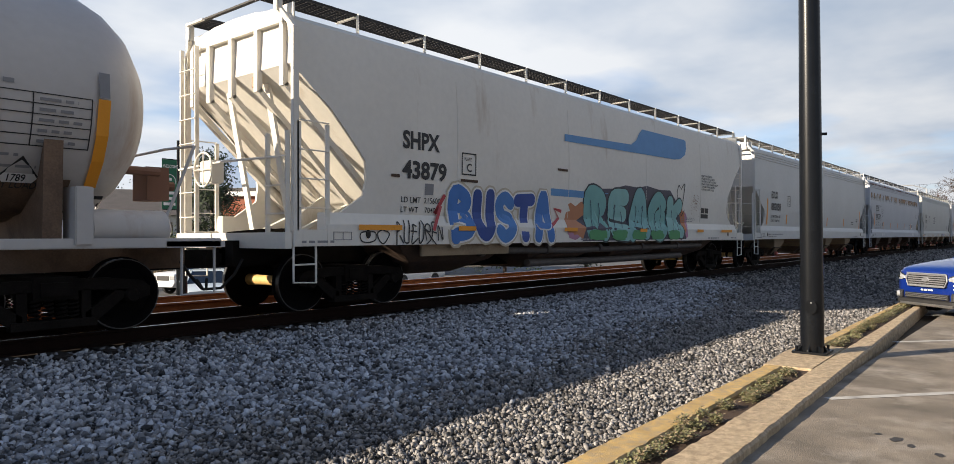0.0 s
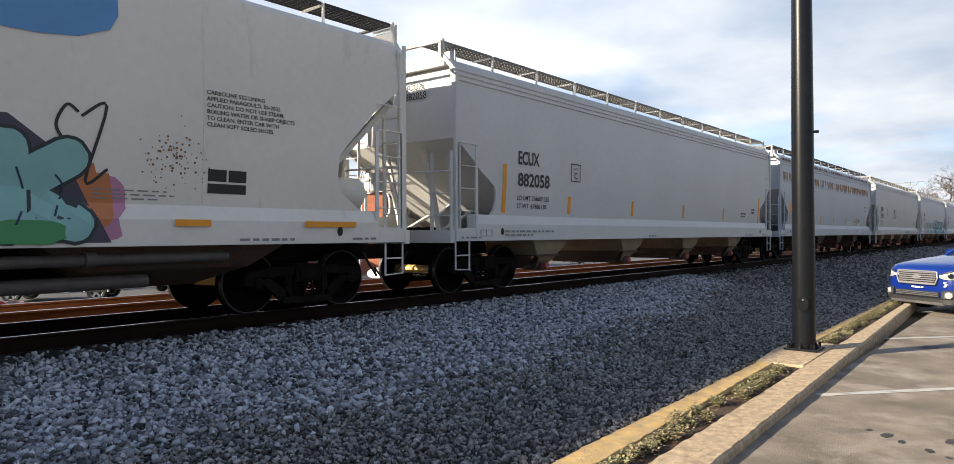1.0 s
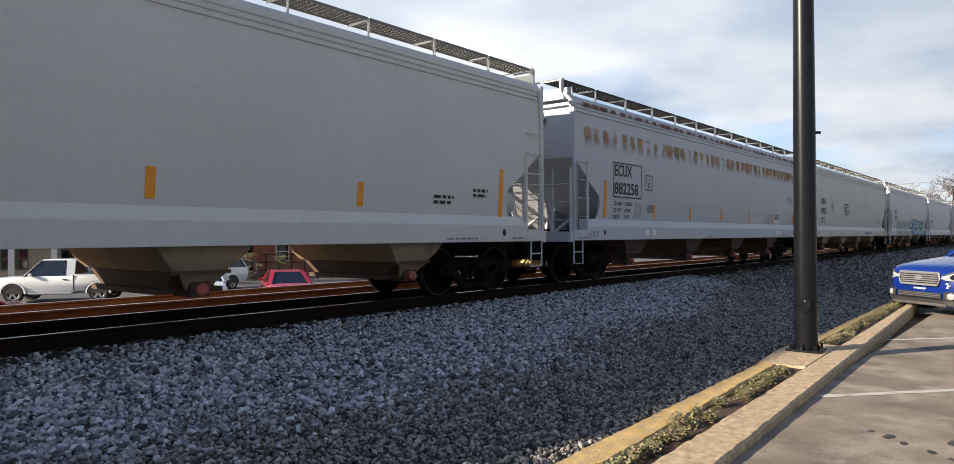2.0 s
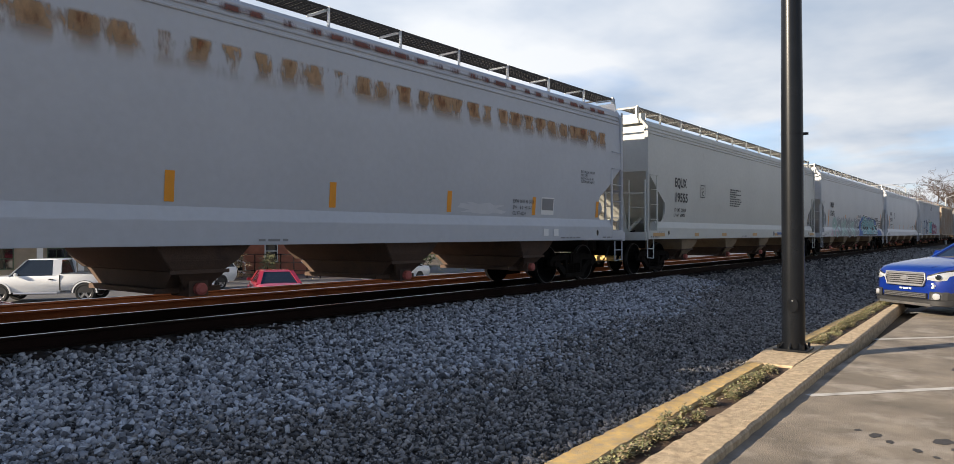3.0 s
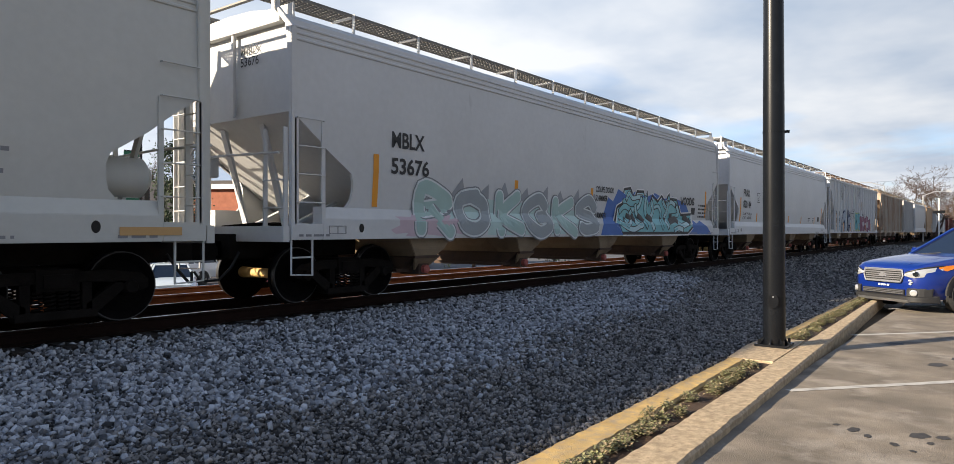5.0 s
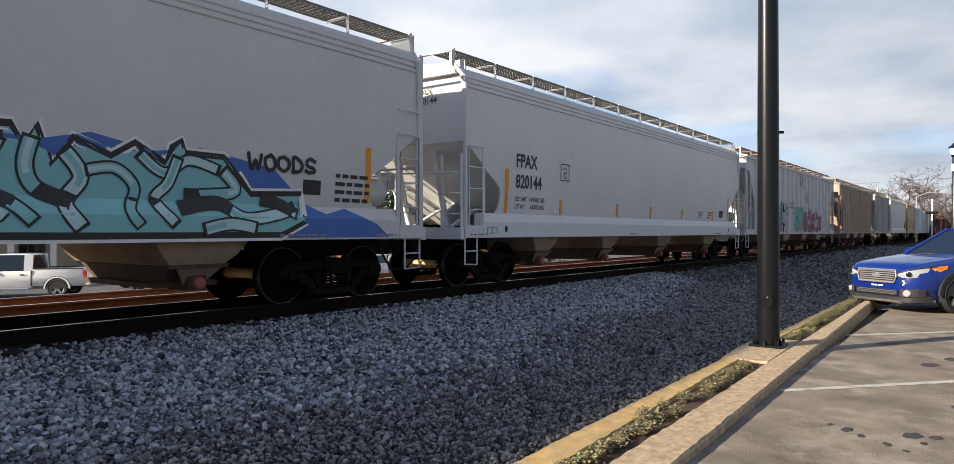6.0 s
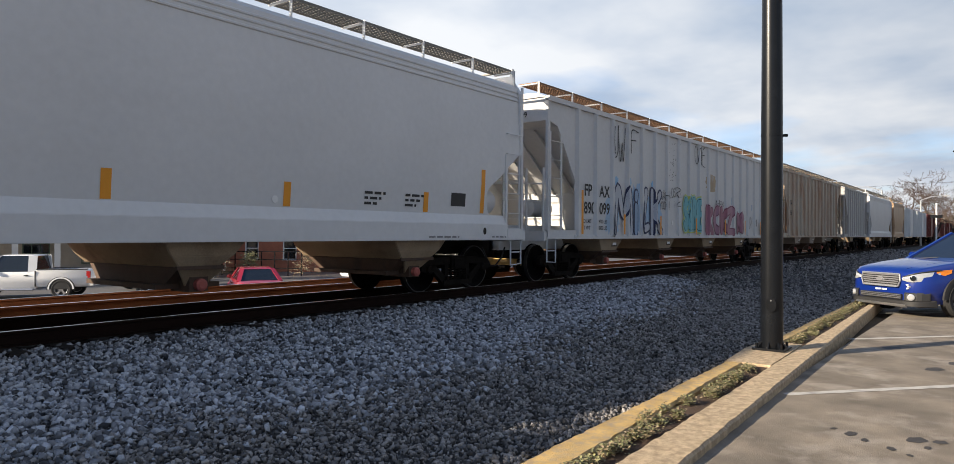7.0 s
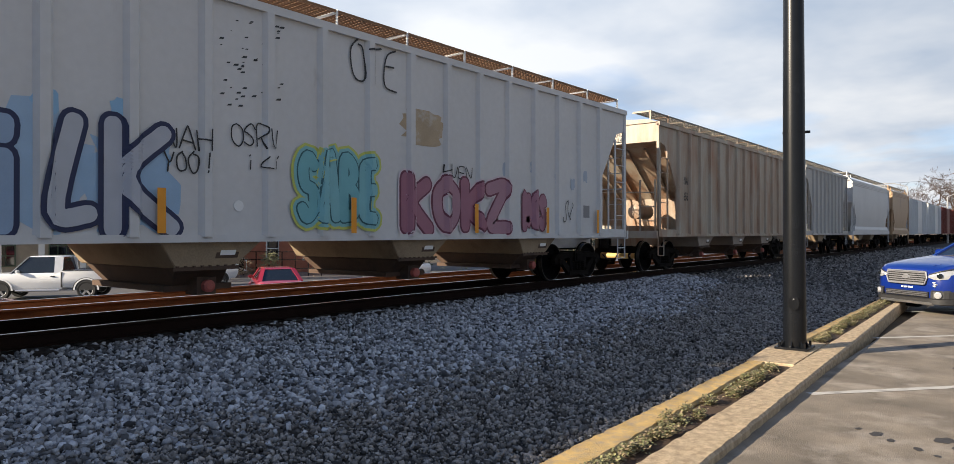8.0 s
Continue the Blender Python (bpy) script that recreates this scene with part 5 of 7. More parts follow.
def fat(name, car, pts, width, material, side, lift):
    """A sprayed line with rounded ends; it rises a trifle along its way, so that crossings lie one on the other."""
    ends = []
    for p, q in ((pts[0], pts[1]), (pts[-1], pts[-2])):
        d = (Vector(p) - Vector(q)).normalized()
        ends.append([(Vector(p) + d * width * .5 * u, math.sqrt(max(0.02, 1 - u * u))) for u in (.95, .8, .5)])
    way = [(tuple(p), k) for p, k in ends[0]] + [(p, 1) for p in pts] + [(tuple(p), k) for p, k in reversed(ends[1])]
    s, rings = Shape(), []
    across = (1, .4, -.4, -1)
    if side is ribbed_y:
        fine = [way[0]]
        for (p, k), (q, l) in zip(way[:-1], way[1:]):
            n = max(1, int((Vector(q) - Vector(p)).length / .03))
            fine += [(tuple(Vector(p).lerp(Vector(q), (j + 1) / n)), k + (l - k) * (j + 1) / n) for j in range(n)]
        way, lift = fine, lift + .012
        m = max(3, int(width / .03))
        across = [1 - 2 * j / m for j in range(m + 1)]
    for i, (p, k) in enumerate(way):
        a, b = Vector(way[max(i - 1, 0)][0]), Vector(way[min(i + 1, len(way) - 1)][0])
        d = (b - a).normalized() if (b - a).length > 1e-6 else Vector((1, 0))
        n = Vector((-d.y, d.x)) * width * .5 * k
        up = lift + .00006 * min(i, 40)
        rings.append([(p[0] + c * n.x, -side(p[0] + c * n.x if side is ribbed_y else p[1] + c * n.y) - up, p[1] + c * n.y) for c in across])
    return part(name, s.loft(rings, False, False), material, car)


def bubble(car, x0, x1, z0, z1, text, layers, side=hull_y, seed=0, weight=.2, shares=(), wild=.03, lift=.007):
    """Sprayed letters of thick rounded strokes. layers: (materials, added width), the widest first; each letter lies over the one before it."""
    rng = random.Random(seed)
    shares = shares or [1.0] * len(text)
    left, lines = x0, []
    for g, share in zip(text, shares):
        w = (x1 - x0) * share / sum(shares)
        inner, low = min(weight * .36, w * .25), weight * .5
        jig = lambda: rng.uniform(-wild, wild)
        for path in GLYPHS[g]:
            pts = [(left + inner + (w - 2 * inner) * (u + jig()), z0 + low + (z1 - z0 - 2 * low) * (v + jig())) for u, v in path]
            lines.append((text.index(g), smooth_line(pts, 5) if len(pts) > 2 else [pts[0], ((pts[0][0] + pts[1][0]) / 2, (pts[0][1] + pts[1][1]) / 2), pts[1]]))
        left += w
    for j, (materials, extra) in enumerate(layers):
        for i, (g, line) in enumerate(lines):
            deep = lift + j * .0035 + (i * .0014 if j == len(layers) - 1 else i * .0014 - .0029 if j == len(layers) - 2 and len(layers) > 1 else i * .00005)
            fat("sprayed_letter" if j == len(layers) - 1 else "sprayed_outline", car, line, weight + extra, materials[g % len(materials)], side, deep)


def rust_runs(name, colour, z_low, z_full, z_high, cut):
    """Rust bleeding from a row of welds 0.48 m apart, running down in soft uneven stains with clear paint between."""
    m = surface(name, colour, .85, var=.4, scale=6)
    nt = m.node_tree
    N, link = nt.nodes.new, nt.links.new
    def math_node(op, a, b):
        n = N("ShaderNodeMath"); n.operation = op; n.use_clamp = False
        for k, v in enumerate((a, b)):
            if isinstance(v, (int, float)):
                n.inputs[k].default_value = v
            elif v is not None:
                link(v, n.inputs[k])
        return n.outputs[0]
    def fade(v, a, b):
        n = N("ShaderNodeMapRange"); n.interpolation_type = "SMOOTHSTEP"
        n.inputs[1].default_value, n.inputs[2].default_value = a, b
        link(v, n.inputs[0])
        return n.outputs[0]
    co, sep = N("ShaderNodeTexCoord"), N("ShaderNodeSeparateXYZ")
    link(co.outputs["Object"], sep.inputs[0])
    def grain(sx, sz, detail):
        place, noise = N("ShaderNodeMapping"), N("ShaderNodeTexNoise")
        place.inputs["Scale"].default_value = (sx, 0, sz)
        noise.inputs["Scale"].default_value, noise.inputs["Detail"].default_value = 1.0, detail
        link(co.outputs["Object"], place.inputs[0]); link(place.outputs[0], noise.inputs["Vector"])
        return noise.outputs["Fac"]
    wave = math_node("ADD", math_node("MULTIPLY", math_node("SINE", math_node("MULTIPLY", sep.outputs[0], 13.1), None), .11), grain(1.6, 1.2, 2))
    body = math_node("ADD", math_node("MULTIPLY", grain(16, 5, 5), .45), math_node("SUBTRACT", wave, .22))
    spots = fade(body, cut - .06, cut + .16)
    height = math_node("MULTIPLY", fade(sep.outputs[2], z_low, z_full), fade(sep.outputs[2], z_high, (z_high + z_full) / 2))
    alpha = math_node("MULTIPLY", math_node("MULTIPLY", spots, height), .85)
    link(alpha, nt.nodes["Principled BSDF"].inputs["Alpha"])
    return m


def build_train():
    blue = paint(.05, .14, .42)
    navy = paint(.012, .02, .07)
    sky_blue = paint(.10, .27, .53)
    red = paint(.42, .05, .06)
    white = DECAL_WHITE

    L = 16.3
    CARS.append((tank_car(4.85 - L, L), 4.85 - L))

    # cream hopper with blue stripes and two sprayed pieces
    L, x = 18.8, 6.05
    car = hopper_car("hopper_car", "cream covered hopper with blue stripes, rust and sprayed graffiti", L, CREAM, x, 0, True, True, True, deep_cut=True, boards=GRATING_DARK)
    CARS.append((car, x))
    lettering(car, "SHPX", 2.22, 2.72, .29, None, 1.0, .034, fit=.92)
    lettering(car, "43879", 2.22, 2.21, .29, None, 1.0, .034, fit=1.12)
    patch("data_square", car, 2.78, 3.0, 1.93, 2.13, DECAL_GREY)
    lettering(car, "LD LMT  215600", 2.2, 1.78, .10, None, 1.0, .006)
    lettering(car, "LT WT    70400", 2.2, 1.61, .10, None, 1.0, .006)
    plate_mark(car, 3.75, 2.35)
    decal("blue_stripe", car, [(7.3, 3.35), (13.2, 3.42), (13.6, 3.47), (13.95, 3.62), (14.05, 3.8), (14.05, 4.05), (13.9, 4.07), (11.2, 4.07), (11.0, 3.93), (10.8, 3.72), (10.5, 3.59), (7.3, 3.51)], sky_blue, "faded blue stripe", lift=.012)
    patch("blue_stripe", car, 6.75, 9.3, 2.09, 2.25, sky_blue, "faded blue stripe", lift=.004)
    bubble(car, 3.40, 6.78, 1.06, 2.12, "BUSTA", [((paint(.50, .44, .33),), .15), ((DECAL_WHITE,), .07), ((paint(.045, .17, .48), paint(.02, .06, .26), paint(.06, .20, .50), paint(.025, .07, .30), paint(.045, .17, .48)), 0)], seed=4, weight=.265)
    stroke("spray_arrow", car, [(2.95, 1.3), (3.2, 1.75), (3.05, 1.6), (3.3, 1.95)], .08, red)
    stroke("spray_arrow", car, [(6.7, 1.4), (7.1, 1.6), (6.9, 1.8), (7.2, 1.75)], .08, red)
    blob("spray_halo", car, 7.35, 8.7, 1.12, 2.0, paint(.46, .19, .09), 9, .3, 24, lift=.0045)
    blob("spray_halo", car, 7.3, 8.1, 1.1, 1.6, paint(.42, .20, .30), 19, .3, 20, lift=.0042)
    blob("spray_halo", car, 12.9, 14.0, 1.2, 2.05, paint(.48, .17, .06), 10, .3, 22, lift=.0046)
    blob("spray_halo", car, 13.5, 14.15, 1.12, 1.9, paint(.45, .20, .32), 11, .35, 22, lift=.0043)
    decal("spray_halo", car, [(7.85, 1.55), (8.3, 1.75), (8.5, 2.15), (8.9, 2.35), (9.5, 2.38), (10.2, 2.5), (10.9, 2.48), (11.4, 2.55), (12.2, 2.48), (12.9, 2.5), (13.3, 2.2), (13.6, 1.8), (13.95, 1.1), (8.0, 1.07), (8.2, 1.4)], paint(.055, .05, .075), "soft black sprayed shadow", lift=.0055)
    bubble(car, 8.15, 13.75, 1.07, 2.38, "REAGK", [((paint(.02, .03, .035),), .085), ((paint(.16, .38, .36), paint(.22, .44, .42), paint(.18, .40, .40)), 0)], seed=6, weight=.43, wild=.06)
    for k in range(5):
        blob("spray_fill", car, 8.3 + k * 1.08, 9.15 + k * 1.08, 1.08, 1.36, paint(.06, .27, .10), 12 + k, .25, 18, lift=.0255)
    for k in range(14):
        a = 8.4 + k * .38
        stroke("spray_line", car, smooth_line([(a, 1.3 + .1 * (k % 3)), (a + .1, 1.6 + .12 * (k % 4)), (a + .02, 2.05 - .06 * (k % 5))], 4), .022, navy, lift=.027)
    lettering(car, "CARBOLINE 552 LINING", 15.17, 3.05, .055, None, 1.05, .012)
    for i, t in enumerate(("APPLIED PARAGOULD, 05-2002", "CAUTION: DO NOT USE STEAM,", "BOILING WATER OR SHARP OBJECTS", "TO CLEAN. ENTER CAR WITH", "CLEAN SOFT SOLED SHOES.")):
        lettering(car, t, 15.17, 2.965 - i * .085, .055, None, 1.05, .012)
    for a in (0, .30):
        patch("data_panel", car, 15.2 + a, 15.47 + a, 1.90, 2.06, DECAL_BLACK)
    patch("data_panel", car, 15.2, 15.77, 1.74, 1.87, DECAL_BLACK)
    for a, b in ((1.2, 2.15), (3.6, 4.1), (7.2, 7.75), (10.9, 11.3), (14.71, 15.2), (16.7, 17.68)):
        patch("reflector", car, a, b, 1.30, 1.385, STRIPE, "yellow-orange reflector", lambda z: HALF + .05)
    bubble(car, 1.25, 1.9, 1.08, 1.30, "OO", [((DECAL_BLACK,), 0)], seed=30, weight=.022, wild=.1)
    bubble(car, 2.05, 3.2, 1.08, 1.42, "RUEOBEN", [((DECAL_BLACK,), 0)], seed=31, weight=.026, wild=.2)
    for a, z, w in ((7.0, 2.66, .42), (3.72, 2.22, .5), (1.95, 2.2, .2)):
        patch("rust_slot", car, a, a + w, z, z + .05, OUTLET_BROWN, "rusty bracket stub", lift=.012)
    bubble(car, 13.35, 13.95, 1.85, 2.65, "SZ", [((DECAL_BLACK,), 0)], seed=8, weight=.035, wild=.12)
    bars(car, 13.75, 1.72, [.9, 1.0, .8], .018, .05)
    rust = surface("rust_blotch", (.27, .14, .06), .85, var=.4)
    rng = random.Random(3)
    for i in range(110):
        a, b, r = rng.gauss(14.75, .22), rng.gauss(2.15, .17), rng.uniform(.004, .017)
        blob("rust_spot", car, a - r, a + r, b - r, b + r, rust, i, .3, 8)
    lettering(car, "SHPX", .30, 4.10, .14, None, 1.0, .01, end=.09)
    lettering(car, "43879", .30, 3.90, .14, None, 1.0, .01, end=.09)
    part("placard", Shape().box(.07, .095, -.62, -.42, 3.55, 3.72), surface("rusty_placard", (.4, .24, .16), .8), car)

    def marks(car, a, b, small=(), stripes=(), x=2.0, h=.27, z=2.66, end_marks=True, fits=(.9, 1.2)):
        lettering(car, a, x, z, h, None, 1.0, .026, fit=fits[0])
        lettering(car, b, x, z - .46, h, None, 1.0, .026, fit=fits[1])
        for i, t in enumerate(small):
            lettering(car, t, x, z - .76 - i * .17, .10, None, 1.0, .006)
        for a0, z0, z1 in stripes:
            patch("reflector", car, a0, a0 + .13, z0, z1, STRIPE, "orange reflective stripe")
        if end_marks:
            lettering(car, a, .18, 4.05, .14, None, 1.0, .01, end=.09)
            lettering(car, b, .18, 3.86, .14, None, 1.0, .01, end=.09)

    L, x = 19.25, 26.2
    car = hopper_car("hopper_car", "pale grey covered hopper with orange reflective stripes", L, GREY_A, x, 3)
    CARS.append((car, x))
    marks(car, "ECUX", "882058", ("LD LMT 218600 LBS", "LT WT  67400 LBS"), [(1.48, 1.62, 2.62)] + [(k, 1.65, 2.05) for k in (4.0, 7.2, 10.6, 14.0)] + [(17.72, 1.55, 2.52)], fits=(.78, 1.2))
    bars(car, 15.8, 1.86, [.55, .5], .06, .10, DECAL_BLACK)
    bars(car, 16.9, 2.02, [.45, .42], .06, .10, DECAL_BLACK)
    plate_mark(car, 4.1, 2.4)
    bars(car, 1.5, 1.22, [1.8, 1.0], .04, .08, None, lambda z: HALF + .025)

    L, x = 19.4, 46.75
    # Outlets take the darker brown: shade under this car is in their colour.
    car = hopper_car("hopper_car", "grey covered hopper with rust streaks below its eaves", L, GREY_B, x, 3, outlet=OUTLET_BROWN, boards=GRATING_DARK)
    CARS.append((car, x))
    marks(car, "ECUX", "882258", ("LD LMT  218600", "LT WT    67100", "NEW      10-99"), [(1.46, 1.62, 2.55)] + [(k, 1.62, 2.02) for k in (4.3, 6.85, 9.5, 12.3, 15.15, 18.0)], 1.97, h=.29, z=2.70, fits=(.95, 1.34))
    s = Shape()
    for a, b, c, d in ((1.92, 3.5, 2.14, 2.17), (1.92, 3.5, 3.02, 3.05), (1.92, 1.95, 2.14, 3.05), (3.47, 3.5, 2.14, 3.05)):
        s.add([(a, -side_y(c) - .012, c), (b, -side_y(c) - .012, c), (b, -side_y(d) - .012, d), (a, -side_y(d) - .012, d)], [(0, 1, 2, 3)])
    part("number_frame", s, DECAL_BLACK, car)
    plate_mark(car, 3.75, 2.4)
    rng = random.Random(8)
    for name, colour, z_low, z_full, z_high, cut, lift in (("rust_trail", (.42, .26, .13), 3.25, 3.68, 3.82, .42, .004), ("rust_streak", (.25, .10, .045), 3.45, 3.70, 3.79, .63, .006), ("deep_rust", (.17, .055, .035), 4.25, 4.30, 4.40, .46, .030)):
        rust = rust_runs(name, colour, z_low, z_full, z_high, cut)
        s = Shape()
        zs = [z_low + (z_high - z_low) * k / 6 for k in range(7)]
        s.loft([[(a, -side_y(z) - lift, z) for a in (.3, L - .9)] for z in zs], False, False)
        part(name, s, rust, car, "rust bleeding through grey paint")
    patch("worn_patch", car, 3.9, 4.4, 1.78, 2.0, DECAL_GREY)
    tag_scrawl(car, 3.1, 1.58, .45, .5, 21, None, hull_y, .012)
    for a, z, t in ((17.2, 2.69, "EXTERIOR PAINT"), (17.2, 2.61, "RCB 163"), (17.2, 2.53, "ACF-HTG 10-99"), (17.2, 2.45, "INTERIOR PAINT")):
        lettering(car, t, a, z, .06, None, 1.05, .006)
    lettering(car, "EXW 10-8  H  3-10", 14.42, 1.87, .075, None, .9, .006)
    lettering(car, "EW    8-0  H 15-1", 14.42, 1.74, .075, None, .9, .006)
    lettering(car, "CU FT 6224", 14.42, 1.61, .075, None, .9, .006)
    patch("data_panel", car, 15.5, 16.03, 1.64, 2.03, DECAL_WHITE, "white-bordered data panel")
    patch("data_panel", car, 15.53, 16.0, 1.74, 2.0, DECAL_GREY, lift=.010)
    for a in (3.7, 15.5):
        for d in (0, .42):
            patch("white_label", car, a + d, a + d + .2, 1.16, 1.32, DECAL_WHITE, "", lambda z: HALF + .026)
    blob("sprayed_smear", car, 12.6, 14.2, 1.6, 1.84, paint(.55, .56, .58), 31, .45, 30, lift=.004)

    L, x = 19.5, 67.7
    car = hopper_car("hopper_car", "warm grey covered hopper with small black stencilling", L, GREY_C, x, 3)
    CARS.append((car, x))
    marks(car, "EQUX", "19555", ("LD LMT 220100", "LT WT  65900"), [], 1.93, fits=(.92, .96))
    plate_mark(car, 4.05, 2.4)
    bars(car, 6.93, 2.78, [1.15, .7, 1.2, .6, 1.15, 1.3, 1.2, .95], .045, .082, DECAL_BLACK)
    for a, w in ((.30, .8), (3.45, .35), (6.0, .45), (9.42, .55), (12.42, .5), (15.35, .45), (18.35, .8)):
        patch("reflector", car, a, a + w, 1.13, 1.235, paint(.55, .33, .13), "faded orange reflector", lambda z: HALF + .026)
    part("maker_mark", Shape().prism([(12.2, 1.22), (12.32, 1.1), (12.44, 1.22), (12.32, 1.34)], 1, -HALF - .028, -HALF - .02), DECAL_GREY, car)
    for k in range(10):
        patch("maker_stripe", car, 12.75 + k * .15 + (.08 if k > 5 else 0), 12.86 + k * .15 + (.08 if k > 5 else 0), 1.17, 1.27, blue, "", lambda z: HALF + .026)
    bars(car, 16.4, 2.05, [.8, .7, .75], .05, .12)

    L, x = 19.45, 88.6
    car = hopper_car("hopper_car", "light grey covered hopper with teal and blue graffiti", L, GREY_D, x, 4)
    CARS.append((car, x))
    marks(car, "MBLX", "53676", (), [(1.72, 1.6, 2.5), (6.0, 1.9, 2.3), (9.5, 1.75, 2.3), (12.3, 1.75, 2.2), (15.3, 1.75, 2.2), (18.05, 1.65, 2.6)], 2.14, fits=(.86, 1.0))
    for i, t in enumerate(("COUPE DOOR", "SLAMMER", "", "RAMMER!")):
        if t:
            lettering(car, t, 9.75, 2.22 - i * .23, .15, None, .75, .022, slant=.2)
    blob("spray_halo", car, 2.7, 9.8, 1.10, 1.85, paint(.46, .60, .56), 13, .35, 50, lift=.004)
    blob("spray_halo", car, 2.1, 4.4, 1.08, 1.5, paint(.55, .42, .46), 15, .4, 30, lift=.0042)
    bubble(car, 2.75, 9.9, 1.08, 2.05, "ROKGKS", [((paint(.20, .21, .22),), .13), ((paint(.66, .70, .69),), .075), ((paint(.36, .50, .46), paint(.30, .33, .34)), 0)], seed=14, weight=.26, wild=.09)
    for k in range(9):
        a = 3.0 + k * .78
        decal("spray_spike", car, [(a, 1.85), (a + .5, 1.85), (a + .28 + .1 * (k % 3), 2.16 + .08 * (k % 2))], paint(.30, .31, .32), "", lift=.0052)
    decal("spray_backdrop", car, [(10.0, 1.08), (18.6, 1.08), (18.3, 1.3), (17.6, 1.55), (17.2, 1.45), (16.8, 1.6), (16.2, 2.1), (15.6, 2.2), (15.0, 2.3), (14.4, 2.2), (13.6, 2.35), (13.0, 2.2), (12.3, 2.35), (11.6, 2.2), (11.1, 2.35), (10.8, 2.0), (10.5, 2.1)], blue, "blue sprayed backdrop", lift=.0055)
    wildstyle(car, 10.85, 16.75, 1.10, 2.42, paint(.22, .50, .53), paint(.46, .64, .66), DECAL_BLACK, white, 17)
    patch("data_panel", car, 16.75, 17.1, 1.75, 1.98, DECAL_BLACK)
    for i in range(4):
        bars(car, 17.4, 2.05 - i * .13, [.75], .06, .1, DECAL_BLACK)
    bubble(car, 15.75, 17.0, 2.05, 2.32, "WOODS", [((DECAL_BLACK,), 0)], seed=18, weight=.055, wild=.06)

    L, x = 18.35, 109.38
    car = hopper_car("hopper_car", "clean white covered hopper with yellow reflective stripes", L, WHITE_A, x, 4)
    CARS.append((car, x))
    marks(car, "FPAX", "820144", ("LD LMT  194700 LBS", "LT WT     68300 LBS"), [(1.43, 1.58, 2.55)] + [(k, 1.58, 1.95) for k in (3.8, 6.95, 9.3, 11.95, 15.1)] + [(16.85, 1.6, 2.5)], 1.84, h=.29, z=2.62, fits=(.87, 1.08))
    plate_mark(car, 3.8, 2.42)
    for a in (3.6, 7.2, 11.8):
        part("round_label", Shape().tube([(a, -side_y(1.68) - .003, 1.68), (a, -side_y(1.68) - .011, 1.68)], .055, 14), DECAL_WHITE, car)
    for a in (13.6, 14.6):
        bars(car, a, 1.85, [.5, .4, .3], .045, .09, DECAL_BLACK)
    patch("data_panel", car, 15.9, 16.35, 1.72, 1.98, DECAL_BLACK)

    L, x = 19.45, 128.85
    car = ribbed_car("ribbed_hopper_car", "white ribbed covered hopper covered in graffiti", L, RIB_WHITE, x)
    CARS.append((car, x))
    fl = flat_y
    lettering(car, "FP", 1.82, 2.06 - .0 + .12, .30, None, 1.0, .02, fl)
    lettering(car, "AX", 2.66, 2.18, .30, None, 1.0, .02, fl)
    lettering(car, "890", 1.80, 1.72, .30, None, .95, .02, fl)
    lettering(car, "099", 2.66, 1.72, .30, None, .95, .02, fl)
    lettering(car, "LD LMT", 1.72, 1.47, .10, None, 1.0, .006, fl)
    lettering(car, "194700 LBS", 2.5, 1.47, .10, None, .9, .006, fl)
    lettering(car, "LT WT", 1.72, 1.30, .10, None, 1.0, .006, fl)
    lettering(car, "68300 LBS", 2.55, 1.30, .10, None, .9, .006, fl)
    for a in (1.54, 4.0, 6.6, 9.75, 12.9, 15.45, 17.75):
        patch("reflector", car, a, a + .11, 1.18, 1.75 if a > 2 else 2.3, STRIPE, "orange reflective stripe", fl, .082)
    blob("spray_halo", car, 2.95, 3.9, 1.15, 2.2, paint(.36, .48, .60), 41, .3, 30, fl, .004)
    blob("spray_halo", car, 4.5, 5.9, 1.15, 2.7, paint(.32, .46, .62), 40, .3, 34, fl, .0042)
    blob("spray_halo", car, 5.7, 6.95, 1.15, 2.45, paint(.30, .45, .62), 42, .3, 30, fl, .0044)
    for i in range(4):
        blob("spray_halo", car, 3.5 + i * .85, 3.82 + i * .85, 2.5, 2.82, paint(.26, .46, .66), 45 + i, .3, 14, fl, .005)
    bubble(car, 3.45, 6.92, 1.15, 2.58, "MiLK", [((navy,), .12), ((paint(.44, .46, .50), paint(.26, .36, .50), paint(.44, .46, .50), paint(.42, .44, .49)), 0)], ribbed_y, 43, .21, (1.32, .46, .76, 1.04), .015)
    for t, a, z in (("NAH", 6.70, 2.27), ("YOO!", 6.70, 1.96)):
        bubble(car, a, a + .66, z, z + .28, t, [((DECAL_BLACK,), 0)], ribbed_y, 44, .022, wild=.07)
    bubble(car, 7.66, 8.42, 2.38, 2.70, "OSRU", [((DECAL_BLACK,), 0)], ribbed_y, 51, .02, wild=.12)
    bubble(car, 7.85, 8.5, 2.08, 2.3, "iLi", [((DECAL_BLACK,), 0)], ribbed_y, 50, .018, wild=.12)
    bubble(car, 3.30, 4.25, 3.30, 4.25, "UW", [((DECAL_BLACK,), 0)], ribbed_y, 52, .035, wild=.12)
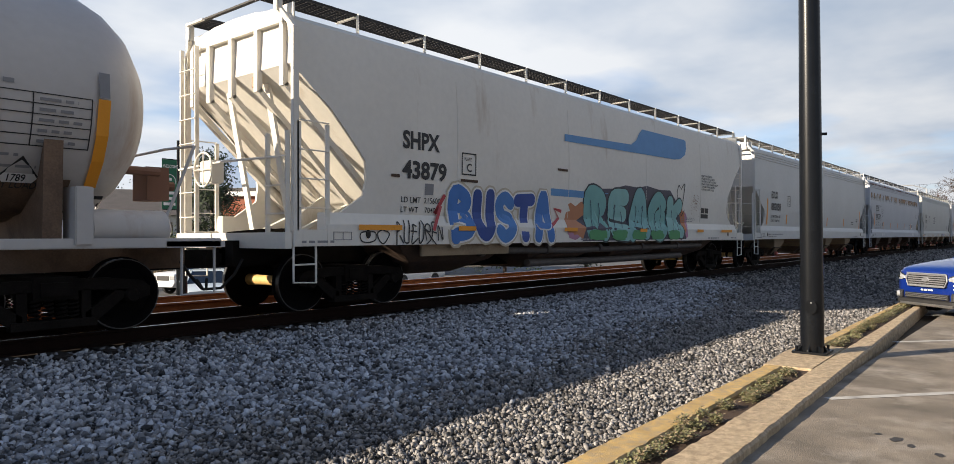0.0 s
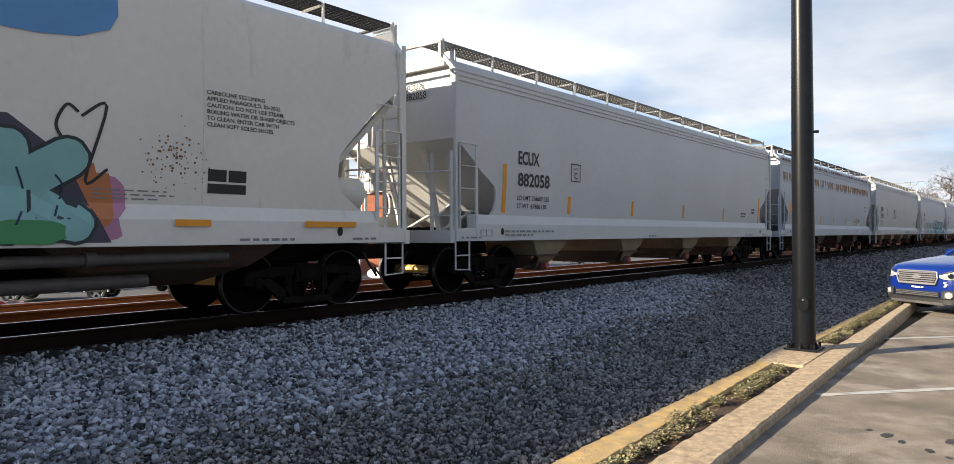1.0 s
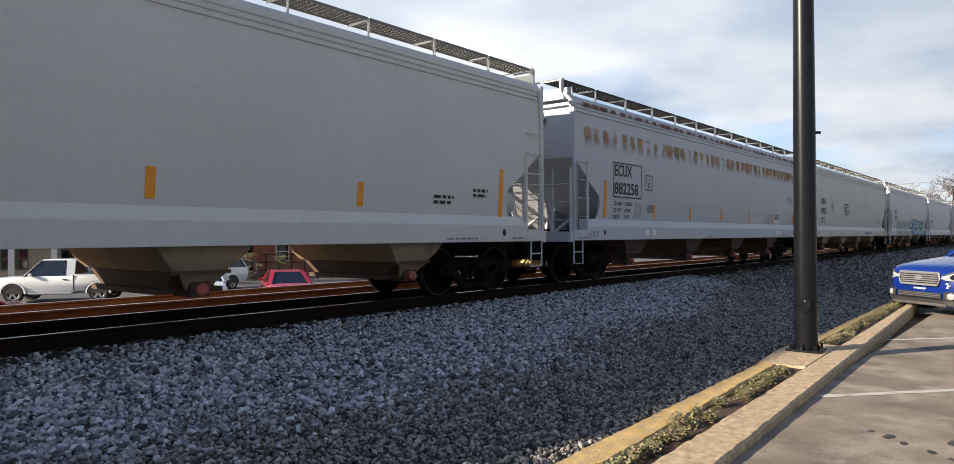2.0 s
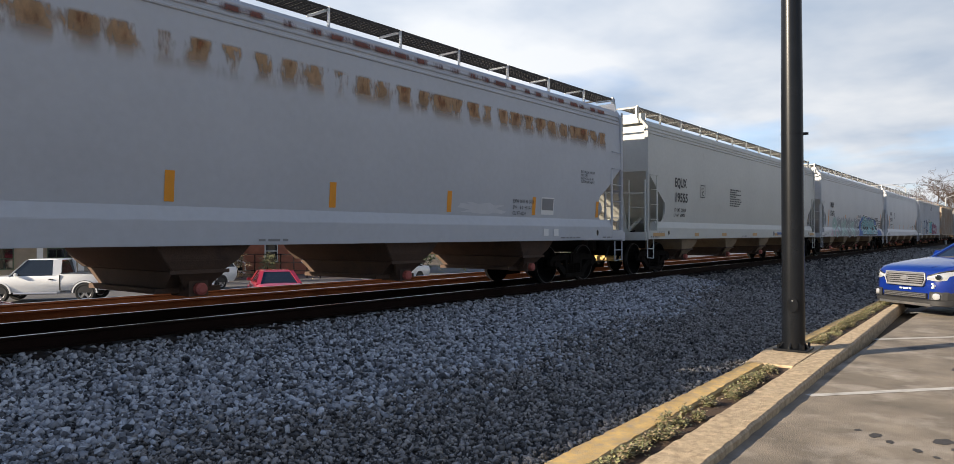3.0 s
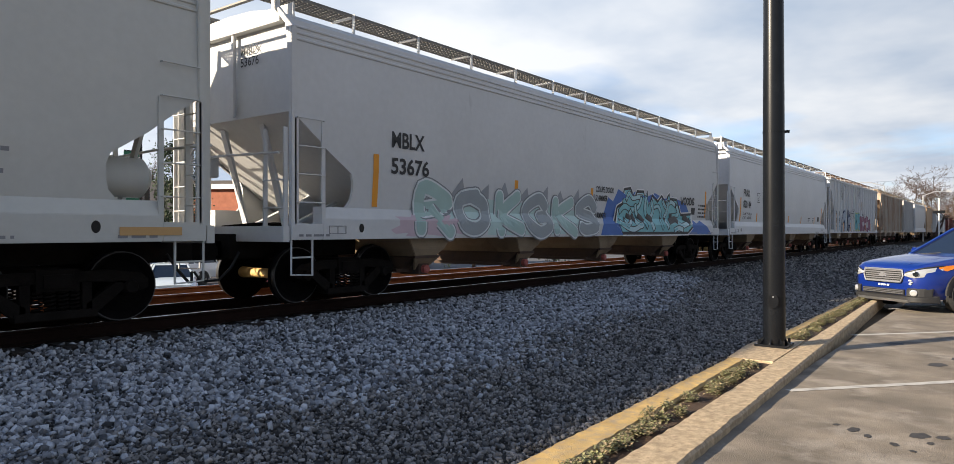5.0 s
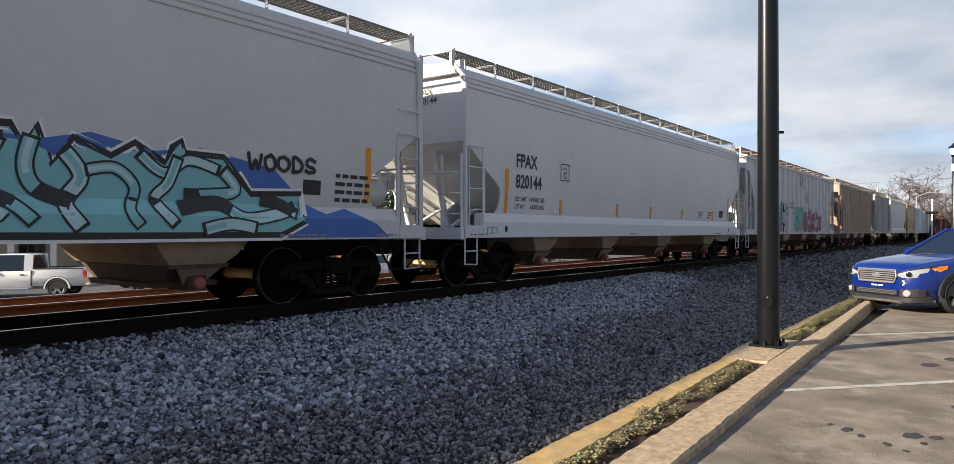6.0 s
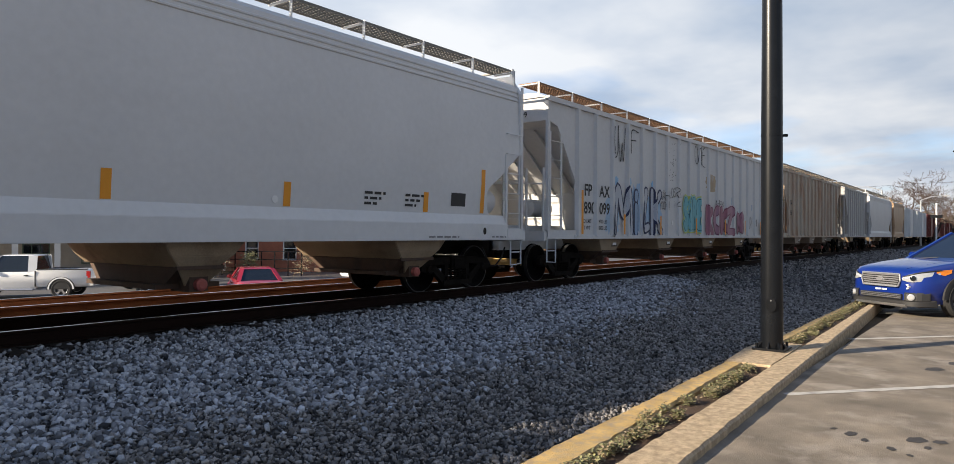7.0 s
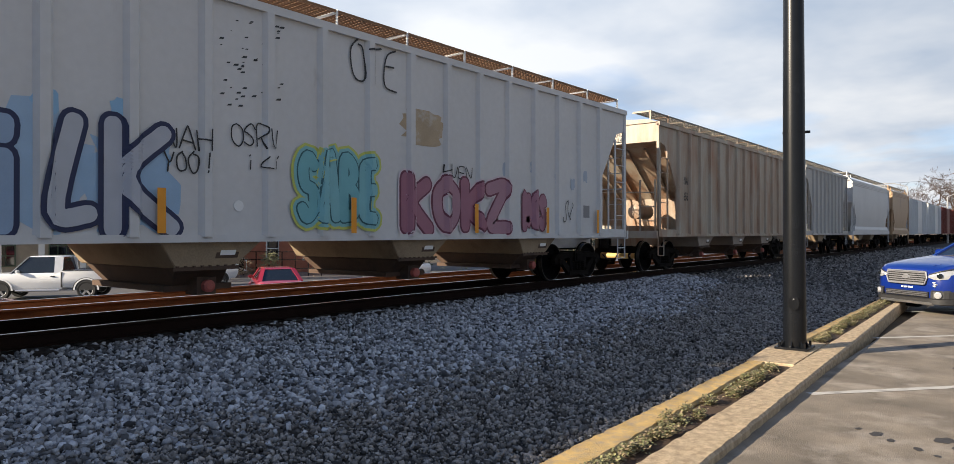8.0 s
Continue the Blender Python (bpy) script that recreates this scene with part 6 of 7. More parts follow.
    bubble(car, 4.5, 5.1, 3.55, 4.2, "F", [((DECAL_BLACK,), 0)], ribbed_y, 54, .035, wild=.08)
    bubble(car, 9.75, 10.85, 3.62, 4.30, "OTE", [((DECAL_BLACK,), 0)], ribbed_y, 53, .03, wild=.1)
    bubble(car, 8.75, 10.35, 1.33, 2.42, "SABE", [((paint(.50, .54, .12),), .24), ((paint(.20, .46, .48),), .15), ((paint(.03, .12, .14),), .045), ((paint(.16, .42, .46), paint(.20, .46, .50)), 0)], ribbed_y, 55, .19, wild=.03)
    bubble(car, 10.92, 14.1, 1.18, 2.24, "KOKZ", [((paint(.60, .52, .55),), .14), ((paint(.14, .03, .06),), .075), ((paint(.32, .13, .18), paint(.36, .19, .24)), 0)], ribbed_y, 57, .25, wild=.06)
    blob("spray_halo", car, 12.1, 12.5, 1.5, 1.8, paint(.50, .45, .08), 59, .3, 14, fl, .005)
    bubble(car, 14.6, 15.55, 1.25, 2.06, "NOS", [((paint(.17, .05, .08),), .06), ((paint(.34, .16, .21),), 0)], ribbed_y, 58, .17, wild=.08)
    bubble(car, 12.0, 12.9, 2.22, 2.46, "HUEN", [((DECAL_BLACK,), 0)], ribbed_y, 56, .022, wild=.1)
    for a, z in ((13.9, 2.35), (14.9, 2.45), (15.9, 2.3), (16.6, 2.2), (17.2, 2.4)):
        blob("spray_halo", car, a, a + .22, z, z + .3, paint(.36, .42, .50), int(a * 10), .4, 14, fl, .005)
    part("round_label", Shape().tube([(7.78, -1.562, 1.56), (7.78, -1.572, 1.56)], .075, 16), DECAL_WHITE, car, "round white label")
    blob("rust_cloud", car, 10.9, 12.1, 2.75, 3.4, surface("ochre_stain", (.42, .33, .22), .8, var=.2, stain=(.56, .56, .55), amount=.6, stain_scale=3), 60, .3, 26, fl, .003)
    rng = random.Random(62)
    chip = paint(.03, .035, .04)
    for i in range(46):
        a, b = rng.uniform(7.5, 8.5), rng.uniform(2.9, 4.2)
        r = rng.uniform(.015, .05)
        decal("paint_chip", car, [(a - r, b - r * .4), (a + r * .8, b - r * .2), (a + r, b + r * .5), (a - r * .3, b + r * .3)], chip, "", fl, .005)
    lettering(car, "FPAX", .42, 4.18, .13, None, 1.0, .01, end=.03)
    lettering(car, "890099", .42, 4.0, .13, None, 1.0, .01, end=.03)
    tag_scrawl(car, 16.3, 1.4, .4, .6, 71, None, fl, .02)
    patch("data_panel", car, 17.2, 17.5, 1.55, 1.85, DECAL_GREY, "", lambda z: 1.565)

    L, x = 15.4, 150.4
    car = ribbed_car("ribbed_hopper_car", "rust-stained tan ribbed covered hopper", L, RIB_TAN, x, True, GRATING, 4, .95, surface("pale_chute", (.33, .27, .22), .8, var=.25, stain=GRIME, amount=.4))
    CARS.append((car, x))
    lettering(car, "NAHX", 1.9, 2.7, .26, None, .6, .01, fl)
    lettering(car, "65614", 1.9, 2.2, .26, None, .6, .01, fl)
    lettering(car, "NAHX", -.1, 4.1, .14, None, 1, .01, end=.03)
    lettering(car, "65614", -.1, 3.93, .14, None, 1, .01, end=.03)
    L, x = 9.6, 167.2
    car = ribbed_car("ribbed_hopper_car", "dull grey ribbed covered hopper", L, RIB_GREY, x, False, GRATING, 3, .95)
    CARS.append((car, x))
    L, x = 13.6, 178.2
    CARS.append((hopper_car("hopper_car", "light grey covered hopper far along the train", L, GREY_D, x, 3, False), x))
    L, x = 9.0, 193.4
    CARS.append((hopper_car("hopper_car", "tan covered hopper far along the train", L, TAN, x, 3, False), x))
    x = 203.8
    for i in range(9):
        L = 13.0
        if i < 2:
            c = box_car("box_car", "white boxcar far along the train", L, BOX_WHITE, x)
        else:
            c = box_car("box_car", "dark red boxcar far along the train", L, BOX_RED, x)
        CARS.append((c, x))
        x += L + 1.3


def motions():
    """The train rolls by; its wheels turn."""
    for car, x in CARS:
        walk(car, [(t, pose(x - SPEED * t, TRACK_Y, 0)) for t in (0, 2, 4, 6, 8)])
    for wheel, rows in SPINNING:
        walk(wheel, rows)


# ---- road vehicles ----
def ring(x, zb, wb, zm, wm, zs, ws, zt, wt):
    """One cross-section of a car body: underside, flank, shoulder, top."""
    half = [(wb * .6, zb), (wb, zb + .03), (wm, zm), (wm + .005, (zm + zs) / 2), (ws, zs), ((ws + wt) / 2 + .02, (zs + zt) / 2 + (zt - zs) * .25), (wt, zt - .01), (wt * .5, zt + .008)]
    return [(x, y, z) for y, z in half] + [(x, -y, z) for y, z in reversed(half)]


def add_wheels(car, places, r, track, label=""):
    for x in places:
        for sg in (-1, 1):
            y = sg * track
            n = 28
            tyre = Shape()
            prof = [(r * .66, -.10), (r * .9, -.115), (r, -.08), (r, .08), (r * .9, .115), (r * .66, .10)]
            tyre.loft([[(x + rr * math.cos(2 * math.pi * i / n), y + yy, r + rr * math.sin(2 * math.pi * i / n)) for rr, yy in prof] for i in range(n + 1)], False, False)
            wheel = part("wheel", tyre, BLACK_RUBBER, car, "black tyre", 0, 40)
            rim = Shape()
            yo = y + sg * .085
            rim.loft([[(x + rr * math.cos(2 * math.pi * i / n), y + sg * yy, r + rr * math.sin(2 * math.pi * i / n)) for rr, yy in ((r * .68, .10), (r * .62, .09), (r * .6, .0))] for i in range(n + 1)], False, False)
            for k in range(5):
                a = 2 * math.pi * k / 5 + .3
                c = Vector((x, yo, r))
                d = Vector((math.cos(a), 0, math.sin(a)))
                rim.beam(c + d * .03, c + d * r * .64, r * .20, .03, (0, 1, 0))
            rim.tube([(x, yo - .02, r), (x, yo + sg * .015, r)], r * .16, 12)
            part("rim", rim, ALLOY, wheel, "five-spoke alloy rim")
            part("brake_disc", Shape().tube([(x, y - .02, r), (x, y + .02, r)], r * .58, 18), BLACK_PLASTIC, wheel)


def arch(x, y0, y1, r, z):
    """A wheel-arch lip: a half ring."""
    s = Shape()
    n = 18
    s.loft([[(x + k * math.cos(math.pi * i / n), yy, z + k * math.sin(math.pi * i / n)) for k, yy in ((r, y0), (r, y1), (r + .06, y1), (r + .06, y0))] for i in range(n + 1)])
    return s


def well(x, sg, w, r, z):
    s = Shape()
    n = 20
    s.add([(x + r * math.cos(math.pi * i / n), sg * (w + .004), z + r * math.sin(math.pi * i / n)) for i in range(n + 1)] +
          [(x + r * math.cos(math.pi * i / n), sg * (w - .3), z + r * math.sin(math.pi * i / n)) for i in range(n + 1)],
          [tuple(range(n + 1)), tuple(range(n + 1, 2 * n + 2))])
    return s


def road_car(name, label, m, body, stations, cabin, axles, r, half, category="car"):
    """A car: lofted lower body, glazed cabin with roof and pillars, arches, wheels. Nose towards +x, ground at z = 0."""
    car = thing(name, label, category, m)
    part("body", Shape().loft([ring(*q) for q in stations]), body, car, "", 0, 50)
    # cabin: x of windscreen foot, roof front, roof back, rear foot; heights of belt and roof; half widths
    x0, x1, x2, x3, zb, zr, wb, wr = cabin
    glass = Shape().loft([[(x0, -wb, zb), (x0, wb, zb), (x3, wb, zb), (x3, -wb, zb)], [(x1, -wr, zr - .04), (x1, wr, zr - .04), (x2, wr, zr - .04), (x2, -wr, zr - .04)]])
    part("window", glass, DARK_GLASS, car, "dark tinted windows")
    roof = Shape().loft([[(x1 + .06, -wr - .01, zr - .06), (x1 + .06, wr + .01, zr - .06), (x2 - .06, wr + .01, zr - .06), (x2 - .06, -wr - .01, zr - .06)],
                         [(x1 - .05, -wr * .9, zr), (x1 - .05, wr * .9, zr), (x2 + .1, wr * .9, zr), (x2 + .1, -wr * .9, zr)]])
    part("roof", roof, body, car, "", 0.02)
    for sg in (-1, 1):
        mid = (x1 + x2) / 2 - .1
        for low, high, w in ((x0, x1, .09), (x3 + .12, x2 + .02, .34)) if category == "pickup truck" else ((x0, x1, .07), (mid, mid, .07), (x3, x2, .16)):
            part("pillar", Shape().beam((low, sg * (wb + .005), zb), (high, sg * (wr + .01), zr - .04), w, .05), body, car)
        mirror = Shape().box(x0 - .42, x0 - .28, min(sg * (wb + .03), sg * (wb + .22)), max(sg * (wb + .03), sg * (wb + .22)), zb + .02, zb + .16)
        part("wing_mirror", mirror, body, car, "", 0.03)
        for ax in axles:
            part("wheel_well", well(ax, sg, half, r * 1.16, r), BLACK_PLASTIC, car)
            part("wheel_arch", arch(ax, sg * half - .02, sg * half + .02, r * 1.14, r), BLACK_PLASTIC if category == "car" and body is BLUE_CAR else body, car)
        for dx in (x2 + .22,) if category == "pickup truck" else ((x1 + x2) / 2 + .35, (x1 + x2) / 2 - .7):
            part("door_handle", Shape().box(dx - .09, dx + .09, min(sg * (half - .01), sg * (half + .035)), max(sg * (half - .01), sg * (half + .035)), zb - .16, zb - .11), BLACK_PLASTIC if category == "pickup truck" else body, car, "", 0.01)
    add_wheels(car, axles, r, half - .10)
    return car


def build_blue_car():
    h = math.degrees(math.atan2(.62, -.78))
    st = [(0.0, .30, .50, .42, .62, .74, .60, .82, .48), (-.06, .26, .62, .42, .74, .80, .70, .88, .60), (-.18, .24, .72, .46, .83, .86, .78, .93, .66),
          (-.40, .22, .78, .50, .895, .90, .84, .975, .70), (-.80, .22, .80, .52, .905, .95, .86, 1.03, .72), (-1.30, .22, .82, .52, .91, .98, .86, 1.09, .72),
          (-1.55, .22, .82, .52, .915, 1.0, .87, 1.10, .74), (-2.6, .22, .82, .52, .92, 1.02, .87, 1.06, .80), (-4.3, .26, .80, .56, .91, 1.04, .86, 1.08, .78), (-4.75, .34, .70, .62, .82, 1.02, .78, 1.06, .66)]
    car = road_car("blue_car", "blue wagon car parked nose-in with chrome grille", pose(15.9, 1.93, lot_z(16.2), 0, .43, h), BLUE_CAR, st,
                   (-1.42, -2.45, -4.0, -4.65, 1.04, 1.64, .80, .60), (-.96, -3.70), .345, .915)
    # grille, badge, lower intake, bumper cladding, lamps
    def fx(y):
        """How far the bumper lies back at a side distance."""
        return float(np.interp(abs(y), [0, .50, .62, .74, .83, .895, .91], [.012, .008, 0, -.06, -.18, -.40, -.60]))
    def lx(y):
        """The same at the height of the lamps."""
        return float(np.interp(abs(y), [.40, .52, .62, .70, .78, .84, .872, .885], [.0, -.01, -.03, -.07, -.18, -.40, -.62, -.80]))
    g = Shape()
    for k, z in enumerate(np.linspace(.60, .80, 6)):
        w = .40 + .05 * k / 5
        ys = np.linspace(-w, w, 9)
        g.loft([[(fx(y) + .02 - .10 * (z - .6), y, z - .012), (fx(y) + .035 - .10 * (z - .6), y, z - .008), (fx(y) + .035 - .10 * (z - .6), y, z + .008), (fx(y) + .02 - .10 * (z - .6), y, z + .012)] for y in ys])
    grille = part("grille", g, CHROME, car, "chrome slatted grille")
    back = Shape().loft([[(fx(y) + .005, y, .585), (fx(y) + .012, y, .59), (fx(y) - .01, y, .82), (fx(y) - .03, y, .82)] for y in np.linspace(-.45, .45, 9)])
    part("grille_backing", back, BLACK_PLASTIC, grille)
    rim = Shape()
    for sg in (-1, 1):
        rim.tube([(fx(.46) + .03, sg * .42, .585), (fx(.46) + .02, sg * .47, .70), (fx(.45) + .01, sg * .45, .82)], .014, 6)
    rim.tube([(fx(y) + .015, y, .825) for y in np.linspace(-.45, .45, 9)], .014, 6).tube([(fx(y) + .035, y, .582) for y in np.linspace(-.42, .42, 9)], .014, 6)
    part("grille_surround", rim, CHROME, grille)
    n = 18
    part("badge", Shape().loft([[(x, .085 * k * math.cos(2 * math.pi * i / n), .71 + .045 * k * math.sin(2 * math.pi * i / n)) for i in range(n)] for x, k in ((.03, 1), (.055, .9))]), CHROME, grille, "plain oval badge")
    low = Shape().loft([[(fx(y) - .02, y, .34), (fx(y) + .03, y, .345), (fx(y) + .03, y, .44), (fx(y) - .02, y, .445)] for y in np.linspace(-.5, .5, 9)])
    part("lower_intake", low, BLACK_PLASTIC, car)
    bars_s = Shape()
    for z in (.365, .395, .425):
        bars_s.tube([(fx(y) + .034, y, z) for y in np.linspace(-.48, .48, 9)], .008, 5)
    part("intake_bar", bars_s, ALLOY, car)
    clad = Shape().loft([[(fx(y) - .06, y, .20), (fx(y) + .045, y, .22), (fx(y) + .05, y, .31), (fx(y) - .02, y, .335)] for y in np.linspace(-.885, .885, 25)])
    part("bumper_cladding", clad, BLACK_PLASTIC, car, "matt black bumper cladding", 0, 40)
    skid = Shape().loft([[(fx(y) + .0, y, .19), (fx(y) + .05, y, .205), (fx(y) + .055, y, .25), (fx(y) + .0, y, .26)] for y in np.linspace(-.6, .6, 13)])
    part("skid_trim", skid, ALLOY, car, "silver lower trim")
    for sg in (-1, 1):
        pocket = Shape().loft([[(fx(y) + a, sg * y, z) for a, z in ((.01, .31), (.035, .33), (.03, .45), (.0, .48))] for y in np.linspace(.56, .86, 7)])
        pk = part("fog_lamp_surround", pocket, BLACK_PLASTIC, car)
        c = Vector((fx(.70) + .055, sg * .70, .395))
        d = Vector((.8, sg * .6, 0)).normalized()
        part("fog_lamp", Shape().tube([c - d * .03, c + d * .012, c + d * .022], [.062, .062, .04], 16), LAMP_GLASS, pk, "round fog lamp")
        lamp = Shape().loft([[(lx(y) + .040, sg * (y + .010), lo), (lx(y) + .045, sg * (y + .014), (lo + hi) / 2), (lx(y) + .012, sg * (y + .004), hi), (lx(y) - .08, sg * (y - .05), hi), (lx(y) - .08, sg * (y - .05), lo)]
                             for y, lo, hi in ((.50, .715, .765), (.60, .685, .80), (.70, .68, .835), (.78, .695, .865), (.83, .72, .885), (.86, .76, .90))])
        hl = part("headlight", lamp, LAMP_GLASS, car, "clear headlight cluster", 0, 30)
        c = Vector((lx(.70) + .045, sg * .71, .755))
        part("projector", Shape().tube([c - d * .03, c + d * .014, c + d * .02], [.05, .05, .03], 14), DARK_GLASS, hl)
        part("lamp_brow", Shape().tube([(lx(y) + .02, sg * (y + .012), hi + .004) for y, hi in ((.50, .765), (.60, .80), (.70, .835), (.78, .865), (.83, .885), (.86, .90))], .012, 5), BLACK_PLASTIC, hl)
        ind = Shape().loft([[(lx(y) + .03, sg * (y + .016), lo), (lx(y) + .01, sg * (y + .010), hi), (lx(y) - .06, sg * (y - .04), hi), (lx(y) - .06, sg * (y - .04), lo)] for y, lo, hi in ((.845, .745, .89), (.866, .79, .905), (.882, .85, .915))])
        part("indicator", ind, AMBER, hl, "amber indicator")
    for y0, w in ((-.13, .05), (-.06, .07), (.03, .04), (.09, .05)):
        part("sticker", Shape().box(.012, .020, y0, y0 + w, .495, .525), DECAL_WHITE, car)
    for i, (dy, dz) in enumerate(((0, 0), (.02, .035), (-.005, .07))):
        part("sticker", Shape().box(-.05, fx(.62) + .022, .60 + dy, .64 + dy, .545 + dz, .57 + dz), DECAL_WHITE, car)
    part("bonnet_crease", Shape().tube([(-.15, .45, .93), (-.7, .52, 1.015), (-1.25, .56, 1.075)], .006, 4), BLUE_CAR, car)
    part("wiper", Shape().tube([(-1.2, -.5, 1.07), (-1.3, .1, 1.12)], .012, 5), BLACK_PLASTIC, car)


def build_street_vehicles():
    z = -1.80
    # pickup with an open bed
    st = [(0, .5, .75, .7, .92, 1.0, .90, 1.05, .8), (-.3, .42, .85, .7, .97, 1.08, .95, 1.14, .85), (-1.5, .42, .9, .75, 1.0, 1.12, .97, 1.20, .88), (-1.7, .42, .9, .75, 1.0, 1.16, .97, 1.20, .9), (-3.55, .42, .9, .75, 1.0, 1.18, .97, 1.22, .9),
          (-3.6, .5, .9, .75, 1.0, 1.16, .98, 1.28, .97), (-5.7, .5, .9, .75, 1.0, 1.18, .98, 1.30, .97), (-5.78, .55, .85, .75, .96, 1.15, .95, 1.26, .93)]
    d = math.degrees(math.atan2(.66, -.75))
    m = Vector((13.55, 33.6, z)) + Vector((-.75, .66, 0)) * 4.62 + Vector((.66, .75, 0)) * .85
    t = road_car("pickup_truck", "white pickup truck with open bed parked on street", pose(m.x, m.y, z, 0, 0, d), WHITE_CAR, st, (-1.45, -2.15, -3.44, -3.56, 1.18, 1.95, .93, .76), (-1.05, -4.62), .42, 1.0, "pickup truck")
    part("bed_rail", Shape().box(-5.7, -3.62, .90, 1.0, 1.29, 1.33).box(-5.7, -3.62, -1.0, -.90, 1.29, 1.33), BLACK_PLASTIC, t)
    part("cab_seam", Shape().box(-3.60, -3.56, .93, 1.012, .55, 1.24), BLACK_PLASTIC, t)
    part("wheel_arch_gap", arch(-4.62, .975, 1.015, .52, .40), BLACK_PLASTIC, t)
    part("tail_light", Shape().box(-5.80, -5.66, .86, 1.0, .92, 1.22), RED_LENS, t)
    part("rear_bumper", Shape().box(-5.95, -5.75, -.95, .95, .55, .75), WHITE_CAR, t, "", .03)
    part("side_step", Shape().tube([(-1.7, 1.02, .42), (-3.5, 1.02, .42)], .05, 8), CHROME, t)
    # large white SUV
    st = [(0, .45, .75, .7, .92, 1.05, .88, 1.10, .8), (-.15, .40, .85, .7, .98, 1.12, .93, 1.18, .84), (-1.4, .38, .9, .75, 1.0, 1.18, .95, 1.24, .86), (-1.6, .38, .9, .75, 1.0, 1.18, .95, 1.24, .9), (-4.9, .4, .9, .75, 1.0, 1.2, .95, 1.24, .9), (-5.1, .5, .8, .75, .95, 1.2, .9, 1.24, .85)]
    d = math.degrees(math.atan2(-.15, -1))
    s = road_car("suv", "large white SUV parked on street", pose(17.2, 35.6, z, 0, 0, d), WHITE_CAR, st, (-1.4, -2.1, -4.6, -5.0, 1.20, 1.92, .93, .72), (-1.0, -3.95), .39, 1.0, "SUV")
    part("grille", Shape().box(-.02, .03, -.5, .5, .78, 1.02), BLACK_PLASTIC, s)
    for sg in (-1, 1):
        part("headlight", Shape().box(-.12, .02, min(sg * .58, sg * .92), max(sg * .58, sg * .92), .82, 1.02), LAMP_GLASS, s)
        part("roof_rail", Shape().tube([(-2.3, sg * .66, 1.95), (-4.5, sg * .66, 1.95)], .025, 6), CHROME, s)
    # sedans
    st = [(0, .35, .6, .5, .75, .70, .7, .74, .55), (-.25, .25, .75, .5, .86, .78, .82, .84, .65), (-1.3, .22, .8, .5, .90, .92, .86, .98, .7), (-3.6, .22, .8, .5, .90, .95, .86, .99, .72), (-4.5, .3, .75, .55, .85, .92, .8, .97, .65), (-4.65, .4, .6, .6, .75, .85, .7, .9, .55)]
    for nm, lab, p, body, d in (("sedan", "pale silver-blue sedan parked below the bank", (13.5, 24.4), PALE_BLUE_CAR, -118), ("sedan", "red sedan parked on the street", (18.6, 27.0), RED_CAR, 62),
                                ("sedan", "white sedan parked farther along the street", (27.8, 30.5), WHITE_CAR, 180), ("sedan", "bright red sedan parked below the bank", (2.2, 21.5), RED_CAR, 175)):
        road_car(nm, lab, pose(*p, z + (.25 if p[1] < 25 else .1), 0, 0, d), body, st, (-1.15, -1.95, -3.25, -4.0, .95, 1.46, .80, .58), (-.85, -3.55), .32, .90)


# ---- trees, buildings, street furniture ----
def bare_tree(name, label, x, y, z, height, seed, spread=.55, twigs=5, fine=.008):
    """A leafless tree: forking, tapering limbs down to fine twigs."""
    rng = random.Random(seed)
    tree = thing(name, label, "tree", pose(x, y, z))
    trunk, crown = Shape(), Shape()
    def grow(p, d, length, r, level):
        end = p + d * length
        bend = (p + end) / 2 + Vector((rng.uniform(-1, 1), rng.uniform(-1, 1), rng.uniform(-.3, .5))) * length * .08
        (trunk if level < 2 else crown).tube([p, bend, end], [r, r * .82, r * .62], 7 if level < 2 else (5 if level < 4 else 3), False)
        if level >= twigs:
            return
        for k in range(rng.choice((2, 3, 3)) if level < 4 else 3):
            a = Vector((rng.gauss(0, 1), rng.gauss(0, 1), rng.gauss(.12, .6)))
            nd = (d * rng.uniform(.7, 1.1) + a * spread + Vector((0, 0, .10))).normalized()
            start = p.lerp(end, rng.uniform(.55, 1.0)) if k else end
            grow(start, nd, length * rng.uniform(.62, .82), max(r * rng.uniform(.45, .62), fine), level + 1)
    grow(Vector((0, 0, 0)), Vector((rng.uniform(-.05, .05), rng.uniform(-.05, .05), 1)), height * .27, height * .022, 0)
    part("trunk", trunk, BARK, tree, "", 0, 60)
    part("crown", crown, BARK, tree, "bare winter twigs")
    return tree


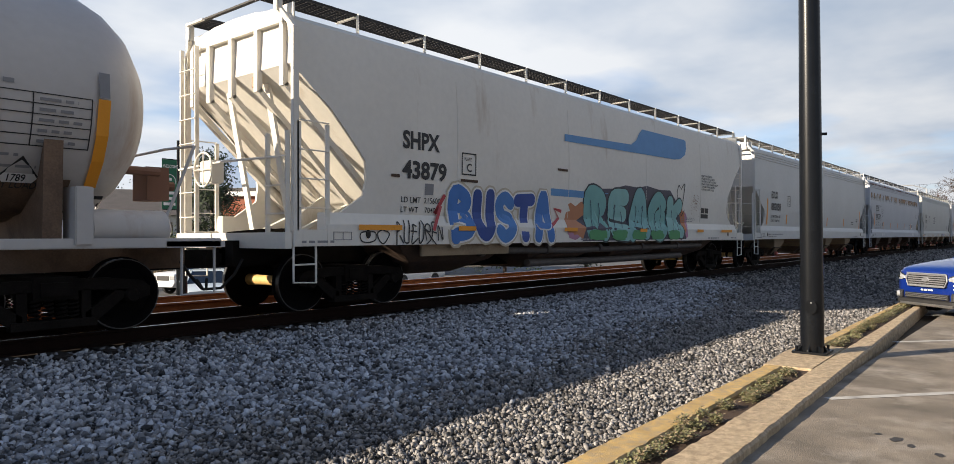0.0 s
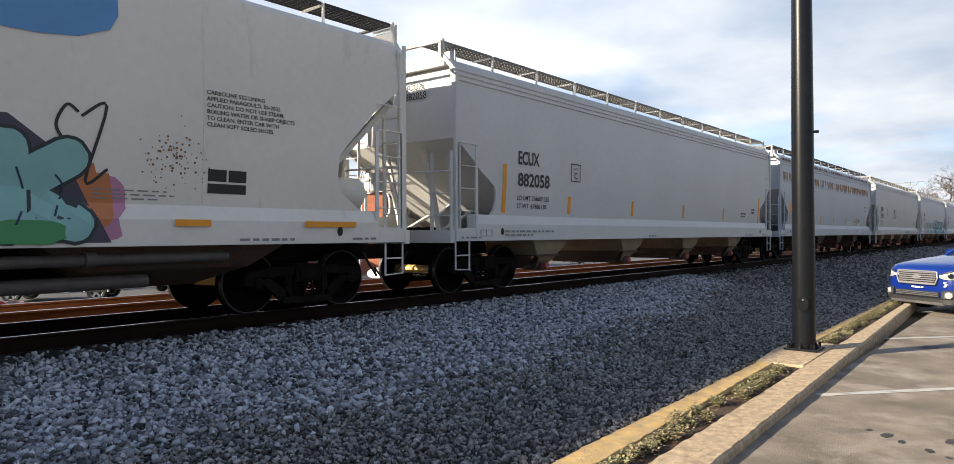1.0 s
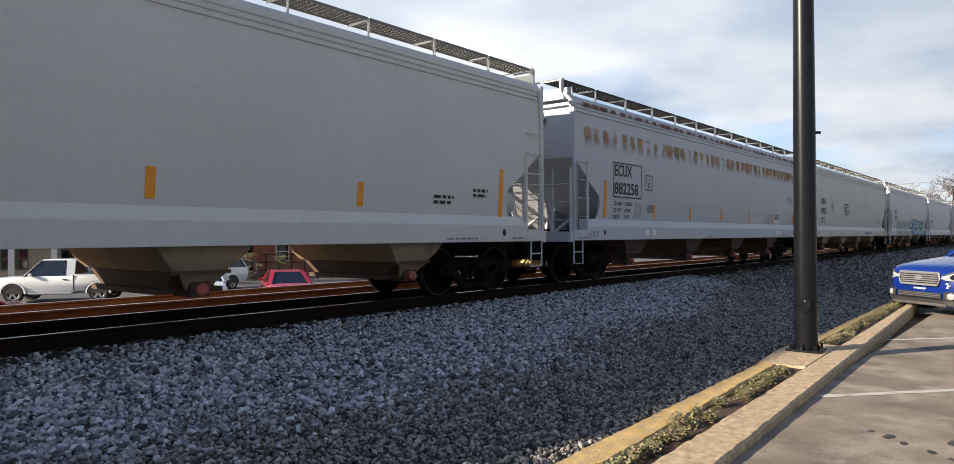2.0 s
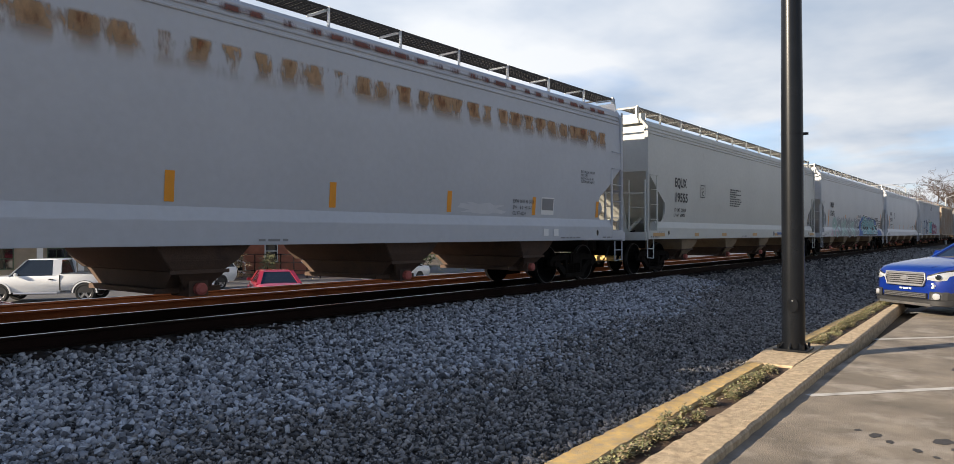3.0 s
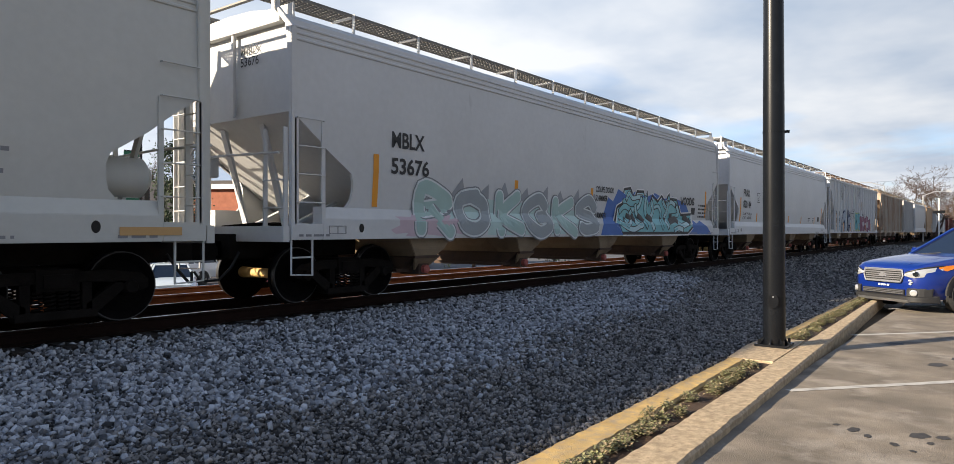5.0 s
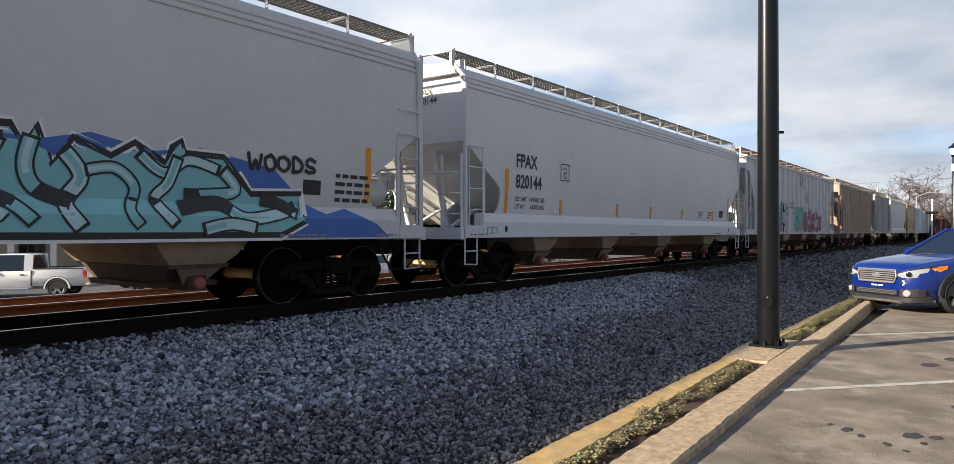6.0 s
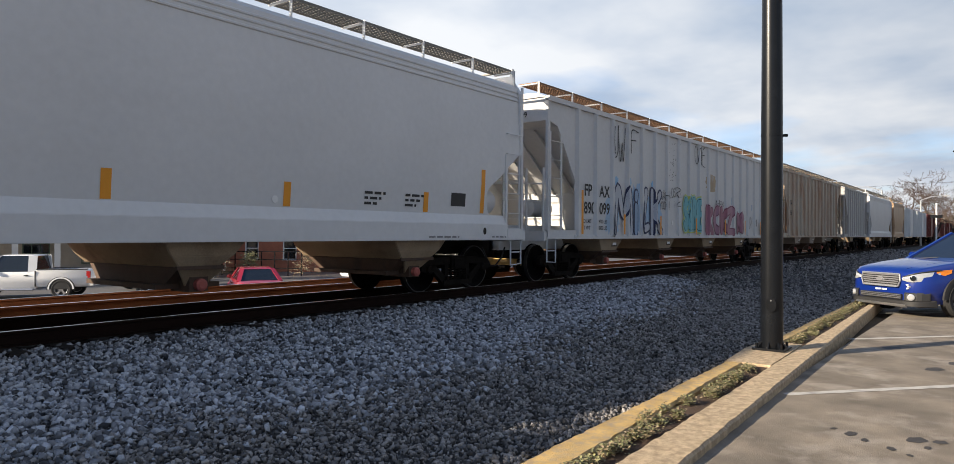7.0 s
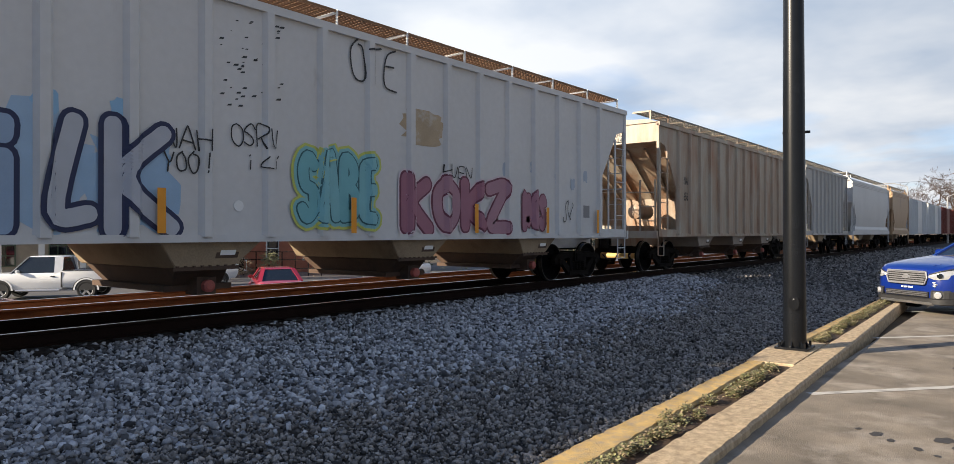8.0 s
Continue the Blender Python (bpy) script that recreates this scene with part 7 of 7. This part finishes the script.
def leafy(name, label, x, y, z, w, h, seed, material, count=3500, leaf=.10, cat="tree", trunk=True):
    """An evergreen: a trunk, and clumps of small leaves with gaps between."""
    rng = random.Random(seed)
    ob = thing(name, label, cat, pose(x, y, z))
    if trunk:
        part("trunk", Shape().tube([(0, 0, 0), (.05, 0, h * .5), (0, .05, h * .85)], [.16, .11, .04], 8), BARK, ob)
    s = Shape()
    clumps = []
    for i in range(46):
        t = rng.random() ** .8
        r = w * .5 * (1 - .75 * t) * rng.uniform(.5, 1.05)
        a = rng.uniform(0, 6.3)
        clumps.append(Vector((r * math.cos(a), r * math.sin(a), h * (.08 + .92 * t))))
    for i in range(count):
        c = clumps[i % len(clumps)]
        p = c + Vector((rng.gauss(0, 1), rng.gauss(0, 1), rng.gauss(0, .8))) * w * .085
        d = Vector((rng.gauss(0, 1), rng.gauss(0, 1), rng.gauss(0, 1))).normalized()
        q = d.orthogonal().normalized() * leaf * .5
        s.add([p, p + d * leaf * .5 + q, p + d * leaf, p + d * leaf * .5 - q], [(0, 1, 2, 3)])
    part("crown", s, material, ob, "dense small leaves")
    return ob


def brick_building():
    """Brick house beyond the street, with white trim, windows, door and a stair rail."""
    b = thing("brick_building", "two-storey red brick building with white window trim", "building", pose(31.5, 47.5, -1.8, 0, 0, -58))
    W, D, H = 20.0, 9.0, 6.6
    wins = [(x, z) for x in (-7.5, -4.5, 1.5, 4.5, 7.5) for z in (1.0, 4.2)]
    wall = Shape()
    xs = sorted({-W / 2, W / 2, *[x - .55 for x, _ in wins], *[x + .55 for x, _ in wins], -2.1, -.9})
    zs = sorted({0, H, 1.0, 2.6, 4.2, 5.8, 2.3})
    solid = {}
    for i, (x0, x1) in enumerate(zip(xs[:-1], xs[1:])):
        for j, (z0, z1) in enumerate(zip(zs[:-1], zs[1:])):
            solid[i, j] = not (any(abs((x0 + x1) / 2 - x) < .5 and z <= z0 and z1 <= z + 1.6 for x, z in wins) or (x0 == -2.1 and z1 <= 2.3))
    nz = len(zs)
    at = lambda i, j, k: (i * nz + j) * 2 + k
    faces = []
    for (i, j), full in solid.items():
        if full:
            faces += [(at(i, j, 0), at(i + 1, j, 0), at(i + 1, j + 1, 0), at(i, j + 1, 0)), (at(i, j, 1), at(i, j + 1, 1), at(i + 1, j + 1, 1), at(i + 1, j, 1))]
            for di, dj, p, q in ((-1, 0, (i, j), (i, j + 1)), (1, 0, (i + 1, j), (i + 1, j + 1)), (0, -1, (i, j), (i + 1, j)), (0, 1, (i, j + 1), (i + 1, j + 1))):
                if not solid.get((i + di, j + dj)):
                    faces.append((at(*p, 0), at(*q, 0), at(*q, 1), at(*p, 1)))
    wall.add([(x, y, z) for x in xs for z in zs for y in (-.25, .05)], faces)
    part("wall", wall, BRICK, b)
    for x0, x1, y0, y1 in ((-W / 2, -W / 2 + .25, .05, D), (W / 2 - .25, W / 2, .05, D), (-W / 2, W / 2, D, D + .25)):
        part("wall", Shape().box(x0, x1, y0, y1, 0, H), BRICK, b)
    part("roof", Shape().box(-W / 2 - .3, W / 2 + .3, -.5, D + .5, H, H + .3), ROOFING, b)
    part("cornice", Shape().box(-W / 2 - .35, W / 2 + .35, -.55, -.2, H - .35, H + .02), WHITE_TRIM, b)
    for x, z in wins:
        f = Shape().box(x - .55, x + .55, -.30, -.1, z - .12, z).box(x - .55, x - .47, -.2, -.1, z, z + 1.6).box(x + .47, x + .55, -.2, -.1, z, z + 1.6).box(x - .47, x + .47, -.2, -.1, z + 1.5, z + 1.6).box(x - .47, x + .47, -.18, -.12, z + .76, z + .82)
        w = part("window", f, WHITE_TRIM, b, "white sash window")
        part("pane", Shape().box(x - .47, x + .47, -.10, -.08, z, z + 1.5), DARK_GLASS, w)
    part("door", Shape().box(-2.05, -.95, -.08, -.02, 0, 2.25), BLACK_PAINT, b, "dark door")
    rail = Shape().beam((-4.6, -.9, 2.4), (-.3, -.9, .9), .10, .10).beam((-4.6, -.9, 1.5), (-.3, -.9, .1), .10, .10)
    for k in range(8):
        t = k / 7
        rail.beam((-4.6 + 4.3 * t, -.9, 1.5 - 1.4 * t), (-4.6 + 4.3 * t, -.9, 2.4 - 1.5 * t), .05, .05)
    part("stair_rail", rail, WHITE_TRIM, b, "white sloping stair rail")


def porch_building():
    b = thing("porch_building", "pale building with white porch columns and green window frames", "building", pose(17.5, 47.0, -1.8, 0, 0, -20))
    W, D, H = 16.0, 8.0, 4.6
    part("wall", Shape().box(-W / 2, W / 2, 2.2, 2.5, 0, H).box(-W / 2, -W / 2 + .3, 2.5, D, 0, H).box(W / 2 - .3, W / 2, 2.5, D, 0, H), surface("tan_wall", (.42, .37, .30), .85), b)
    part("roof", Shape().prism([(-.5, H - .1), (D / 2, H + 1.8), (D + .5, H - .1)], 0, -W / 2 - .4, W / 2 + .4), ROOFING, b)
    part("porch_beam", Shape().box(-W / 2, W / 2, 0, .3, H - .55, H - .1), WHITE_TRIM, b)
    for x in np.linspace(-W / 2 + .3, W / 2 - .3, 8):
        part("column", Shape().box(x - .16, x + .16, 0, .32, 0, H - .55).box(x - .22, x + .22, -.06, .38, 0, .25).box(x - .22, x + .22, -.06, .38, H - .75, H - .55), WHITE_TRIM, b)
    for x in np.linspace(-W / 2 + 1.5, W / 2 - 1.5, 5):
        w = part("window", Shape().box(x - .75, x + .75, 2.1, 2.2, .9, 2.9), surface("green_frame", (.10, .15, .10), .6), b)
        for i in range(3):
            for j in range(3):
                part("pane", Shape().box(x - .68 + i * .47, x - .26 + i * .47, 2.07, 2.11, .97 + j * .64, 1.54 + j * .64), DARK_GLASS, w)
    part("sign", Shape().box(-1.5, .5, -.12, -.02, H - 1.4, H - .8), WHITE_TRIM, b, "blank white sign board")


def street_furniture():
    p = thing("banner_post", "black lamp post carrying a green welcome banner", "lamp post", pose(14.74, 29.14, -1.8))
    part("shaft", Shape().tube([(0, 0, 0), (0, 0, 7.2)], [.09, .06], 14), BLACK_PAINT, p, "", 0, 40)
    part("arm", Shape().tube([(0, 0, 6.35), (-.75, -.1, 6.35)], .02, 6).tube([(0, 0, 4.2), (-.75, -.1, 4.2)], .02, 6), BLACK_PAINT, p)
    ban = part("banner", Shape().box(-.74, -.10, -.065, -.05, 4.22, 6.33), GREEN_BANNER, p, "green cloth banner")
    vs, fs = letters("WELCOME", .01)
    s = Shape().add([(-.70 + a * .135, -.072, 5.98 + b * .2) for a, b, _ in vs], fs)
    part("lettering", s, DECAL_WHITE, ban)
    ringed = Shape()
    n = 24
    ringed.loft([[(-.42 + k * math.cos(2 * math.pi * i / n), -.072, 5.42 + k * 1.05 * math.sin(2 * math.pi * i / n)) for k in (.25, .28)] for i in range(n + 1)], False, False)
    part("emblem", ringed, DECAL_WHITE, ban, "white ring emblem")
    for dx, dz in ((-.12, .06), (.04, .06), (-.1, -.13), (.06, -.13)):
        part("emblem_mark", Shape().box(-.42 + dx - .05, -.42 + dx + .06, -.074, -.070, 5.38 + dz, 5.50 + dz), DECAL_WHITE, ban)
    for z in (4.85, 4.62, 4.38):
        part("lettering_bar", Shape().box(-.68, -.16, -.074, -.070, z, z + .12), DECAL_WHITE, ban)
    q = thing("lantern_post", "black street lamp with glass lantern beside the lot", "lamp post", pose(41.0, 1.75, LOT_Z))
    part("shaft", Shape().tube([(0, 0, 0), (0, 0, .5), (0, 0, .55), (0, 0, 5.2)], [.14, .13, .09, .065], 14), BLACK_PAINT, q, "", 0, 40)
    lan = part("lantern", Shape().tube([(0, 0, 5.28), (0, 0, 5.66)], [.12, .20], 8), WHITE_TRIM, q, "frosted lantern glass")
    part("lantern_cap", Shape().tube([(0, 0, 5.64), (0, 0, 5.70), (0, 0, 5.80), (0, 0, 5.90)], [.25, .22, .08, .02], 10), BLACK_PAINT, lan)
    part("lantern_base", Shape().tube([(0, 0, 5.2), (0, 0, 5.3)], [.07, .14], 10), BLACK_PAINT, lan)
    part("box", Shape().box(-.32, -.10, -.1, .1, 4.5, 4.85), WHITE_TRIM, q, "small white box")
    part("banner", Shape().box(.1, .14, -.65, -.08, 3.0, 4.3), GREEN_BANNER, q, "green cloth banner")
    sig = thing("crossing_signal", "white railway crossing signal mast", "crossing signal", pose(89.4, 5.75, -.3))
    part("mast", Shape().tube([(0, 0, 0), (0, 0, 5.0)], .08, 10), WHITE_TRIM, sig)
    part("lamp_pair", Shape().box(-.1, .1, -.55, .55, 3.4, 3.7), BLACK_PAINT, sig)
    part("cabinet", Shape().box(-1.0, 1.0, -1.4, -.3, 0, 1.1), WHITE_TRIM, sig, "white equipment cabinet")
    for x, y, h, dy in ((103.0, 12.5, 8.0, -3.0), (112, 9.0, 7.0, 2.6)):
        c = thing("street_light", "grey cobra-head street light", "street lamp", pose(x, y, -1))
        part("mast", Shape().tube([(0, 0, 0), (0, 0, h)], [.13, .08], 8), surface("galvanised", (.4, .4, .4), .5, .5), c)
        part("arm", Shape().tube([(0, 0, h), (0, -dy * .5, h + .5), (0, -dy, h + .55)], .05, 6), surface("galvanised", (.4, .4, .4), .5, .5), c)
        part("lamp_head", Shape().box(-.15, .15, min(-dy, -dy * 1.25), max(-dy, -dy * 1.25), h + .45, h + .62), surface("galvanised", (.4, .4, .4), .5, .5), c)
    u = thing("utility_pole", "wooden utility pole with crossarm and wires", "utility pole", pose(118, 3.0, -1))
    part("mast", Shape().tube([(0, 0, 0), (0, 0, 11)], [.2, .13], 8), BARK, u)
    part("crossarm", Shape().box(-.08, .08, -1.6, 1.6, 9.6, 9.8), BARK, u)
    for z in (9.85, 8.6):
        part("wire", Shape().tube([(0, -40, z + .6), (0, 0, z), (0, 20, z - .6), (0, 40, z)], .02, 4), BLACK_PAINT, u)
    rail = thing("fence", "black metal street fence before shrubs", "fence", pose(27.5, 44.0, -1.8, 0, 0, -58))
    for k in range(14):
        part("post", Shape().box(-6 + k * .95 - .03, -6 + k * .95 + .03, -.03, .03, 0, 1.7), BLACK_PAINT, rail)
    for z in (.5, 1.1, 1.65):
        part("rail", Shape().box(-6.1, 6.45, -.02, .02, z, z + .05), BLACK_PAINT, rail)
    bp = thing("street_post", "black street lamp post below the bank", "lamp post", pose(12.08, 23.5, -1.8))
    part("shaft", Shape().tube([(0, 0, 0), (0, 0, 4.6)], [.14, .11], 12), BLACK_PAINT, bp)


def build_surroundings():
    brick_building()
    porch_building()
    street_furniture()
    leafy("evergreen_tree", "dense dark evergreen tree", 22.9, 41.0, -1.8, 4.6, 8.2, 3, EVERGREEN, 6000, .16)
    for i, (x, y, w, h) in enumerate(((16.0, 62.0, 7.0, 9.0), (24.0, 62.0, 7.0, 9.0), (6.0, 60.0, 7.5, 8.0), (39.0, 37.5, 5.0, 6.5), (43.5, 33.5, 5.0, 5.5), (5.0, 47.0, 5.5, 5.6), (50.0, 30.0, 5.0, 6.0))):
        leafy("evergreen_tree", "dense dark evergreen tree beyond the street", x, y, -1.8, w, h, 4 + i, EVERGREEN, 4200, .18)
    for i, (x, y, w, h) in enumerate(((26.5, 42.0, 2.2, 1.7), (28.6, 41.3, 2.0, 1.5), (31.5, 38.6, 2.4, 1.9), (35.5, 35.5, 2.5, 2.4), (21.0, 43.5, 2.2, 1.5), (38.5, 33.0, 2.6, 2.8))):
        leafy("shrub", "scrubby brownish-green shrub by the fence", x, y, -1.8, w, h, 20 + i, LEAF if i % 2 else LEAF_DRY, 1300, .09, "shrub", False)
    leafy("shrub", "green hedge beyond the parking lot", 47.0, 1.0, -.4, 2.6, 3.0, 33, LEAF, 2500, .12, "shrub", False)
    for i, (x, y, h) in enumerate(((28.3, 58.5, 12), (22, 56, 11), (17, 60, 12), (34, 62, 12), (12, 55, 10), (45, 60, 12))):
        bare_tree("bare_tree", "leafless winter tree beyond the street", x, y, -1.8, h, 40 + i, .58, 6, .014)
    for i, (x, y, h) in enumerate(((128, 13.2, 14.2), (132, 9.0, 15.0), (126, 5.0, 12.5), (138, 18.0, 14), (150, 7, 16), (140, 1, 14), (150, 26, 13), (122, 8.0, 11.5))):
        bare_tree("bare_tree", "large leafless winter tree in the distance", x, y, -1, h, 70 + i, .62, 7 if i in (0, 1, 2, 3, 7) else 6, .017)
    rng = random.Random(9)
    s = Shape()
    n = 200
    pts = []
    for i in range(n + 1):
        a = math.radians(-40 + 190 * i / n)
        r = 320
        pts.append((r * math.cos(a), r * math.sin(a), 7 + 2.5 * math.sin(i * .31) + rng.uniform(-1.5, 1.5)))
    s.add([(x, y, -3) for x, y, _ in pts] + pts, [(i, i + 1, n + 2 + i, n + 1 + i) for i in range(n)])
    structure("backdrop_woods", s, surface("far_woods", (.12, .11, .10), .95, var=.35, scale=.3, fine=2, bump=0), "hazy far woods on the horizon", "backdrop")


build_ground()
build_kerbs()
build_lot()
build_lamp_post()
build_blue_car()
build_train()
build_street_vehicles()
build_surroundings()
build_track(TRACK_Y, 0.0, "railway_track", RAIL_TOP, SHADED_RAIL_RUST, "railway track with bright rails under the train")
build_track(13.4, -0.02, "rusty_railway_track", RAIL_TOP, RAIL_ORANGE, "second railway track with rusty rails")
build_stones()
motions()
